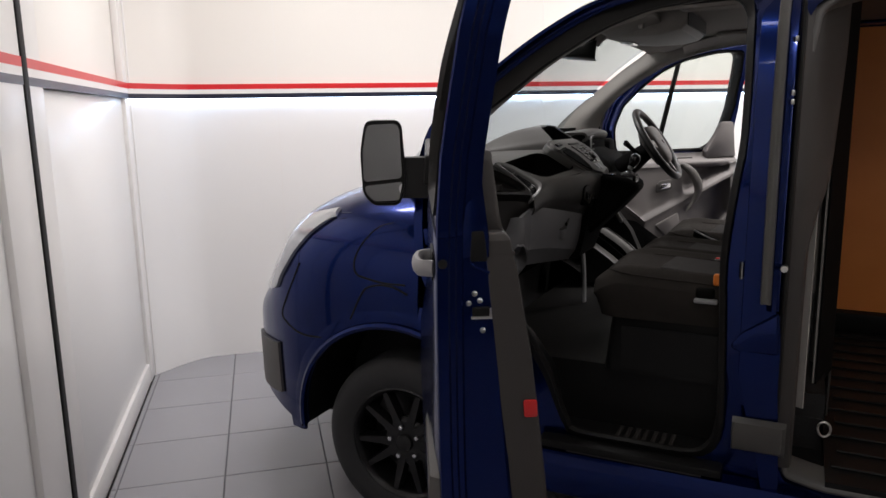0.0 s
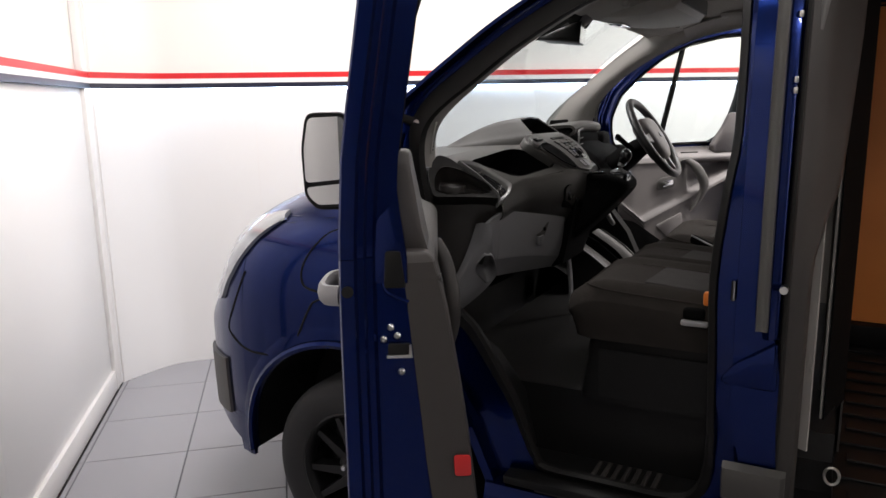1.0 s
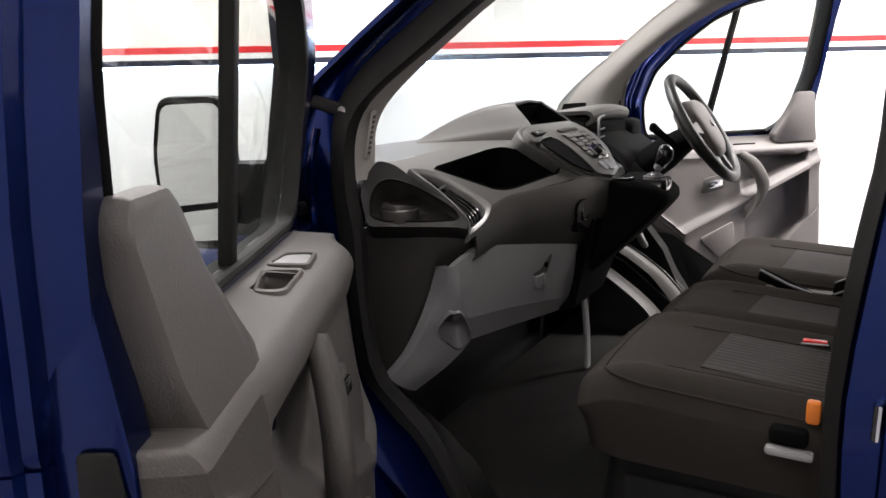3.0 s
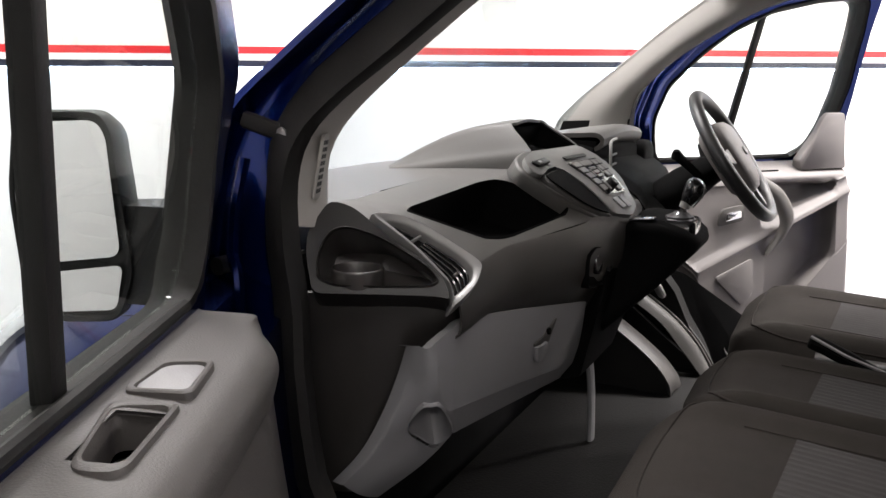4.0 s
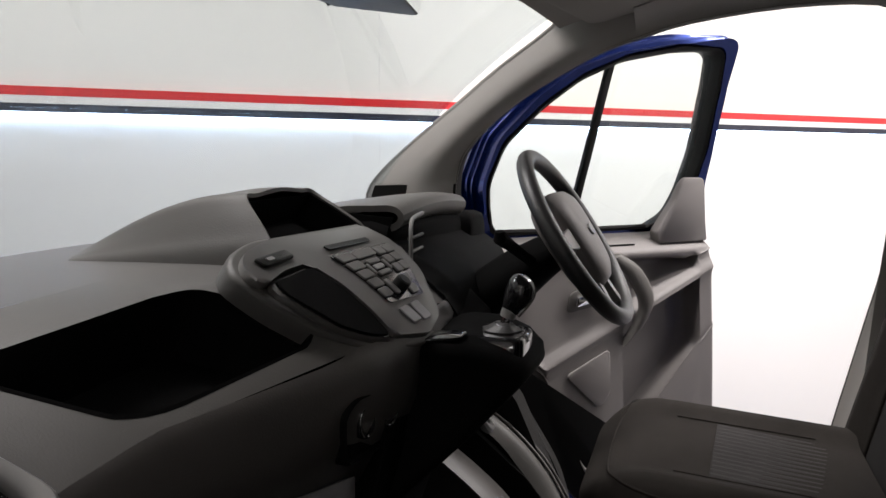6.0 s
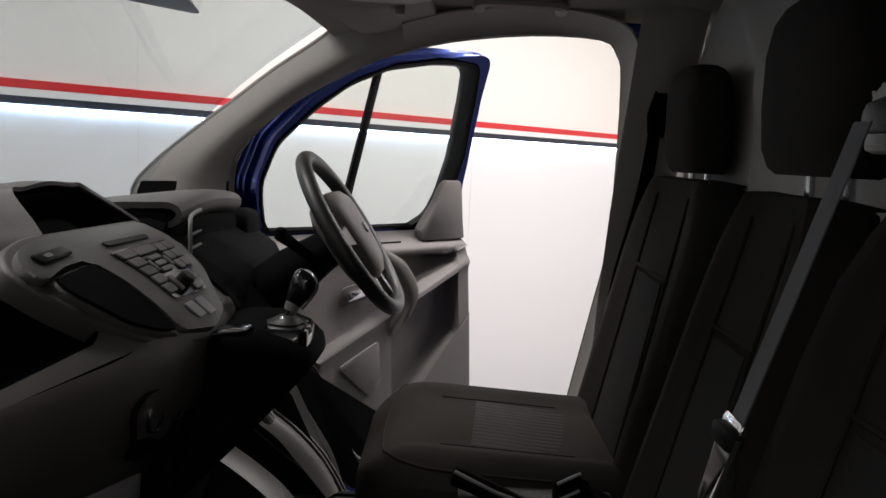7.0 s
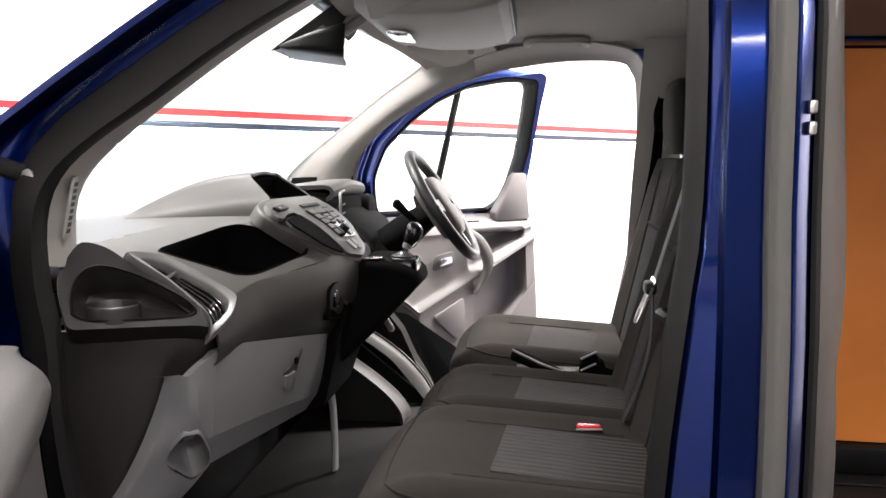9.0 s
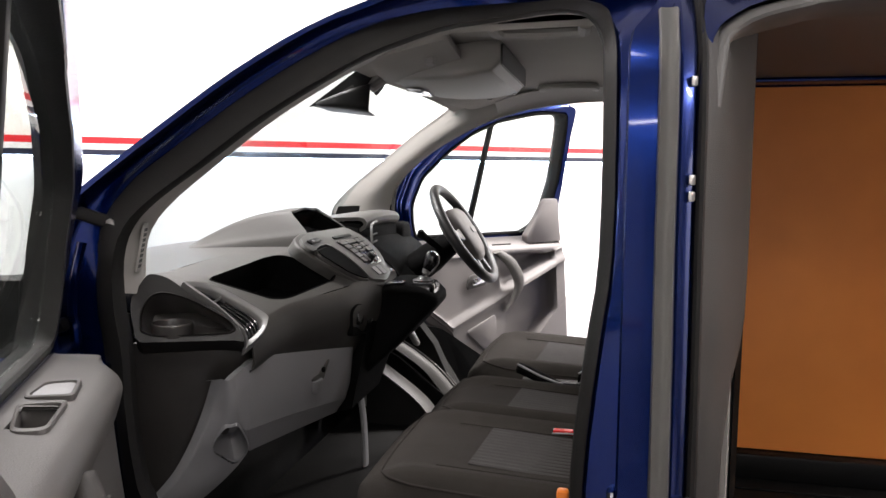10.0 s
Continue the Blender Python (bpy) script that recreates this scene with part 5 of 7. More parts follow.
part("vent_flap", tube([radio_at(-0.225, 0.085, -0.003), radio_at(-0.15, 0.150, -0.003), radio_at(-0.128, 0.18, -0.003)], 0.003, 6), BLACK, gv)
part("hazard_switch", slab(rounded([(-0.238, 0.018), (-0.160, 0.014), (-0.158, 0.032), (-0.234, 0.036)], 0.006, 3), lambda a, b, t: radio_at(a, b, 0.004 + t), 0.006, 0.003), BLACK, radio, "black switch with a pale edge")
part("hazard_edge", slab(rounded([(-0.222, 0.024), (-0.206, 0.023), (-0.205, 0.029), (-0.221, 0.030)], 0.002, 2), lambda a, b, t: radio_at(a, b, 0.0095 + t), 0.002), SILVER, radio)
# centre stack, gear console
st = [[(0.30, y * 1.0, 1.30), (0.525, y, 1.305), (0.535, y, 1.27), (0.52, y, 1.15), (0.49, y * 0.95, 1.03), (0.468, y * 0.8, 0.955), (0.40, y * 0.7, 0.93), (0.30, y * 0.7, 0.93)] for y in (-0.17, -0.16, 0.14, 0.15)]
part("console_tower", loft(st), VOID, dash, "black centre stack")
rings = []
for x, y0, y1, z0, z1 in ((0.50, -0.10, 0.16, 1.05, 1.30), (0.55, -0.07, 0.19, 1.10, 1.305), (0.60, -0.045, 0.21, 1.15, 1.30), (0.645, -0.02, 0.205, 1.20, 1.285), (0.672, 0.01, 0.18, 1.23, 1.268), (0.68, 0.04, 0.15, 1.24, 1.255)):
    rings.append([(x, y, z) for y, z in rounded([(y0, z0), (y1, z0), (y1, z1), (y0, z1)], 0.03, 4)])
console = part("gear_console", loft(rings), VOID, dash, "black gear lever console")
def gait(r, h, dx=0.0):
    return [(0.626 + dx + r * (1 + 0.10 * math.sin(5 * a)) * math.cos(a), 0.062 + r * 0.85 * math.sin(a), h) for a in np.linspace(0, 2 * math.pi, 31)[:-1]]


part("gear_surround", loft([[(x, y, z) for x, y in rounded([(0.572 + d, 0.012 + d), (0.668 - d, 0.022 + d), (0.668 - d, 0.118 - d), (0.572 + d, 0.112 - d)], 0.02, 4)] for z, d in ((1.27, 0.0), (1.296, 0.0), (1.301, 0.006), (1.297, 0.014), (1.290, 0.018))]), GLOSS_BLACK, console, "gloss black gear lever surround", angle=60)
part("gear_gaiter", loft([gait(0.042, 1.288), gait(0.040, 1.296), gait(0.030, 1.301), gait(0.031, 1.305), gait(0.021, 1.310, 0.002), gait(0.012, 1.317, 0.003)]), LEATHER, console, "black leather gaiter", angle=60)
shift = Matrix.Translation((0.629, 0.062, 1.305)) @ Matrix.Rotation(radians(17), 4, "Y")
part("gear_collar", lathe([(0.0001, 0.0), (0.015, 0.0), (0.017, 0.004), (0.015, 0.008), (0.0001, 0.009)], shift, 20), CHROME, console, "chrome collar")
part("gear_stick", lathe([(0.0001, 0.006), (0.009, 0.006), (0.0085, 0.020), (0.011, 0.030), (0.0001, 0.031)], shift, 16), CHROME, console, "chrome gear stick")
knob = []
for h, r, e in ((0.026, 0.008, 0.0), (0.028, 0.012, 0.0), (0.036, 0.0145, 0.001), (0.050, 0.020, 0.004), (0.066, 0.0235, 0.006), (0.080, 0.0215, 0.005), (0.089, 0.015, 0.003), (0.093, 0.006, 0.001)):
    knob.append([shift @ Vector((e + r * math.cos(a), 0.88 * r * math.sin(a), h)) for a in np.linspace(0, 2 * math.pi, 25)[:-1]])
part("gear_knob", loft(knob), GLOSS_BLACK, console, "gloss black gear knob", angle=60)
part("knob_trim", tube([tuple(shift @ Vector((e, -0.004, h))) for e, h in smooth_path([(0.016, 0.030), (0.020, 0.040), (0.0255, 0.055), (0.0285, 0.068), (0.025, 0.081), (0.015, 0.090), (0.004, 0.0935)], 4)], 0.0032, 8), CHROME, console, "chrome knob trim")
part("knob_foot", lathe([(0.0001, 0.022), (0.0125, 0.022), (0.013, 0.036), (0.0001, 0.037)], shift, 20), SILVER, console, "satin silver knob foot")
part("console_tray", slab(rounded([(0.53, -0.06), (0.585, -0.03), (0.585, 0.02), (0.53, 0.0)], 0.012, 3), lambda x, y, t: (x, y, 1.303 + t), 0.006, 0.002), GLOSS_BLACK, console, "gloss black tray")
def stack_face(y, z, t=0.0):
    """The front of the stack where the sockets sit, turned a little to the passenger."""
    return (0.521 + 0.03 * (y + 0.29) - 0.10 * (1.25 - z) + t, y, z)


plate = part("socket_plate", loft([[stack_face(-0.20 + (y + 0.20) * g, 1.24 + (z - 1.24) * g, t) for y, z in rounded([(-0.278, 1.200), (-0.12, 1.176), (-0.105, 1.262), (-0.262, 1.284), (-0.294, 1.270)], 0.014, 4)] for g, t in ((1.0, -0.02), (1.0, 0.003), (0.97, 0.006), (0.93, 0.005), (0.90, -0.001))]), VOID, dash, "black socket plate with a raised edge", angle=60)
for y, z in ((-0.231, 1.243), (-0.158, 1.232)):
    turn_s = Matrix.Translation(stack_face(y, z, -0.001)) @ Vector((1, -0.05, 0.1)).to_track_quat("Z", "Y").to_matrix().to_4x4()
    part("socket_rim", lathe([(0.0185, 0.0), (0.0215, 0.0), (0.0215, 0.007), (0.0195, 0.009), (0.0175, 0.007), (0.0175, 0.0), (0.0185, 0.0)], turn_s, 28), GLOSS_BLACK, plate, "gloss black socket rim")
    part("power_socket", lathe([(0.0001, 0.0), (0.017, 0.0), (0.017, 0.004), (0.013, 0.007), (0.0001, 0.006)], turn_s, 24), BLACK, plate, "round black power socket")
    # A part-way chrome arc puts a fixed glint on the black rim.
    part("socket_glint", tube([tuple(turn_s @ Vector((0.0195 * math.cos(a), 0.0195 * math.sin(a), 0.009))) for a in np.linspace(1.9, 4.4, 12)], 0.0015, 6), CHROME, plate, "chrome arc drawing a glint on the socket rim")
loop = smooth_path([(0.54, 0.20, 1.12), (0.56, 0.22, 1.075), (0.555, 0.27, 1.06), (0.53, 0.30, 1.085), (0.52, 0.31, 1.12)], 5)
part("cup_hoop_lower", tube(loop, 0.009, 8), SILVER, dash, "satin silver cup hoop")
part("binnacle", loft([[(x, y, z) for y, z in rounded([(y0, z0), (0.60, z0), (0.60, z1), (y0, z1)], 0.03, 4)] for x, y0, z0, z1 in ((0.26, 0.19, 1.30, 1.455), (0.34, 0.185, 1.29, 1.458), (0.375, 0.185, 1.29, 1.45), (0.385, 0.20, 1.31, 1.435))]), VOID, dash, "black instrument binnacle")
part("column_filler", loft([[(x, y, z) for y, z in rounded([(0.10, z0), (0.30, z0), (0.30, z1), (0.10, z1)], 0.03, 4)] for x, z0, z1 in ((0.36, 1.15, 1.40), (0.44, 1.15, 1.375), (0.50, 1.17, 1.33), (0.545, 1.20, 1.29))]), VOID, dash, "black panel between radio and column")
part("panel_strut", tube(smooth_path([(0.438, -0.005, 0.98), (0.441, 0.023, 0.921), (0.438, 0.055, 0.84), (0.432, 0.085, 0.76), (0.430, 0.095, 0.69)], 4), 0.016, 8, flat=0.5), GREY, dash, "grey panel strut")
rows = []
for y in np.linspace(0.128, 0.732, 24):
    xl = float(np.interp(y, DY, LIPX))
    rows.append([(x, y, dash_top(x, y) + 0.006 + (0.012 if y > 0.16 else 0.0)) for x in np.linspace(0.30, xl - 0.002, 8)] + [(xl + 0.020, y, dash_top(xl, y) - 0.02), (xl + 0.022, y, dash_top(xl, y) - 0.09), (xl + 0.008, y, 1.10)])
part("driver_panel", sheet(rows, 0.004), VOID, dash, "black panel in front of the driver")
# instrument hood and cluster
rows = []
for p in np.linspace(-1, 1, 13):
    y = 0.385 + 0.19 * p
    e = 0.012 * p * p
    rows.append(smooth_path([(0.02, y, dash_top(0.02, y) - 0.006), (0.14, y, 1.428 + 0.02 * (1 - p * p)), (0.26, y, 1.462 + 0.008 * (1 - p * p)), (0.345, y, 1.481 - e), (0.378, y, 1.482 - e), (0.392, y, 1.474 - e), (0.386, y, 1.462 - e), (0.370, y, 1.456 - e)], 3))
hood = part("instrument_hood", sheet(rows, 0.012), DASH, dash, "dark grey instrument hood")
for s in (-1, 1):
    y = 0.385 + s * 0.19
    part("hood_cheek", loft([[(0.06, y + s * d, 1.40), (0.30, y + s * d, 1.38), (0.37, y + s * d, 1.42), (0.383, y + s * d, 1.460), (0.27, y + s * d, 1.466), (0.14, y + s * d, 1.43)] for d in (-0.012, 0.0)]), VOID, hood)
part("cluster", sheet([[(0.30 + 0.035 * (1 - q), 0.21 + 0.38 * p, 1.37 + 0.085 * q) for q in (0, 0.5, 1)] for p in np.linspace(0, 1, 5)], 0.01), GLOSS_BLACK, hood, "dark instrument cluster")
for y in (0.32, 0.48):
    part("dial_ring", tube([(0.345 - 0.012 * math.sin(a), y + 0.045 * math.cos(a), 1.415 + 0.04 * math.sin(a)) for a in np.linspace(0, 2 * math.pi, 25)[:-1]], 0.003, 6, True), SILVER, hood, "silver dial ring")
# end pod on the driver's side, and the frame of the vent beside the cluster
pod_sec = lambda g: rounded([(0.60 + 0.01 * (1 - g), 1.28), (0.725 - 0.03 * (1 - g), 1.28), (0.742 - 0.03 * (1 - g), 1.40 - 0.02 * (1 - g)), (0.725 - 0.03 * (1 - g), 1.436 - 0.03 * (1 - g)), (0.61 + 0.01 * (1 - g), 1.440 - 0.03 * (1 - g))], 0.03, 4)
part("end_pod", loft([[(x, y, z) for y, z in pod_sec(g)] for x, g in ((0.24, 0.4), (0.30, 0.9), (0.385, 1.0), (0.402, 0.85), (0.408, 0.5))]), VOID, dash, "black end pod at the driver's side", angle=60)
part("cluster_frame", tube(smooth_path([(0.425, 0.172, 1.345), (0.430, 0.166, 1.40), (0.428, 0.170, 1.445), (0.420, 0.20, 1.460), (0.412, 0.27, 1.464)], 4), 0.004, 8), SILVER, dash, "thin silver frame of the cluster vent")
for z in (1.40, 1.425):
    part("cluster_vent_bar", tube([(0.424, 0.172, z), (0.420, 0.25, z + 0.002)], 0.003, 6), DARKGREY, dash)
# column, stalks and wheel
axis = Vector((0.833, 0, 0.553)).normalized()
CW = Vector((0.688, 0.405, 1.418))
rings = []
for d, r in ((-0.26, 0.075), (-0.18, 0.08), (-0.10, 0.07), (-0.05, 0.05), (-0.03, 0.045)):
    rings.append([tuple(CW + axis * d + Vector((0, r * math.cos(a), r * 0.85 * math.sin(a) - 0.01))) for a in np.linspace(0, 2 * math.pi, 25)[:-1]])
part("column_shroud", loft(rings), VOID, dash, "black steering column shroud")
for s, tip in ((-1, (0.578, 0.225, 1.430)), (1, (0.578, 0.585, 1.430))):
    a = CW + axis * -0.09 + Vector((0, s * 0.05, 0.0))
    part("stalk", tube([tuple(a), tuple(lerp(a, tip, 0.7)), tip, (tip[0], tip[1] + s * 0.004, tip[2] + 0.012)], [0.010, 0.011, 0.014, 0.008], 10), VOID, dash, "black column stalk")

sw = thing("steering_wheel", "black leather steering wheel with silver spoke trims", "steering wheel")
# the wheel's own axes: across the van, and up its face
wy = Vector((0, 1, 0))
wx = axis.cross(wy)
wx = wx if wx.z > 0 else -wx


def W(a, b, h=0.0):
    """a to the driver's right side of the van, b up the wheel, h out of it."""
    return tuple(CW + wy * a + wx * b + axis * h)


part("rim", tube([W(0.183 * math.cos(a), 0.183 * math.sin(a) * (0.97 if math.sin(a) < 0 else 1.0)) for a in np.linspace(0, 2 * math.pi, 65)[:-1]], 0.0165, 14, True), LEATHER, sw, "stitched black leather rim")
pad = rounded([(-0.075, 0.035), (-0.05, 0.06), (0.05, 0.06), (0.075, 0.035), (0.06, -0.05), (0.03, -0.075), (-0.03, -0.075), (-0.06, -0.05)], 0.025, 4)
part("airbag_pad", loft([[W(a * g * 1.25, b * g * 1.45 + 0.008, h) for a, b in pad] for g, h in ((0.9, -0.045), (1.05, -0.03), (1.06, 0.0), (0.98, 0.016), (0.8, 0.026), (0.4, 0.030))]), DOORGREY, sw, "grey airbag pad")
part("wheel_badge", loft([[W(0.020 * math.cos(a), 0.012 * math.sin(a), h) for a in np.linspace(0, 2 * math.pi, 21)[:-1]] for h in (0.026, 0.034)]), SILVER, sw, "plain oval badge")
for s in (-1, 1):
    part("spoke", loft([[W(s * a, b, h) for b, h in ((-0.02, -0.02), (0.022, -0.02), (0.024, 0.002), (-0.022, 0.002))] for a in (0.06, 0.12, 0.178)]), LEATHER, sw, "black wheel spoke")
    part("spoke_trim", slab(rounded([(s * 0.08, -0.022), (s * 0.155, -0.012), (s * 0.16, 0.018), (s * 0.085, 0.024)], 0.008, 3), lambda a, b, t: W(a, b, 0.003 + t), 0.008, 0.003), SILVER, sw, "satin silver spoke trim")
    part("lower_spoke", loft([[W(s * (a + w), b, h) for w, h in ((-0.012, -0.02), (0.012, -0.02), (0.012, 0.0), (-0.012, 0.0))] for a, b in ((0.03, -0.06), (0.045, -0.12), (0.06, -0.165))]), SILVER, sw, "satin silver lower spoke")
# ---- cab: floor, seats, trim, roof ----
def cushion(parent, x0, x1, y0, y1, z, name="cushion", front=0.06, side=0.018):
    """A padded squab: rounded front and corners, raised side bolsters, sunken middle."""
    deep, wide, r = x1 - x0, y1 - y0, 0.10

    def top(x, p):
        """The height of the squab's top, p across it."""
        q, e = (x - x0) / deep, abs(2 * p - 1)
        drop = front * max(0, 1 - q / 0.22) ** 2.0
        return z - drop + side * math.exp(-((e - 0.78) / 0.16) ** 2) * min(1, q / 0.25) - 0.045 * max(0, (e - 0.80) / 0.20) ** 2.2 - 0.025 * q

    def inset(x):
        """How far the rounded corners draw the side in."""
        k = max(0.0, 1 - (x - x0) / r)
        return 0.075 * (1 - math.sqrt(max(0.0, 1 - k * k)))

    rings = []
    for q in (0.0, 0.006, 0.02, 0.045, 0.08, 0.12, 0.17, 0.23, 0.32, 0.5, 0.7, 0.85, 0.95, 1.0):
        x = x0 + deep * q
        a, b = y0 + inset(x), y1 - inset(x)
        ring = []
        for k in range(29):
            p = 0.5 - 0.5 * math.cos(math.pi * k / 28)
            ring.append((x, a + (b - a) * p, top(x, p)))
        low = z - 0.17 if q > 0.03 else z - 0.14
        ring += [(x + 0.012, b - 0.004, 0.5 * (low + ring[-1][2])), (x + 0.014, b - 0.014, low), (x + 0.014, a + 0.014, low), (x + 0.012, a + 0.004, 0.5 * (low + ring[0][2]))]
        rings.append(ring)
    ob = part(name, loft(rings), CLOTH, parent, "black cloth seat cushion", angle=60)

    def seam(points, lift=0.0005):
        return tube([(x, y0 + inset(x) + (wide - 2 * inset(x)) * p, top(x, p) + lift) for x, p in points], 0.0026, 6)

    # piping: bowed round the front and on along both sides, and the two bolster seams
    edge = smooth_path([(x1 - 0.10, 0.035), (x0 + 0.20, 0.035), (x0 + 0.105, 0.045), (x0 + 0.062, 0.10), (x0 + 0.045, 0.25), (x0 + 0.040, 0.5), (x0 + 0.045, 0.75), (x0 + 0.062, 0.90), (x0 + 0.105, 0.955), (x0 + 0.20, 0.965), (x1 - 0.10, 0.965)], 4)
    part("piping", seam(edge), CLOTH, ob)
    for p in (0.22, 0.78):
        part("piping", seam([(x, p) for x in np.linspace(x0 + 0.16, x1 - 0.08, 9)]), CLOTH, ob)
    return ob


def backrest(parent, y0, y1, z0, z1, x0=1.17, lean=12):
    m = pose(x0, 0, z0, 0, lean, 0)
    rings = []
    h = z1 - z0
    for q in (0.0, 0.04, 0.12, 0.3, 0.5, 0.7, 0.85, 0.94, 0.985, 1.0):
        zz = h * q
        tight = 0.16 * max(0, (q - 0.72) / 0.28) ** 2.2
        a, b = y0 + (y1 - y0) * tight, y1 - (y1 - y0) * tight
        th = 0.11 - 0.04 * q - (0.03 if q in (0.0, 1.0) else 0)
        ring = []
        for k in range(21):
            p = k / 20
            y = a + (b - a) * (0.5 - 0.5 * math.cos(math.pi * p))
            e = abs(2 * (y - a) / (b - a) - 1)
            ring.append(tuple(m @ Vector((-th / 2 - 0.032 * math.exp(-((e - 0.75) / 0.17) ** 2) * (1 - 0.6 * q) + 0.05 * max(0, (e - 0.85) / 0.15) ** 2 + (0.02 if q in (0.0, 1.0) else 0), y, zz))))
        ring += [tuple(m @ Vector((th / 2, b - 0.015, zz))), tuple(m @ Vector((th / 2, a + 0.015, zz)))]
        rings.append(ring)
    ob = part("backrest", loft(rings), CLOTH, parent, "black cloth backrest with side bolsters")
    w = y1 - y0

    def skin(p, q, lift):
        """A point on the backrest's front, p across and q up."""
        e = abs(2 * p - 1)
        th = 0.11 - 0.04 * q
        return tuple(m @ Vector((-th / 2 - 0.032 * math.exp(-((e - 0.75) / 0.17) ** 2) * (1 - 0.6 * q) - lift, y0 + w * p, h * q)))

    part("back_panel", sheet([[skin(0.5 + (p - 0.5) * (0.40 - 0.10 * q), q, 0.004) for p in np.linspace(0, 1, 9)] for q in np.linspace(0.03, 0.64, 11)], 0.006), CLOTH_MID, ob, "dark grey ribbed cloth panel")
    for p in (0.27, 0.73):
        part("piping", tube([skin(0.5 + (p - 0.5) * (1 - 0.12 * q), q, 0.002) for q in np.linspace(0.03, 0.93, 14)], 0.0035, 6), CLOTH, ob)
    part("piping", tube([skin(p, 0.66, 0.002) for p in np.linspace(0.27, 0.73, 9)], 0.0035, 6), CLOTH, ob)
    return ob, m


def headrest(parent, yc, wide, z0, z1, x):
    rings = []
    for q, g in ((0, 0.72), (0.04, 0.86), (0.15, 0.97), (0.4, 1.0), (0.7, 0.97), (0.88, 0.86), (0.96, 0.7), (1.0, 0.5)):
        z = z0 + (z1 - z0) * q
        xx = x - 0.012 * q
        rings.append([(xx + 0.052 * g * math.copysign(abs(math.cos(a)) ** 0.6, math.cos(a)), yc + wide / 2 * g * math.copysign(abs(math.sin(a)) ** 0.6, math.sin(a)), z) for a in np.linspace(0, 2 * math.pi, 25)[:-1]])
    ob = part("headrest", loft(rings), CLOTH, parent, "black cloth headrest")
    for s in (-1, 1):
        part("headrest_post", tube([(x + 0.01, yc + s * 0.05, z0 - 0.06), (x + 0.005, yc + s * 0.05, z0 + 0.03)], 0.007, 10), CHROME, parent, "chrome headrest post")
    return ob


def ribbed_panel(parent, x0, x1, y0, y1, z, drop, n):
    """The squab's inset: a sheet with fine ribs along the seat."""
    rows = []
    for i in range(n * 4 + 1):
        y = y0 + (y1 - y0) * i / (n * 4)
        rib = 0.0015 * (1 if i % 4 in (1, 2) else -1)
        rows.append([(x0 + (x1 - x0) * q + (0.02 * (y - y0) / (y1 - y0)), y, z + rib - drop * q) for q in (0, 0.25, 0.5, 0.75, 1)])
    return part("seat_inset", sheet(rows, -0.006), CLOTH_GREY, parent, "grey ribbed cloth inset")


bench = thing("bench_seat", "two-place passenger bench in black cloth with grey insets", "van seat")
cushion(bench, 0.685, 1.23, -0.785, -0.335, 1.050)
cushion(bench, 0.715, 1.23, -0.335, -0.02, 1.045)
ribbed_panel(bench, 0.905, 1.17, -0.655, -0.435, 1.044, 0.018, 13)
ribbed_panel(bench, 0.93, 1.17, -0.285, -0.095, 1.040, 0.018, 11)
for y0, y1, xs0 in ((-0.80, -0.345, 1.235), (-0.345, -0.03, 1.235)):
    backrest(bench, y0, y1, 0.985, 1.575, xs0, 11)
headrest(bench, -0.575, 0.27, 1.59, 1.815, 1.362)
headrest(bench, -0.185, 0.25, 1.59, 1.815, 1.362)
part("bench_base", loft([[(x, y, z) for x, y in rounded([(0.735 + d, -0.765 + d), (1.24, -0.765 + d), (1.24, -0.03), (0.735 + d, -0.03)], 0.05, 4)] for z, d in ((0.682, 0.0), (0.70, 0.0), (0.80, 0.012), (0.885, 0.02))]), BLACK, bench, "black plastic seat base")
part("base_panel", sheet([[(0.80 + 0.36 * p, -0.772 + 0.006 * math.sin(math.pi * p), 0.70 + 0.15 * q) for q in (0, 0.5, 1)] for p in np.linspace(0, 1, 7)], 0.006), BLACK, bench, "black seat side panel")
part("recline_pivot", box(1.036, 1.11, -0.80, -0.765, 0.962, 0.978, 0.006), GREY, bench, "grey seat pivot cover")
part("pivot_block", box(1.040, 1.10, -0.795, -0.765, 0.980, 1.012, 0.010, 3), VOID, bench, "black pivot block")
part("seat_loop", box(1.092, 1.114, -0.785, -0.76, 1.022, 1.060, 0.006, 2, None), ORANGE, bench, "orange release loop")
part("bench_buckle", box(1.056, 1.112, -0.432, -0.398, 0.985, 1.040, 0.010, 3, None), VOID, bench, "black belt buckle")
part("buckle_button", box(1.060, 1.106, -0.430, -0.410, 1.036, 1.046, 0.003, 2), REDPL, bench, "red buckle button")
part("buckle_edge", tube([(1.058, -0.434, 1.040), (1.108, -0.434, 1.043)], 0.0022, 6), SILVER, bench, "pale buckle edge")
part("belt_slot", tube(smooth_path([(1.185, -0.69, 1.325), (1.165, -0.70, 1.332), (1.152, -0.75, 1.338), (1.155, -0.805, 1.342)], 4), 0.007, 8), RUBBER, bench, "black belt guide bar")

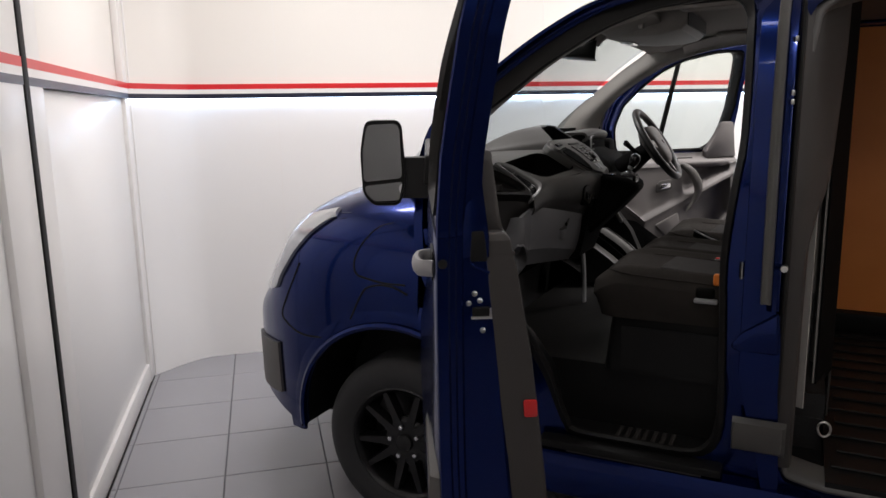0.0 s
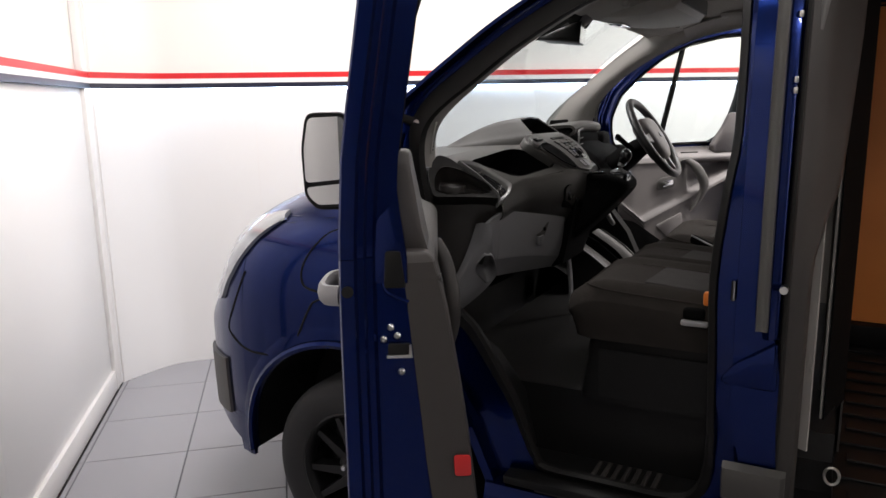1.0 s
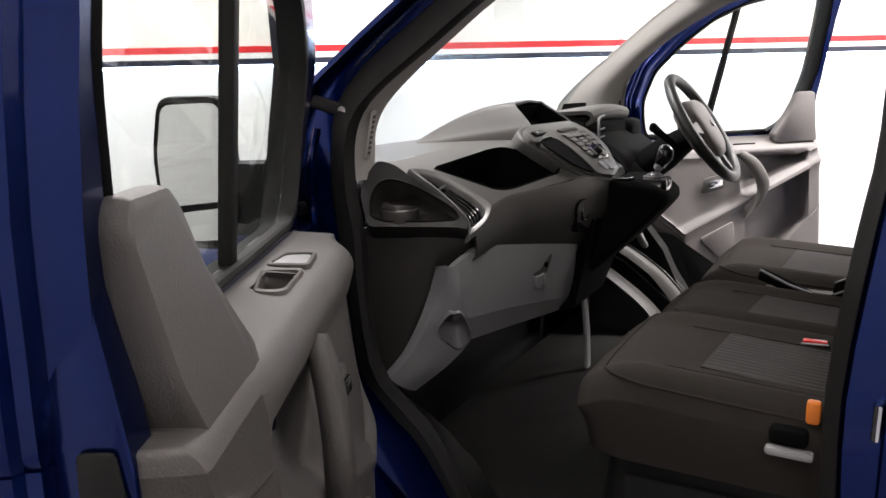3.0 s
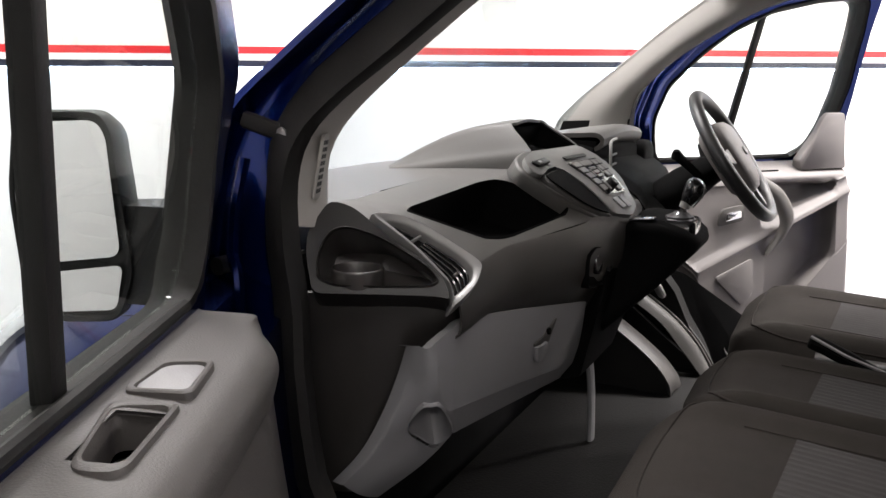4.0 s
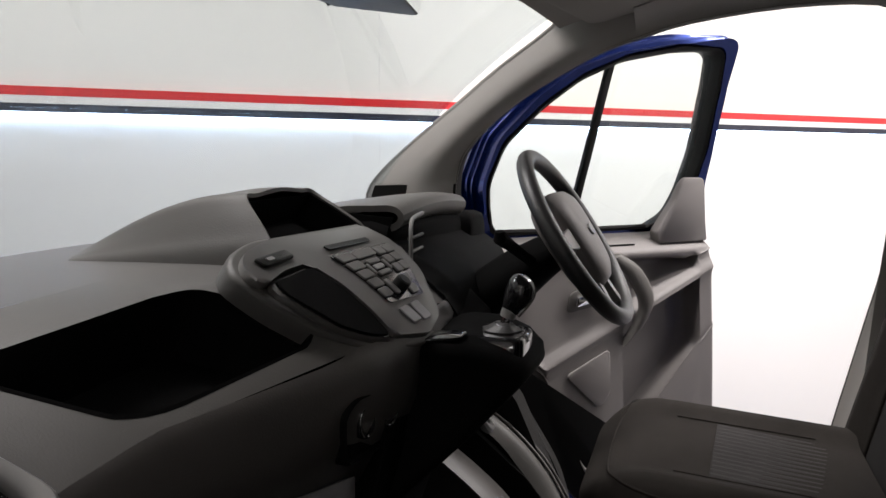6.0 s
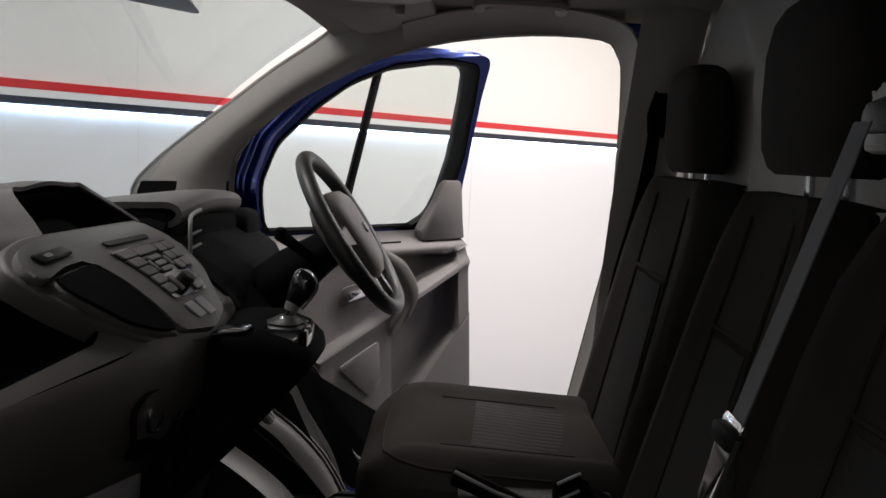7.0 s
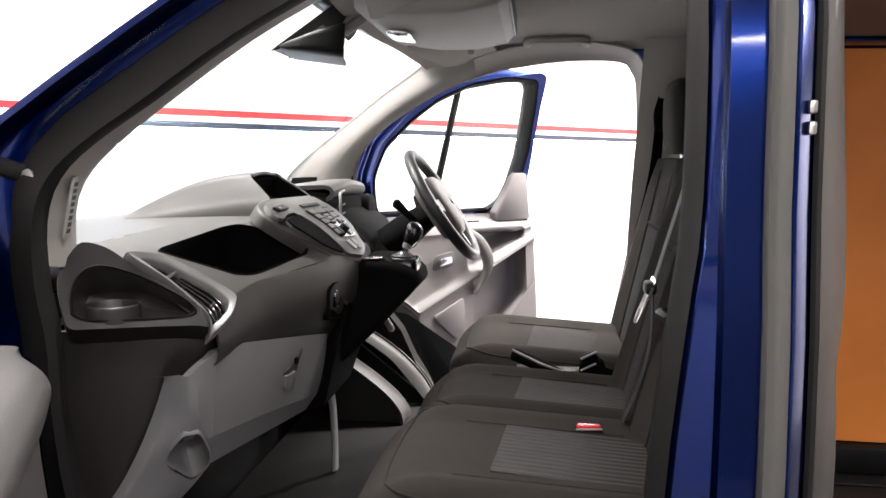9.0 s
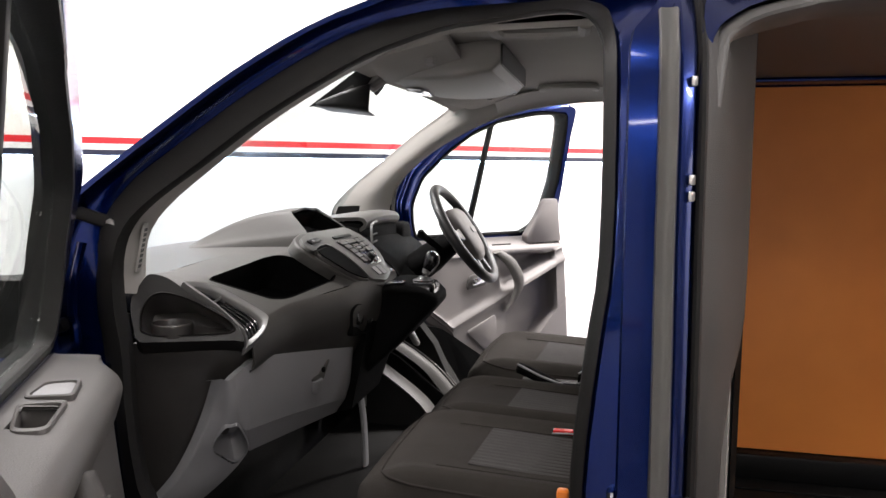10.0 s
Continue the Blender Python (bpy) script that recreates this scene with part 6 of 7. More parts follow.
driver = thing("seat", "black cloth driver's seat with grey inset", "van seat")
cushion(driver, 0.735, 1.24, 0.14, 0.65, 1.035)
ribbed_panel(driver, 0.955, 1.18, 0.26, 0.53, 1.028, 0.018, 14)
backrest(driver, 0.14, 0.675, 0.965, 1.578, 1.300, 9)
headrest(driver, 0.405, 0.215, 1.582, 1.795, 1.395)
part("seat_base", loft([[(x, y, z) for x, y in rounded([(0.80, 0.18), (1.22, 0.18), (1.22, 0.62), (0.80, 0.62)], 0.04, 3)] for z in (0.682, 0.70, 0.89)]), BLACK, driver, "black plastic seat base")
part("buckle", slab(rounded([(1.092, 0.95), (1.225, 0.945), (1.205, 1.012), (1.150, 1.030), (1.136, 1.064), (1.096, 1.043)], 0.012, 3), lambda x, z, t: (x, 0.068 + t, z), 0.034, 0.006), VOID, driver, "black belt buckle block")
for dz in (0.0, -0.031):
    part("buckle_edge", tube([(1.097, 0.066, 1.046 + dz), (1.136, 0.066, 1.067 + dz)], 0.0028, 6), SILVER, driver, "pale buckle edge")
part("armrest_pad", loft([[(x, y, z) for y, z in rounded([(0.075, 0.94), (0.135, 0.94), (0.135, 1.01), (0.075, 1.01)], 0.02, 3)] for x in (0.93, 0.96, 1.20)]), BLACK, driver, "black box beside the seat")

brake = thing("handbrake", "black handbrake lever with a silver strip", "handbrake")
part("lever", tube(smooth_path([(0.917, 0.056, 1.056), (0.95, 0.056, 1.045), (1.02, 0.054, 1.014), (1.09, 0.05, 0.975), (1.12, 0.05, 0.90)], 5), [0.012] + [0.017] * 19 + [0.018], 10), VOID, brake, "black grip")
part("strip", tube([(0.920, 0.042, 1.069), (0.99, 0.040, 1.037), (1.076, 0.037, 1.010)], 0.0035, 8), SILVER, brake, "thin silver strip")
part("bracket", box(1.05, 1.20, 0.01, 0.09, 0.682, 0.93, 0.01), BLACK, brake, "black bracket")

belt = thing("seat_belt", "grey woven seat belt hanging in front of the bench", "seat belt")
p0, p1 = Vector((1.275, -0.420, 1.645)), Vector((1.196, -0.386, 1.315))
part("webbing", loft([[tuple(p0.lerp(p1, q) + Vector((d, w, 0))) for w, d in ((-0.013, 0), (0.017, 0), (0.017, 0.002), (-0.013, 0.002))] for q in np.linspace(0, 1, 8)]), BELT, belt, "grey woven webbing")
p2 = Vector((1.15, -0.40, 1.05))
# Same grey belt; its lower run is coloured black to paint the shade.
part("webbing", loft([[tuple(p1.lerp(p2, q) + Vector((d + 0.02 * math.sin(math.pi * q), w, 0))) for w, d in ((-0.013, 0), (0.017, 0), (0.017, 0.002), (-0.013, 0.002))] for q in np.linspace(0, 1, 8)]), RUBBER, belt, "lower webbing, coloured black for the shade there")
part("tongue", slab(rounded([(-0.025, 0.035), (0.025, 0.035), (0.02, 0.0), (0.012, -0.05), (-0.012, -0.05), (-0.02, 0.0)], 0.006, 3), lambda a, b, t: (1.184 + t + 0.45 * b, -0.392 + a + 0.35 * b, 1.300 + b), 0.006, 0.002), CHROME, belt, "bright belt tongue")
part("tongue_grip", box(1.182, 1.204, -0.408, -0.362, 1.304, 1.328, 0.006), BLACK, belt, "black tongue grip")
part("shoulder_guide", slab(rounded([(-0.04, -0.04), (0.035, -0.04), (0.03, 0.02), (0.015, 0.035), (-0.025, 0.035), (-0.035, 0.02)], 0.012, 3), lambda a, b, t: (1.298 + t, -0.405 + 0.8 * a, 1.652 + 0.9 * b), 0.03, 0.008), PALE, belt, "pale shoulder guide housing")
part("guide_slot", slab(rounded([(-0.035, -0.02), (0.03, -0.02), (0.025, 0.010), (-0.025, 0.016)], 0.008, 3), lambda a, b, t: (1.290 + t, -0.41 + 0.8 * a, 1.655 + b), 0.012, 0.003), BLACK, belt, "black guide slot")
dbelt = thing("driver_belt", "black seat belt on the driver's door pillar", "seat belt")
run = smooth_path([(1.352, 0.592, 1.715), (1.352, 0.606, 1.63), (1.350, 0.638, 1.53), (1.335, 0.662, 1.42), (1.316, 0.682, 1.30), (1.30, 0.695, 1.10), (1.30, 0.70, 0.90)], 4)
part("webbing", loft([[(x + d * 0.75, y + e + 0.25 * d, z) for d, e in ((-w, -0.002), (w, -0.002), (w, 0.002), (-w, 0.002))] for (x, y, z), w in zip(run, np.interp(range(len(run)), (0, 8, 16, len(run)), (0.018, 0.024, 0.024, 0.022)))]), VOID, dbelt, "black woven webbing")
part("anchor", slab(rounded([(-0.016, -0.055), (0.020, -0.060), (0.022, 0.02), (0.012, 0.060), (-0.008, 0.060), (-0.020, 0.0)], 0.010, 3), lambda a, b, t: (1.352 + a, 0.575 + t, 1.715 + b), 0.03, 0.008), VOID, dbelt, "black belt anchor cover")

# floor, step, kick panels
vpart("cab_floor", box(0.20, 1.44, -0.72, 0.72, 0.60, 0.682), CARPET, "black rubber cab floor")
for s in (-1, 1):
    vpart("step_tread", box(0.56, 1.16, s * 0.83 - 0.12, s * 0.83 + 0.11, 0.44, 0.468, 0.006), BLACK, "black step tread")
    vpart("step_riser", loft([[(x, s * y, z) for x, z in ((0.50, 0.46), (1.16, 0.46), (1.16, 0.690), (0.50, 0.690))] for y in (0.715, 0.728)]), BLACK, "black step riser")
    for k in range(7):
        vpart("tread_rib", box(0.80 + 0.03 * k, 0.815 + 0.03 * k, s * 0.80 - 0.06, s * 0.80 + 0.06, 0.468, 0.473, 0.002, 1), DASH_LOW)
    line = [(0.56, 0.68), (0.47, 0.80), (0.36, 0.87), (0.10, 0.92)] if s < 0 else [(0.605, 0.70), (0.495, 0.935), (0.365, 1.10), (0.10, 1.235)]
    vpart("kick_panel", loft([[(0.10, s * y, 0.62), (0.50, s * y, 0.46), (0.60, s * y, 0.50)] + [(x, s * y, z) for x, z in line] for y in (0.76, 0.83)]), BLACK, "black kick panel")
    if s > 0:
        n = len(AP_RIGHT)
        rows = []
        for i in range(59, 94):
            (x, z), (ox, oz) = AP_RIGHT[i % n], OU_RIGHT[i % n]
            fx, fz = lerp((x, z), (ox, oz), 0.9)
            rows.append([(x, half(z) - 0.068, z), lerp((x, half(z) - 0.080, z), (fx, half(fz) - 0.085, fz), 0.5), (fx, half(fz) - 0.085, fz)])
        vpart("sill_lining", sheet(rows, 0.004), BLACK, "black lining inside the driver's sill")
    vpart("sill_trim", tube([(0.66, s * 0.935, 0.44), (1.10, s * 0.935, 0.44)], 0.010, 8), DASH_LOW, "black sill lip")
    vpart("lower_sill", loft([[(x, s * 0.90, 0.26), (x, s * 0.955, 0.28), (x, s * 0.965, 0.36), (x, s * 0.945, 0.43), (x, s * 0.90, 0.44)] for x in (0.50, 0.52, 1.40, 3.2)]), PAINT, "dark blue sill panel")
    vpart("pillar_moulding", loft([[(x, s * 0.955, 0.555), (x, s * (0.955 + 0.6 * g), 0.565), (x, s * (0.962 + g), 0.62), (x, s * (0.960 + 0.8 * g), 0.652), (x, s * 0.955, 0.662)] for x, g in ((1.185, 0.012), (1.19, 0.026), (1.325, 0.026), (1.335, 0.012))]), DASH, "dark grey side rubbing strip")
    vpart("footwell_side", loft([[(0.12, s * y, 1.0), (0.36, s * y, 0.88), (0.50, s * y, 0.772), (0.615, s * y, 0.684), (0.12, s * y, 0.684)] for y in (0.725, 0.745)]), BLACK, "black footwell side") if s > 0 else None
    vpart("firewall", box(0.08, 0.12, min(0, s * 0.85), max(0, s * 0.85), 0.55, 1.25), BLACK)

edge_in = smooth_path([(0.34, 0.685, 0.935), (0.403, 0.685, 0.896), (0.471, 0.685, 0.848), (0.527, 0.685, 0.785), (0.575, 0.685, 0.729), (0.609, 0.685, 0.688)], 4)
edge_out = smooth_path([(0.365, 0.735, 0.948), (0.432, 0.735, 0.907), (0.505, 0.735, 0.853), (0.570, 0.735, 0.786), (0.611, 0.735, 0.725), (0.636, 0.735, 0.680)], 4)
vpart("floor_edge_trim", sheet([[tuple(Vector(lerp(a, b, q)) + Vector((0.006, 0, 0.008)) * math.sin(math.pi * q)) for q in np.linspace(0, 1, 7)] for a, b in zip(edge_in, edge_out)], 0.006), DASH, "grey floor edge trim at the driver's step")
for d in (0.014, 0.030):
    vpart("floor_edge_bead", tube([(x + 0.25 * d, y + d, z - 0.002) for x, y, z in edge_out], 0.0045, 8), DARKGREY, "grey bead along the driver's step")
vpart("foot_rest", sheet([[(x + 0.01 * q, 0.485 + 0.105 * q, z - 0.012 * q + 0.012 * math.sin(math.pi * q)) for q in np.linspace(0, 1, 7)] for x, z in smooth_path([(0.30, 0.925), (0.376, 0.875), (0.445, 0.827), (0.504, 0.778), (0.540, 0.734), (0.552, 0.705), (0.553, 0.684)], 4)], 0.006), DASH_LOW, "worn dark foot rest in the driver's footwell")
vpart("foot_rest_side", loft([[(0.30, y, 0.915), (0.376, y, 0.865), (0.445, y, 0.817), (0.504, y, 0.768), (0.535, y, 0.73), (0.545, y, 0.684), (0.30, y, 0.684)] for y in (0.492, 0.585)]), CARPET, "black block under the foot rest")
vpart("dash_end_filler", box(0.13, 0.20, -0.79, -0.73, 1.18, 1.335, 0.008), BLACK, "black filler beside the pillar foot")
# striker and door check parts on the passenger's side
for s in (-1, 1):
    y = s * 0.905
    xs0 = 1.185 if s < 0 else 1.318
    vpart("striker", tube([(xs0, y, 1.09), (xs0, y + s * 0.035, 1.09), (xs0, y + s * 0.035, 1.135), (xs0, y, 1.135)], 0.006, 8), CHROME, "bright door striker")
    vpart("striker_plate", box(xs0 - 0.007, xs0 + 0.007, y - 0.004 if s > 0 else y, y if s > 0 else y + 0.004, 1.07, 1.155, 0.002, 1), STEEL)
    vpart("check_strap", tube([(0.13, s * 0.80, 1.548), (0.20, s * 0.775, 1.522)], 0.014, 8, flat=0.5), RUBBER, "black door check strap")
    vpart("check_bolt", tube([(0.195, s * 0.79, 1.523), (0.20, s * 0.765, 1.521)], 0.013, 8), STEEL, "bright check strap bolt")
    vpart("pillar_plug", tube([(0.16, s * 0.865, 1.243), (0.16, s * 0.892, 1.243)], 0.014, 16), RUBBER, "black rubber plug")
    vpart("pillar_plug", tube([(0.13, s * 0.85, 1.33), (0.13, s * 0.874, 1.33)], 0.014, 16), RUBBER, "black rubber plug")
    vpart("pillar_bead", tube(smooth_path([(0.188, s * 0.862, 1.495), (0.180, s * 0.880, 1.42), (0.186, s * 0.894, 1.36), (0.200, s * 0.902, 1.33), (0.205, s * 0.908, 1.26), (0.212, s * 0.915, 1.16)], 5), 0.009, 8, flat=1.6), PAINT, "pressed bead on the blue hinge pillar")
    vpart("pillar_bolt", lathe([(0.0001, 0.0), (0.014, 0.0), (0.014, 0.004), (0.009, 0.005), (0.009, 0.010), (0.0001, 0.011)], Matrix.Translation((0.142, s * 0.888, 1.19)) @ Vector((0.3, s, 0)).to_track_quat("Z", "Y").to_matrix().to_4x4(), 16), STEEL, "dull bolt in the hinge pillar")
    for z in (1.15, 0.80 + 0.3):
        vpart("hinge", box(0.09, 0.16, s * 0.90 - 0.03, s * 0.90 + 0.03, z - 0.05, z + 0.03, 0.01), PAINT, "painted door hinge")

# windscreen pillars, inside; header; roof
def pillar_rows(s, lo, hi):
    rows = []
    for i in range(lo * 3, hi * 3 + 1):
        (x, z), (ox, oz) = (AP_LEFT if s < 0 else AP_RIGHT)[i % len(AP)], (OU if s < 0 else OU_RIGHT)[i % len(OU)]
        a = (x, s * (half(z) - 0.066), z)
        fx, fz = lerp((x, z), (ox, oz), float(np.interp(i / 3, (13, 17, 20, 22), (0.55, 0.42, 0.12, 0.08))) if s < 0 else 0.985)
        b = (fx - 0.01, s * (half(fz) - (float(np.interp(i / 3, (13, 17, 20, 22), (0.125, 0.14, 0.165, 0.175))) if s < 0 else 0.05)), fz)
        mid = ((a[0] + b[0]) / 2 + 0.016, (a[1] + b[1]) / 2 - s * 0.024, (a[2] + b[2]) / 2 - 0.012)
        rows.append(smooth_path([a, mid, b], 4))
    return rows


for s in (-1, 1):
    rows = pillar_rows(s, 13, 22)[:(24 if s < 0 else 28)]
    vpart("pillar_trim", sheet(rows, 0.005), PALE, "pale grey windscreen pillar trim")
    if s < 0:
        grille_at = lambda a, b, t: (0.235 - 0.3 * a + 0.12 * b + t, -(0.775 - 0.9 * a - 0.17 * b), 1.425 + b)
        pg = vpart("demister_grille", slab(rounded([(0.0, 0.0), (0.030, 0.0), (0.030, 0.10), (0.0, 0.10)], 0.008, 3), grille_at, 0.006, 0.002), PALE, "pale demister grille on the pillar")
        for k in range(8):
            for j in range(2):
                part("grille_slot", slab([(0.005 + 0.011 * j, 0.010 + 0.0105 * k), (0.014 + 0.011 * j, 0.010 + 0.0105 * k), (0.014 + 0.011 * j, 0.0165 + 0.0105 * k), (0.005 + 0.011 * j, 0.0165 + 0.0105 * k)], lambda a, b, t: grille_at(a, b, 0.0055 + t), 0.001), BLACK, pg)
    # rear pillar trim and the roof rail inside
    rows = []
    for i in range(5 * 3, 14 * 3 + 1):
        (x, z) = (AP_LEFT if s < 0 else AP_RIGHT)[i]
        k = i / 3
        inx = (0.09 if s < 0 else 0.03) * float(np.interp(k, (5, 10, 11, 12, 14), (1, 1, 0.6, 0.1, 0)))
        up = 0.05 * float(np.interp(k, (5, 10, 12, 14), (0, 0, 1, 1)))
        side_y = half(z, x if s < 0 else 0.0) - (0.016 if s < 0 else 0.0)
        rows.append(smooth_path([(x + (0.004 if s < 0 else 0.0), s * (side_y - 0.066), z), (x + inx * 0.5, s * (side_y - 0.095), z + up * 0.5), (x + inx, s * (side_y - 0.16), min(z + up, 1.955))], 3))
    vpart("pillar_trim", sheet(rows, 0.005), PALE, "grey door pillar trim")
    hz = [(0.930, s * 0.575, 1.924), (0.931, s * 0.550, 1.920), (0.940, s * 0.500, 1.922), (1.02, s * 0.490, 1.922), (1.102, s * 0.500, 1.922), (1.112, s * 0.550, 1.920), (1.114, s * 0.575, 1.924)]
    vpart("grab_handle", tube(smooth_path(hz, 4), 0.0115, 8, flat=1.25), PALE, "grey folding grab handle")
rows = []
for x, z, w in ((0.50, 1.905, 0.60), (0.56, 1.925, 0.60), (0.66, 1.945, 0.605), (0.85, 1.965, 0.61), (1.1, 1.97, 0.61), (1.46, 1.97, 0.61)):
    rows.append([(x + (0.10 * (p ** 2) if x < 0.7 else 0.0), w * p, z - 0.045 * abs(p) ** 3) for p in np.linspace(-1, 1, 21)])
vpart("headlining", sheet(rows, 0.012), LINING, "pale grey cloth headlining")
rows = []
for x, z, w in ((0.42, 1.925, 0.66), (0.50, 1.96, 0.68), (0.62, 1.995, 0.69), (0.85, 2.02, 0.69), (1.2, 2.03, 0.69), (2.5, 2.03, 0.69), (3.95, 2.02, 0.69)):
    rows.append([(x + (0.14 * p * p if x < 0.7 else 0.0), w * p, z - 0.03 * abs(p) ** 4) for p in np.linspace(-1, 1, 21)])
vpart("roof", sheet(rows, -0.012), PAINT, "dark blue roof")
# windscreen
rows = []
for q in np.linspace(0, 1, 9):
    row = []
    for p in np.linspace(-1, 1, 15):
        b = (-0.27 + 0.31 * p * p, 0.83 * p, 1.385 + 0.02 * p * p)
        t = (0.46 + 0.12 * p * p, 0.655 * p, 1.925 - 0.03 * p * p)
        x, y, z = lerp(b, t, q)
        row.append((x - 0.03 * math.sin(math.pi * q), y, z + 0.03 * math.sin(math.pi * q)))
    rows.append(row)
screen = vpart("windscreen", sheet(rows, 0.005), SCREEN_GLASS, "clear windscreen")
screen.visible_shadow = False
vpart("windscreen_band", tube([(r[0], r[1], r[2] + 0.003) for r in rows[-1]], 0.010, 8, flat=2.5), BLACK, "black windscreen edge")
vpart("cowl", sheet([[(-0.34 + 0.36 * p * p + 0.1 * q, 0.84 * p, 1.33 + 0.02 * q) for q in (0, 0.5, 1)] for p in np.linspace(-1, 1, 15)], -0.006), BLACK, "black cowl under the windscreen")

for s in (-1, 1):
    rows = [[(x, s * (half(z, 1.2 if s < 0 else 0.0) - 0.155 - 0.02 * math.sin(math.pi * q)), z) for q, x in ((0, 1.255 if s < 0 else 1.288), (0.33, 1.31 if s < 0 else 1.35), (0.66, 1.345 if s < 0 else 1.39), (1, 1.378 if s < 0 else 1.43))] for z in (0.66, 0.9, 1.1, 1.3, 1.5, 1.7, 1.85, 1.955)]
    vpart("corner_trim", sheet(rows, 0.006), PALE, "grey corner trim behind the door pillar")

# overhead console, visors, mirror
over = thing("overhead_console", "grey overhead shelf console with reading lamps", "overhead console")
rings = []
for x, w, z0, z1 in ((0.56, 0.20, 1.885, 1.93), (0.60, 0.24, 1.868, 1.945), (0.70, 0.27, 1.860, 1.955), (0.80, 0.28, 1.862, 1.96), (0.88, 0.275, 1.878, 1.962), (0.90, 0.27, 1.90, 1.962)):
    rings.append([(x, y, z) for y, z in rounded([(-w, z0), (w, z0), (w, z1), (-w, z1)], 0.025, 3)])
part("shelf", loft(rings), PALE, over, "grey shelf moulding")
# The shelf is solid; a dark slab on its front paints the opening's shade.
part("shelf_mouth_shade", slab(rounded([(-0.255, 1.895), (0.255, 1.895), (0.255, 1.948), (-0.255, 1.948)], 0.02, 3), lambda y, z, t: (0.899 + t, y, z), 0.006), DARKGREY, over, "flat dark panel drawn for the shelf's shaded opening")
part("reading_lamp", slab(rounded([(0.60, -0.06), (0.66, -0.07), (0.66, 0.07), (0.60, 0.06)], 0.02, 3), lambda x, y, t: (x, y, 1.862 - t - 0.1 * (0.66 - x) * -1), 0.012, 0.004), CHROME, over, "clear reading lamp lens")
for s in (-1, 1):
    v = thing("sun_visor", "pale grey folded sun visor", "sun visor", group="sun visors")
    poly = rounded([(0.60, 0.20), (0.67, 0.62), (0.84, 0.60), (0.80, 0.22)], 0.03, 4)
    part("visor_pad", slab([(x, s * y) for x, y in poly], lambda x, y, t: (x, y, 1.872 + 0.25 * (x - 0.65) - 0.02 * (abs(y) / 0.6) ** 2 + t), 0.016, 0.005), LINING, v, "pale cloth visor")
    part("visor_clip", box(0.755, 0.775, s * 0.43 - 0.012, s * 0.43 + 0.012, 1.872, 1.895, 0.004), PALE, v, "grey visor clip")
mirror = thing("rear_view_mirror", "black rear-view mirror on a windscreen arm", "mirror")
mc = Vector((0.485, -0.005, 1.836))
md = Vector((0.97, 0.22, -0.08)).normalized()
mr = Vector((-0.22, 0.97, 0.0)).normalized()
mu = md.cross(mr)
mu = mu if mu.z > 0 else -mu
shape = rounded([(-0.125, -0.032), (-0.12, 0.036), (0.11, 0.042), (0.13, 0.005), (0.115, -0.038), (-0.10, -0.042)], 0.02, 5)
part("housing", loft([[tuple(mc + mr * a * g + mu * (b * g2 - dn) + md * h) for a, b in shape] for g, g2, h, dn in ((0.62, 0.10, -0.145, 0.028), (0.80, 0.28, -0.125, 0.026), (0.92, 0.6, -0.075, 0.014), (0.98, 0.86, -0.03, 0.005), (1.0, 1.0, 0.0, 0.0), (0.98, 0.98, 0.006, 0.0), (0.93, 0.93, 0.006, 0.0))]), BLACK, mirror, "black mirror housing")
part("glass", loft([[tuple(mc + mr * a * 0.93 + mu * b * 0.92 + md * h) for a, b in shape] for h in (0.004, 0.008)]), MIRROR, mirror, "mirror glass")
part("arm", tube(smooth_path([tuple(mc - md * 0.04), (0.43, 0.02, 1.87), (0.47, 0.03, 1.885), (0.50, 0.03, 1.91)], 4), 0.014, 8), BLACK, mirror, "black mirror arm")
side_tri = rounded([(0.318, 1.812), (0.500, 1.936), (0.532, 1.925), (0.486, 1.856)], [0.008, 0.012, 0.012, 0.02], 3)
part("sensor_housing", loft([[(x, y, z - d) for x, z in side_tri] for y, d in ((-0.072, 0.0), (-0.066, -0.004), (0.055, -0.004), (0.061, 0.0))]), BLACK, mirror, "black sensor housing against the windscreen")
part("sensor_panel", slab(rounded([(0.425, 1.858), (0.455, 1.875), (0.462, 1.860), (0.432, 1.843)], 0.004, 2), lambda x, z, t: (x, -0.0725 - t, z), 0.003), DARKGREY, mirror, "grey sensor panel")
for k in range(2):
    part("cover_slot", tube([(0.478 + 0.012 * k, -0.068, 1.866 + 0.006 * k), (0.525 + 0.012 * k, -0.060, 1.904 + 0.004 * k)], 0.005, 6, flat=0.5), PALE, mirror, "grey rib of the mirror foot")
part("mirror_foot", tube(smooth_path([(0.470, -0.020, 1.838), (0.480, -0.028, 1.858), (0.497, -0.028, 1.872), (0.545, -0.025, 1.905)], 4), 0.016, 10), PALE, mirror, "grey ball joint of the mirror foot")

# bulkhead with pressed arches
rows = []
for y in np.linspace(-0.62, 0.86, 57):
    row = []
    for z in np.linspace(0.66, 1.965, 40):
        d = 0.0
        for yc in (-0.575, -0.185, 0.395):
            r = math.hypot((y - yc) / 0.19, (z - 1.62) / 0.30)
            d += 0.03 * math.exp(-((r - 1.0) / 0.16) ** 2) if z > 1.45 else 0.03 * math.exp(-((abs(y - yc) / 0.19 - 1.0) / 0.16) ** 2)
        lim = half(z) - 0.07
        row.append((1.452 - d - 0.052 * max(0.0, (-0.38 - y) / 0.24), max(-lim, min(lim, y)), z))
    rows.append(row)
vpart("bulkhead", sheet(rows, -0.006), PALE, "pale moulded bulkhead behind the seats")
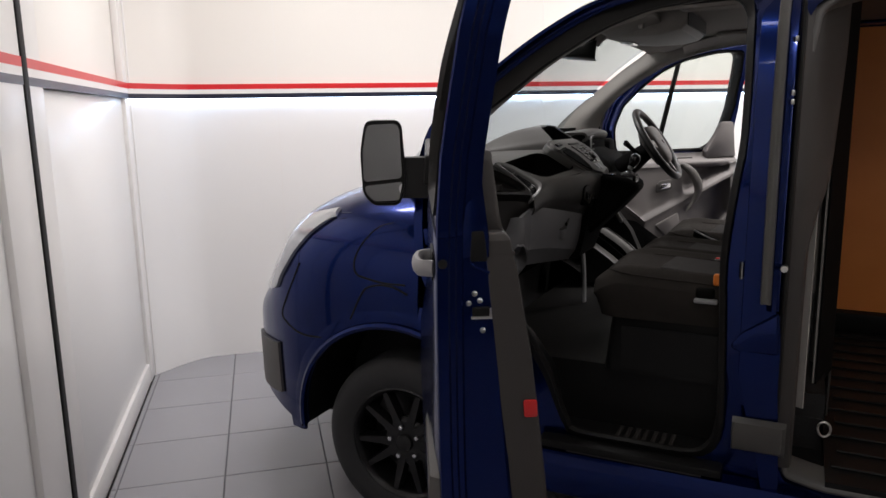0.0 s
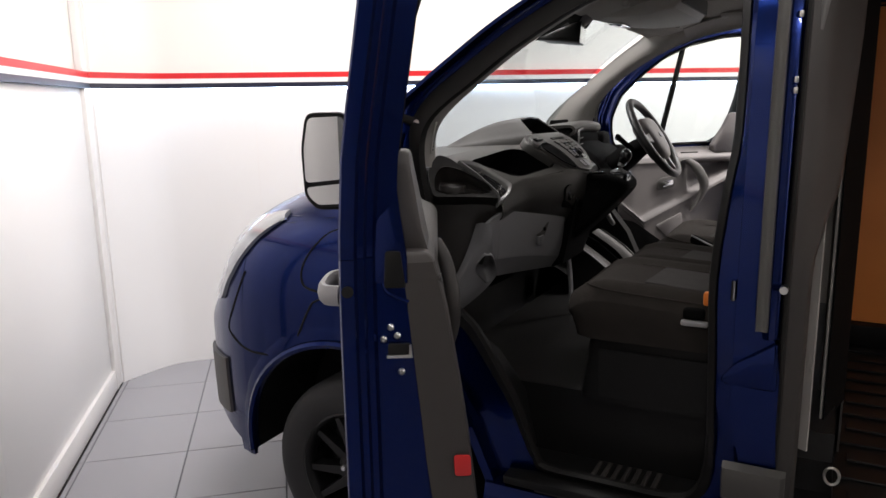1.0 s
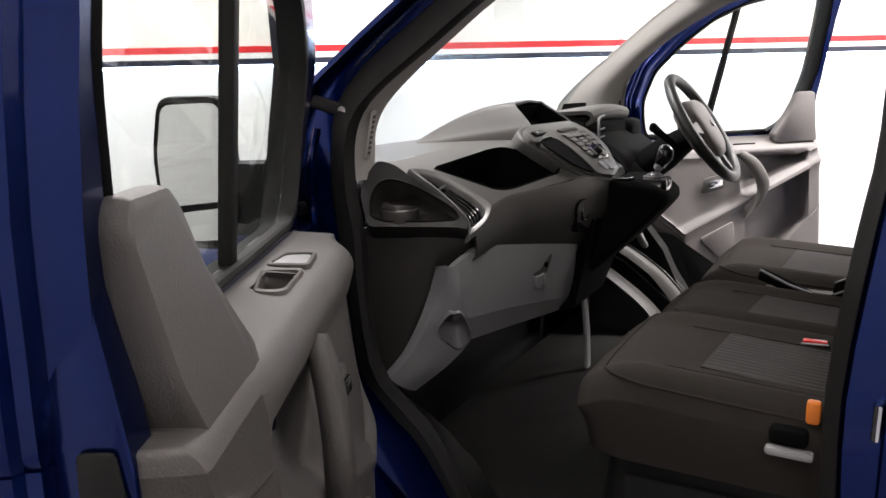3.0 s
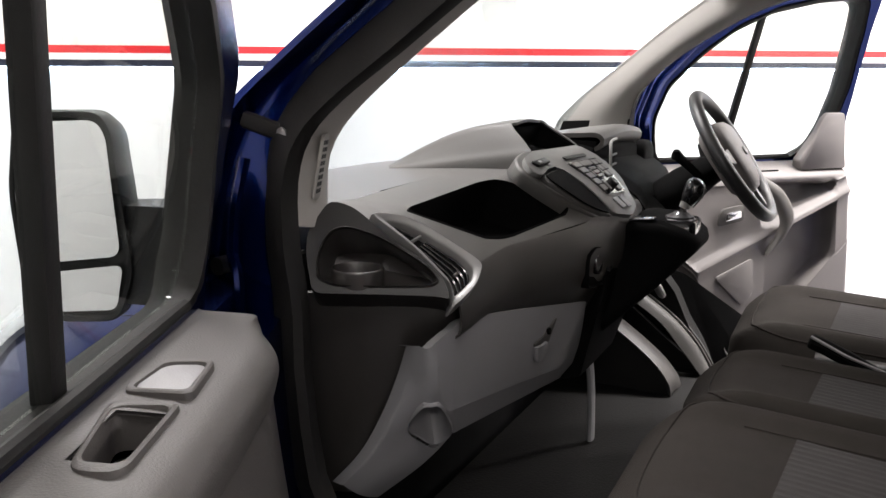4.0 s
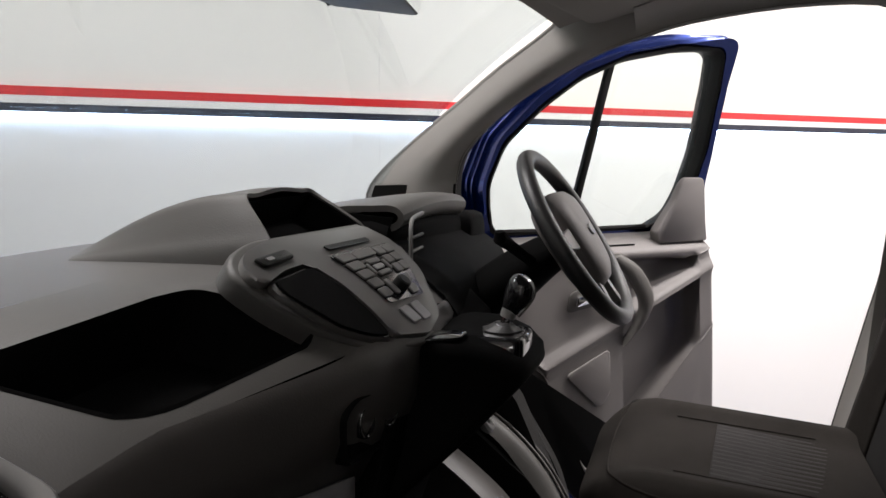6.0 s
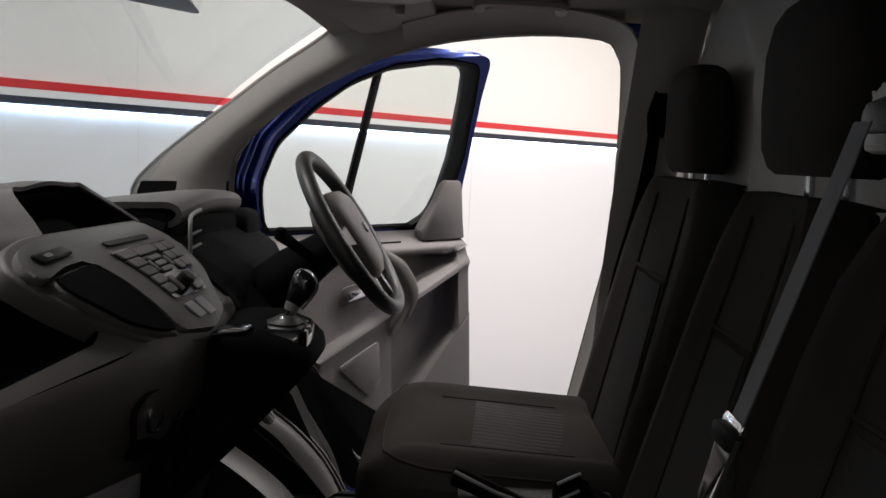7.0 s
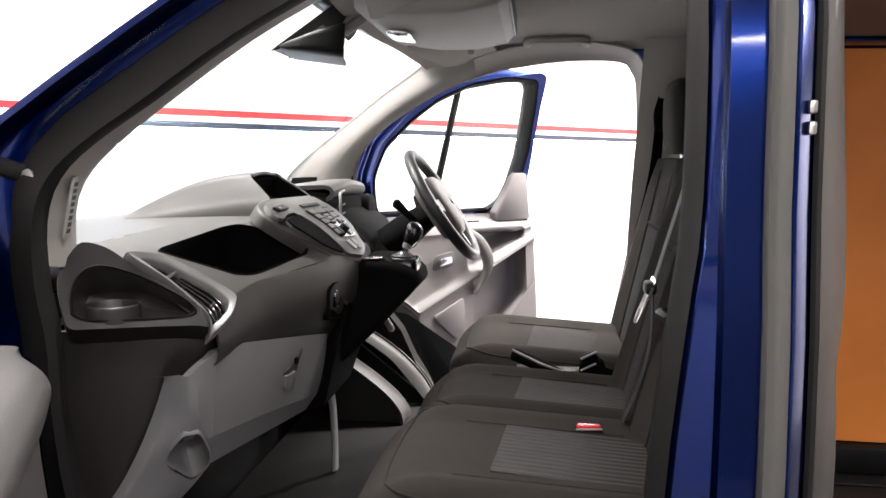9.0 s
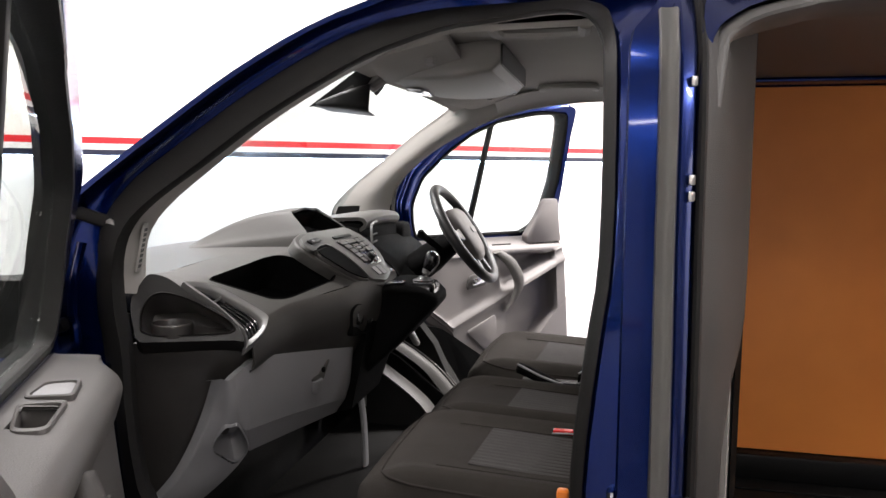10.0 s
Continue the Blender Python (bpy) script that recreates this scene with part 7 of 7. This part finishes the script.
# Near-black sheet added over the back of the pale bulkhead's edge.
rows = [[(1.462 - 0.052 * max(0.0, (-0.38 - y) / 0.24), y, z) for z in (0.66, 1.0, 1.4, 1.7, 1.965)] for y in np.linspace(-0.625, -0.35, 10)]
vpart("bulkhead_back", sheet(rows, -0.003), VOID, "near-black sheet behind the bulkhead's curved edge")
# ---- load space behind the bulkhead, seen through the side opening ----
SLIDE = [(1.335, 0.50), (1.38, 0.465), (1.60, 0.46), (2.30, 0.46), (2.40, 0.50), (2.42, 0.60), (2.42, 1.75), (2.38, 1.87), (2.28, 1.91), (1.60, 1.915), (1.46, 1.90), (1.372, 1.87), (1.342, 1.80), (1.328, 1.5), (1.326, 1.2), (1.326, 0.9), (1.326, 0.62)]
SLIDE_O = [(1.300, 0.40), (1.38, 0.30), (1.60, 0.28), (2.30, 0.28), (2.50, 0.30), (2.52, 0.60), (2.52, 1.75), (2.50, 1.97), (2.28, 2.0), (1.60, 2.0), (1.46, 2.0), (1.34, 1.98), (1.30, 1.80), (1.298, 1.5), (1.298, 1.2), (1.298, 0.9), (1.298, 0.62)]
sa, so = smooth_path(SLIDE, 4, True), smooth_path(SLIDE_O, 4, True)


def sring(t, inboard):
    out = []
    for a, b in zip(sa, so):
        # the seal is as narrow at the sill as it is on the pillar
        k = t * min(1, 0.03 / math.hypot(a[0] - b[0], a[1] - b[1])) if t < 0.9 else t
        x, z = lerp(a, b, k)
        out.append((x, -(half(z, x) - inboard - 0.024 * min(1.0, max(0.0, (1.45 - x) / 0.08))), z))
    return out


vpart("slide_seal", loft([sring(-0.28, 0.16), sring(-0.25, 0.10), sring(-0.15, 0.060), sring(0.0, 0.044), sring(0.2, 0.036), sring(0.45, 0.033), sring(0.7, 0.036), sring(0.82, 0.045), sring(0.86, 0.06)], True, False), SEALGREY, "grey-black sliding door seal")
vpart("slide_frame", loft([sring(0.85, 0.06), sring(0.87, 0.05), sring(0.89, 0.02), sring(1.0, 0.0), sring(1.0, 0.06)], True, False), PAINT, "dark blue frame of the sliding door opening")
vpart("pillar_strip", loft([[(1.254 + 0.008 * (1.5 - z) * (z < 1.5) * 0.8 + dx, -half(z, 1.3) + dy, z) for dx, dy in ((-0.016, 0.016), (-0.013, -0.003), (-0.004, 0.003), (0.003, 0.003), (0.012, -0.003), (0.016, 0.008))] for z in (1.02, 1.03, 1.2, 1.35, 1.5, 1.62, 1.73, 1.82, 1.88, 1.90)]), SEALGREY, "grey rubber strip on the door pillar")
vpart("pillar_pressing", slab(rounded([(1.167, 0.886), (1.196, 0.925), (1.296, 0.998), (1.300, 0.870), (1.18, 0.872)], 0.012, 3), lambda x, z, t: (x, -(half(z, x) - 0.008 + t), z), 0.010, 0.006, 3), PAINT, "raised pressing on the blue door pillar")
for z in (1.600, 1.625, 1.775):
    vpart("pillar_catch", box(1.286, 1.296, -(half(z, 1.3) - 0.008), -(half(z, 1.3) - 0.018), z - 0.008, z + 0.008, 0.003), STEEL, "bright sliding door catch")
vpart("pillar_bolt", tube([(1.300, -0.935, 1.13), (1.300, -0.965, 1.13)], 0.010, 8), STEEL, "bright stop bolt")
rows = []
for z in np.linspace(0.50, 1.93, 30):
    ex, ey = float(np.interp(z, (0.5, 1.18, 1.30, 1.36, 1.49, 1.75, 1.93), (1.345, 1.348, 1.374, 1.394, 1.402, 1.417, 1.42))), float(np.interp(z, (0.5, 1.18, 1.30, 1.36, 1.49, 1.75, 1.93), (0.90, 0.887, 0.80, 0.765, 0.726, 0.627, 0.60)))
    fy = half(z, 1.3) - 0.036
    rows.append(smooth_path([(1.309, -fy, z), (1.309 + 0.35 * (ex - 1.309), -(fy + 0.25 * (ey - fy)), z), (1.309 + 0.8 * (ex - 1.309), -(fy + 0.75 * (ey - fy)), z), (ex, -ey, z), (ex + 0.006, -ey + 0.03, z)], 3))
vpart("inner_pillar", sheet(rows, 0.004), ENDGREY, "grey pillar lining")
vpart("cargo_side_right", box(1.44, 3.95, 0.875, 0.935, 0.28, 1.99), PAINT, "dark blue body side")
vpart("cargo_side_left", box(2.51, 3.95, -0.935, -0.875, 0.28, 1.99), PAINT, "dark blue body side")
vpart("cargo_floor", box(1.45, 3.95, -0.90, 0.875, 0.43, 0.475), BLACK, "black load floor")
k = 0
for y in np.arange(-0.80, 0.80, 0.125):
    vpart("floor_rib", box(1.465 + 0.02 * (k % 2), 3.9, y, y + 0.05, 0.475, 0.484, 0.003, 1), BLACK)
    k += 1
lining = thing("side_lining", "orange-brown plywood lining board on the load space wall", "lining board")
for x0, x1 in ((1.46, 2.66), (2.664, 3.85)):
    part("board", box(x0, x1, 0.850, 0.862, 0.578, 1.946, 0.003, 1), PLY, lining, "orange-brown plywood board")
vpart("cargo_rail", box(1.46, 3.9, 0.80, 0.87, 0.475, 0.575, 0.012), BLACK, "black floor rail")
vpart("roof_rail", box(1.46, 3.9, 0.72, 0.86, 1.950, 1.965, 0.004), PAINT, "blue roof rail")
vpart("roof_side_rail", box(1.46, 3.9, 0.58, 0.86, 1.972, 1.988, 0.005), DARKGREY, "grey roof rail over the lining board")
# Black sheet added below the roof skin.
vpart("roof_lining", box(1.46, 3.9, -0.70, 0.578, 1.982, 1.992, 0.003), VOID, "black sheet under the load space roof")
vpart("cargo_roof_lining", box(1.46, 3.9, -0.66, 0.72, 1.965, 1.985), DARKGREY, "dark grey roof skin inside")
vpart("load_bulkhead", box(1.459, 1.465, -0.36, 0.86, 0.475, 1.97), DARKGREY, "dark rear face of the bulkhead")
vpart("tie_ring", tube([(1.44 + 0.018 * math.cos(a), -0.80, 0.60 + 0.024 * math.sin(a)) for a in np.linspace(0, 2 * math.pi, 17)[:-1]], 0.004, 6, True), STEEL, "bright tie-down ring")
vpart("underbody", box(-0.7, 3.9, -0.55, 0.55, 0.22, 0.42), BLACK, "dark underbody")
# ---- ceiling lamps ----
# Unseen fittings; the last two are added to light the load space.
for a, b, w in ((-0.5, 0.3, 42), (1.7, 0.3, 46), (3.4, 0.0, 60), (-0.6, -2.0, 7), (-0.9, -4.2, 15), (3.7, -3.4, 120)):
    lampo = thing("ceiling_lamp", "white fluorescent tube fitting set out of view to light the bay", "ceiling lamp", group="ceiling lamps")
    part("tray", room_box(a - 0.75, a + 0.75, b - 0.07, b + 0.07, HIGH - 0.05, HIGH - 0.002, 0.008), CEIL, lampo, "white metal tray")
    part("lamp_tube", tube([room(a - 0.72, b, HIGH - 0.07), room(a + 0.72, b, HIGH - 0.07)], 0.018, 12), TUBE, lampo, "glowing fluorescent tube")
    p = room(a, b, HIGH - 0.10)
    lamp = area_lamp("tube_light", p, p - Vector((0, 0, 1)), 0.12, 1.45, w, (1.0, 0.948, 0.94))
    lamp.matrix_world = Matrix.Translation(p) @ Matrix.Rotation(math.atan2(N.y, N.x) + math.pi / 2, 4, "Z")
# ---- left wall dressing ----
def lw_box(b0, b1, z0, z1, out0, out1, r=0.004):
    return room_box(KL + out0, KL + out1, b0, b1, z0, z1, r)


strip_b = M.dot(Vector((-0.93, -1.655, 0)))
tagged(part("black_strip", lw_box(strip_b - 0.026, strip_b + 0.026, 0.0, HIGH, -0.02, 0.022), RUBBER), "black vertical gasket between the wall panels", "gasket", kind="structure")
for b0, b1, nm in ((strip_b + 0.03, strip_b + 0.20, "frame"), (1.22, 1.335, "frame"), (strip_b - 0.32, strip_b - 0.03, "frame")):
    tagged(part("wall_post", lw_box(b0, b1, 0.0, HIGH, -0.02, 0.018, 0.006), STRIPEWHITE), "white vertical frame post of the side wall", "wall post", kind="structure")
tagged(part("corner_gap", lw_box(1.336, 1.348, 0.0, HIGH, -0.02, 0.012, 0.002), RUBBER), "dark joint in the wall corner", "joint", kind="structure")
tagged(part("corner_post", lw_box(1.35, 1.40, 0.0, HIGH, -0.02, 0.03, 0.008), STRIPEWHITE), "white corner post of the bay", "corner post", kind="structure")
tagged(part("side_panel_lower", lw_box(strip_b + 0.2, 1.22, 0.10, 1.694, -0.02, -0.004), WALLWHITE), "glossy white side wall panel", "wall panel", kind="structure")
tagged(part("side_panel_lower", lw_box(ROOM_F, strip_b - 0.32, 0.10, 1.694, -0.02, -0.004), WALLWHITE), "glossy white side wall panel", "wall panel", kind="structure")
tagged(part("skirting", lw_box(strip_b + 0.03, 1.335, 0.0, 0.12, -0.02, 0.014, 0.006), STRIPEWHITE), "white skirting of the side wall", "skirting", kind="structure")
tagged(part("skirting", lw_box(ROOM_F, strip_b - 0.03, 0.0, 0.12, -0.02, 0.014, 0.006), STRIPEWHITE), "white skirting of the side wall", "skirting", kind="structure")
tagged(part("floor_joint", lw_box(ROOM_F, 1.335, 0.0005, 0.006, 0.014, 0.022, 0.0), RUBBER), "dark joint at the foot of the side wall", "joint", kind="structure")
for nm, z0, z1, mt, o in (("stripe_red", 1.752, 1.784, RED, 0.020), ("stripe_white", 1.724, 1.752, STRIPEWHITE, 0.0195), ("stripe_navy", 1.696, 1.724, NAVY, 0.020)):
    tagged(part(nm, lw_box(strip_b + 0.03, 1.335, z0, z1, -0.01, o, 0), mt), "painted band of the wall stripe rail", "stripe", kind="structure")
    tagged(part(nm, lw_box(ROOM_F, strip_b - 0.03, z0, z1, -0.01, o, 0), mt), "painted band of the wall stripe rail", "stripe", kind="structure")
# seams and marks on the back wall
for a in (-0.93, 0.9, 2.7):
    tagged(part("wall_seam", room_box(a, a + 0.004, KB - 0.002, KB + 0.01, 0.0, HIGH), STRIPEWHITE), "fine vertical joint between wall panels", "joint", kind="structure")

# ---- floor tiles: 45 cm, laid along the bay ----
tiles = new("tile_floor")
tagged(tiles, "grey glazed floor tiles with thin dark joints", "floor", kind="structure")
TILE = material("floor_tile", (0.30, 0.295, 0.315), 0.26, vary=0.02, vary_size=1.2)
S = 0.452
bm = bmesh.new()
bmesh.ops.create_cube(bm, size=1)
for v in bm.verts:
    v.co = Vector((v.co.x * (S - 0.005), v.co.y * (S - 0.005), v.co.z * 0.02 - 0.01))
bmesh.ops.bevel(bm, geom=[e for e in bm.edges if all(v.co.z > -0.005 for v in e.verts)], offset=0.002, segments=1, affect="EDGES")
me = bpy.data.meshes.new("tile")
bm.to_mesh(me)
bm.free()
me.materials.append(TILE)
t3 = Vector((-0.883, -0.275, 0))
A0, B0 = N.dot(t3), M.dot(Vector((-0.585, -0.662, 0)))
turn = math.atan2(N.y, N.x)
for i in range(-3, 13):
    for j in range(-12, 6):
        a, b = A0 + (i + 0.5) * S, B0 + (j + 0.5) * S
        if KL - S / 2 < a < ROOM_R and ROOM_F < b < KB + S / 2:
            ob = new("tile", me)
            ob.matrix_world = Matrix.Translation(room(a, b, 0)) @ Matrix.Rotation(turn, 4, "Z")
            ob.parent = tiles
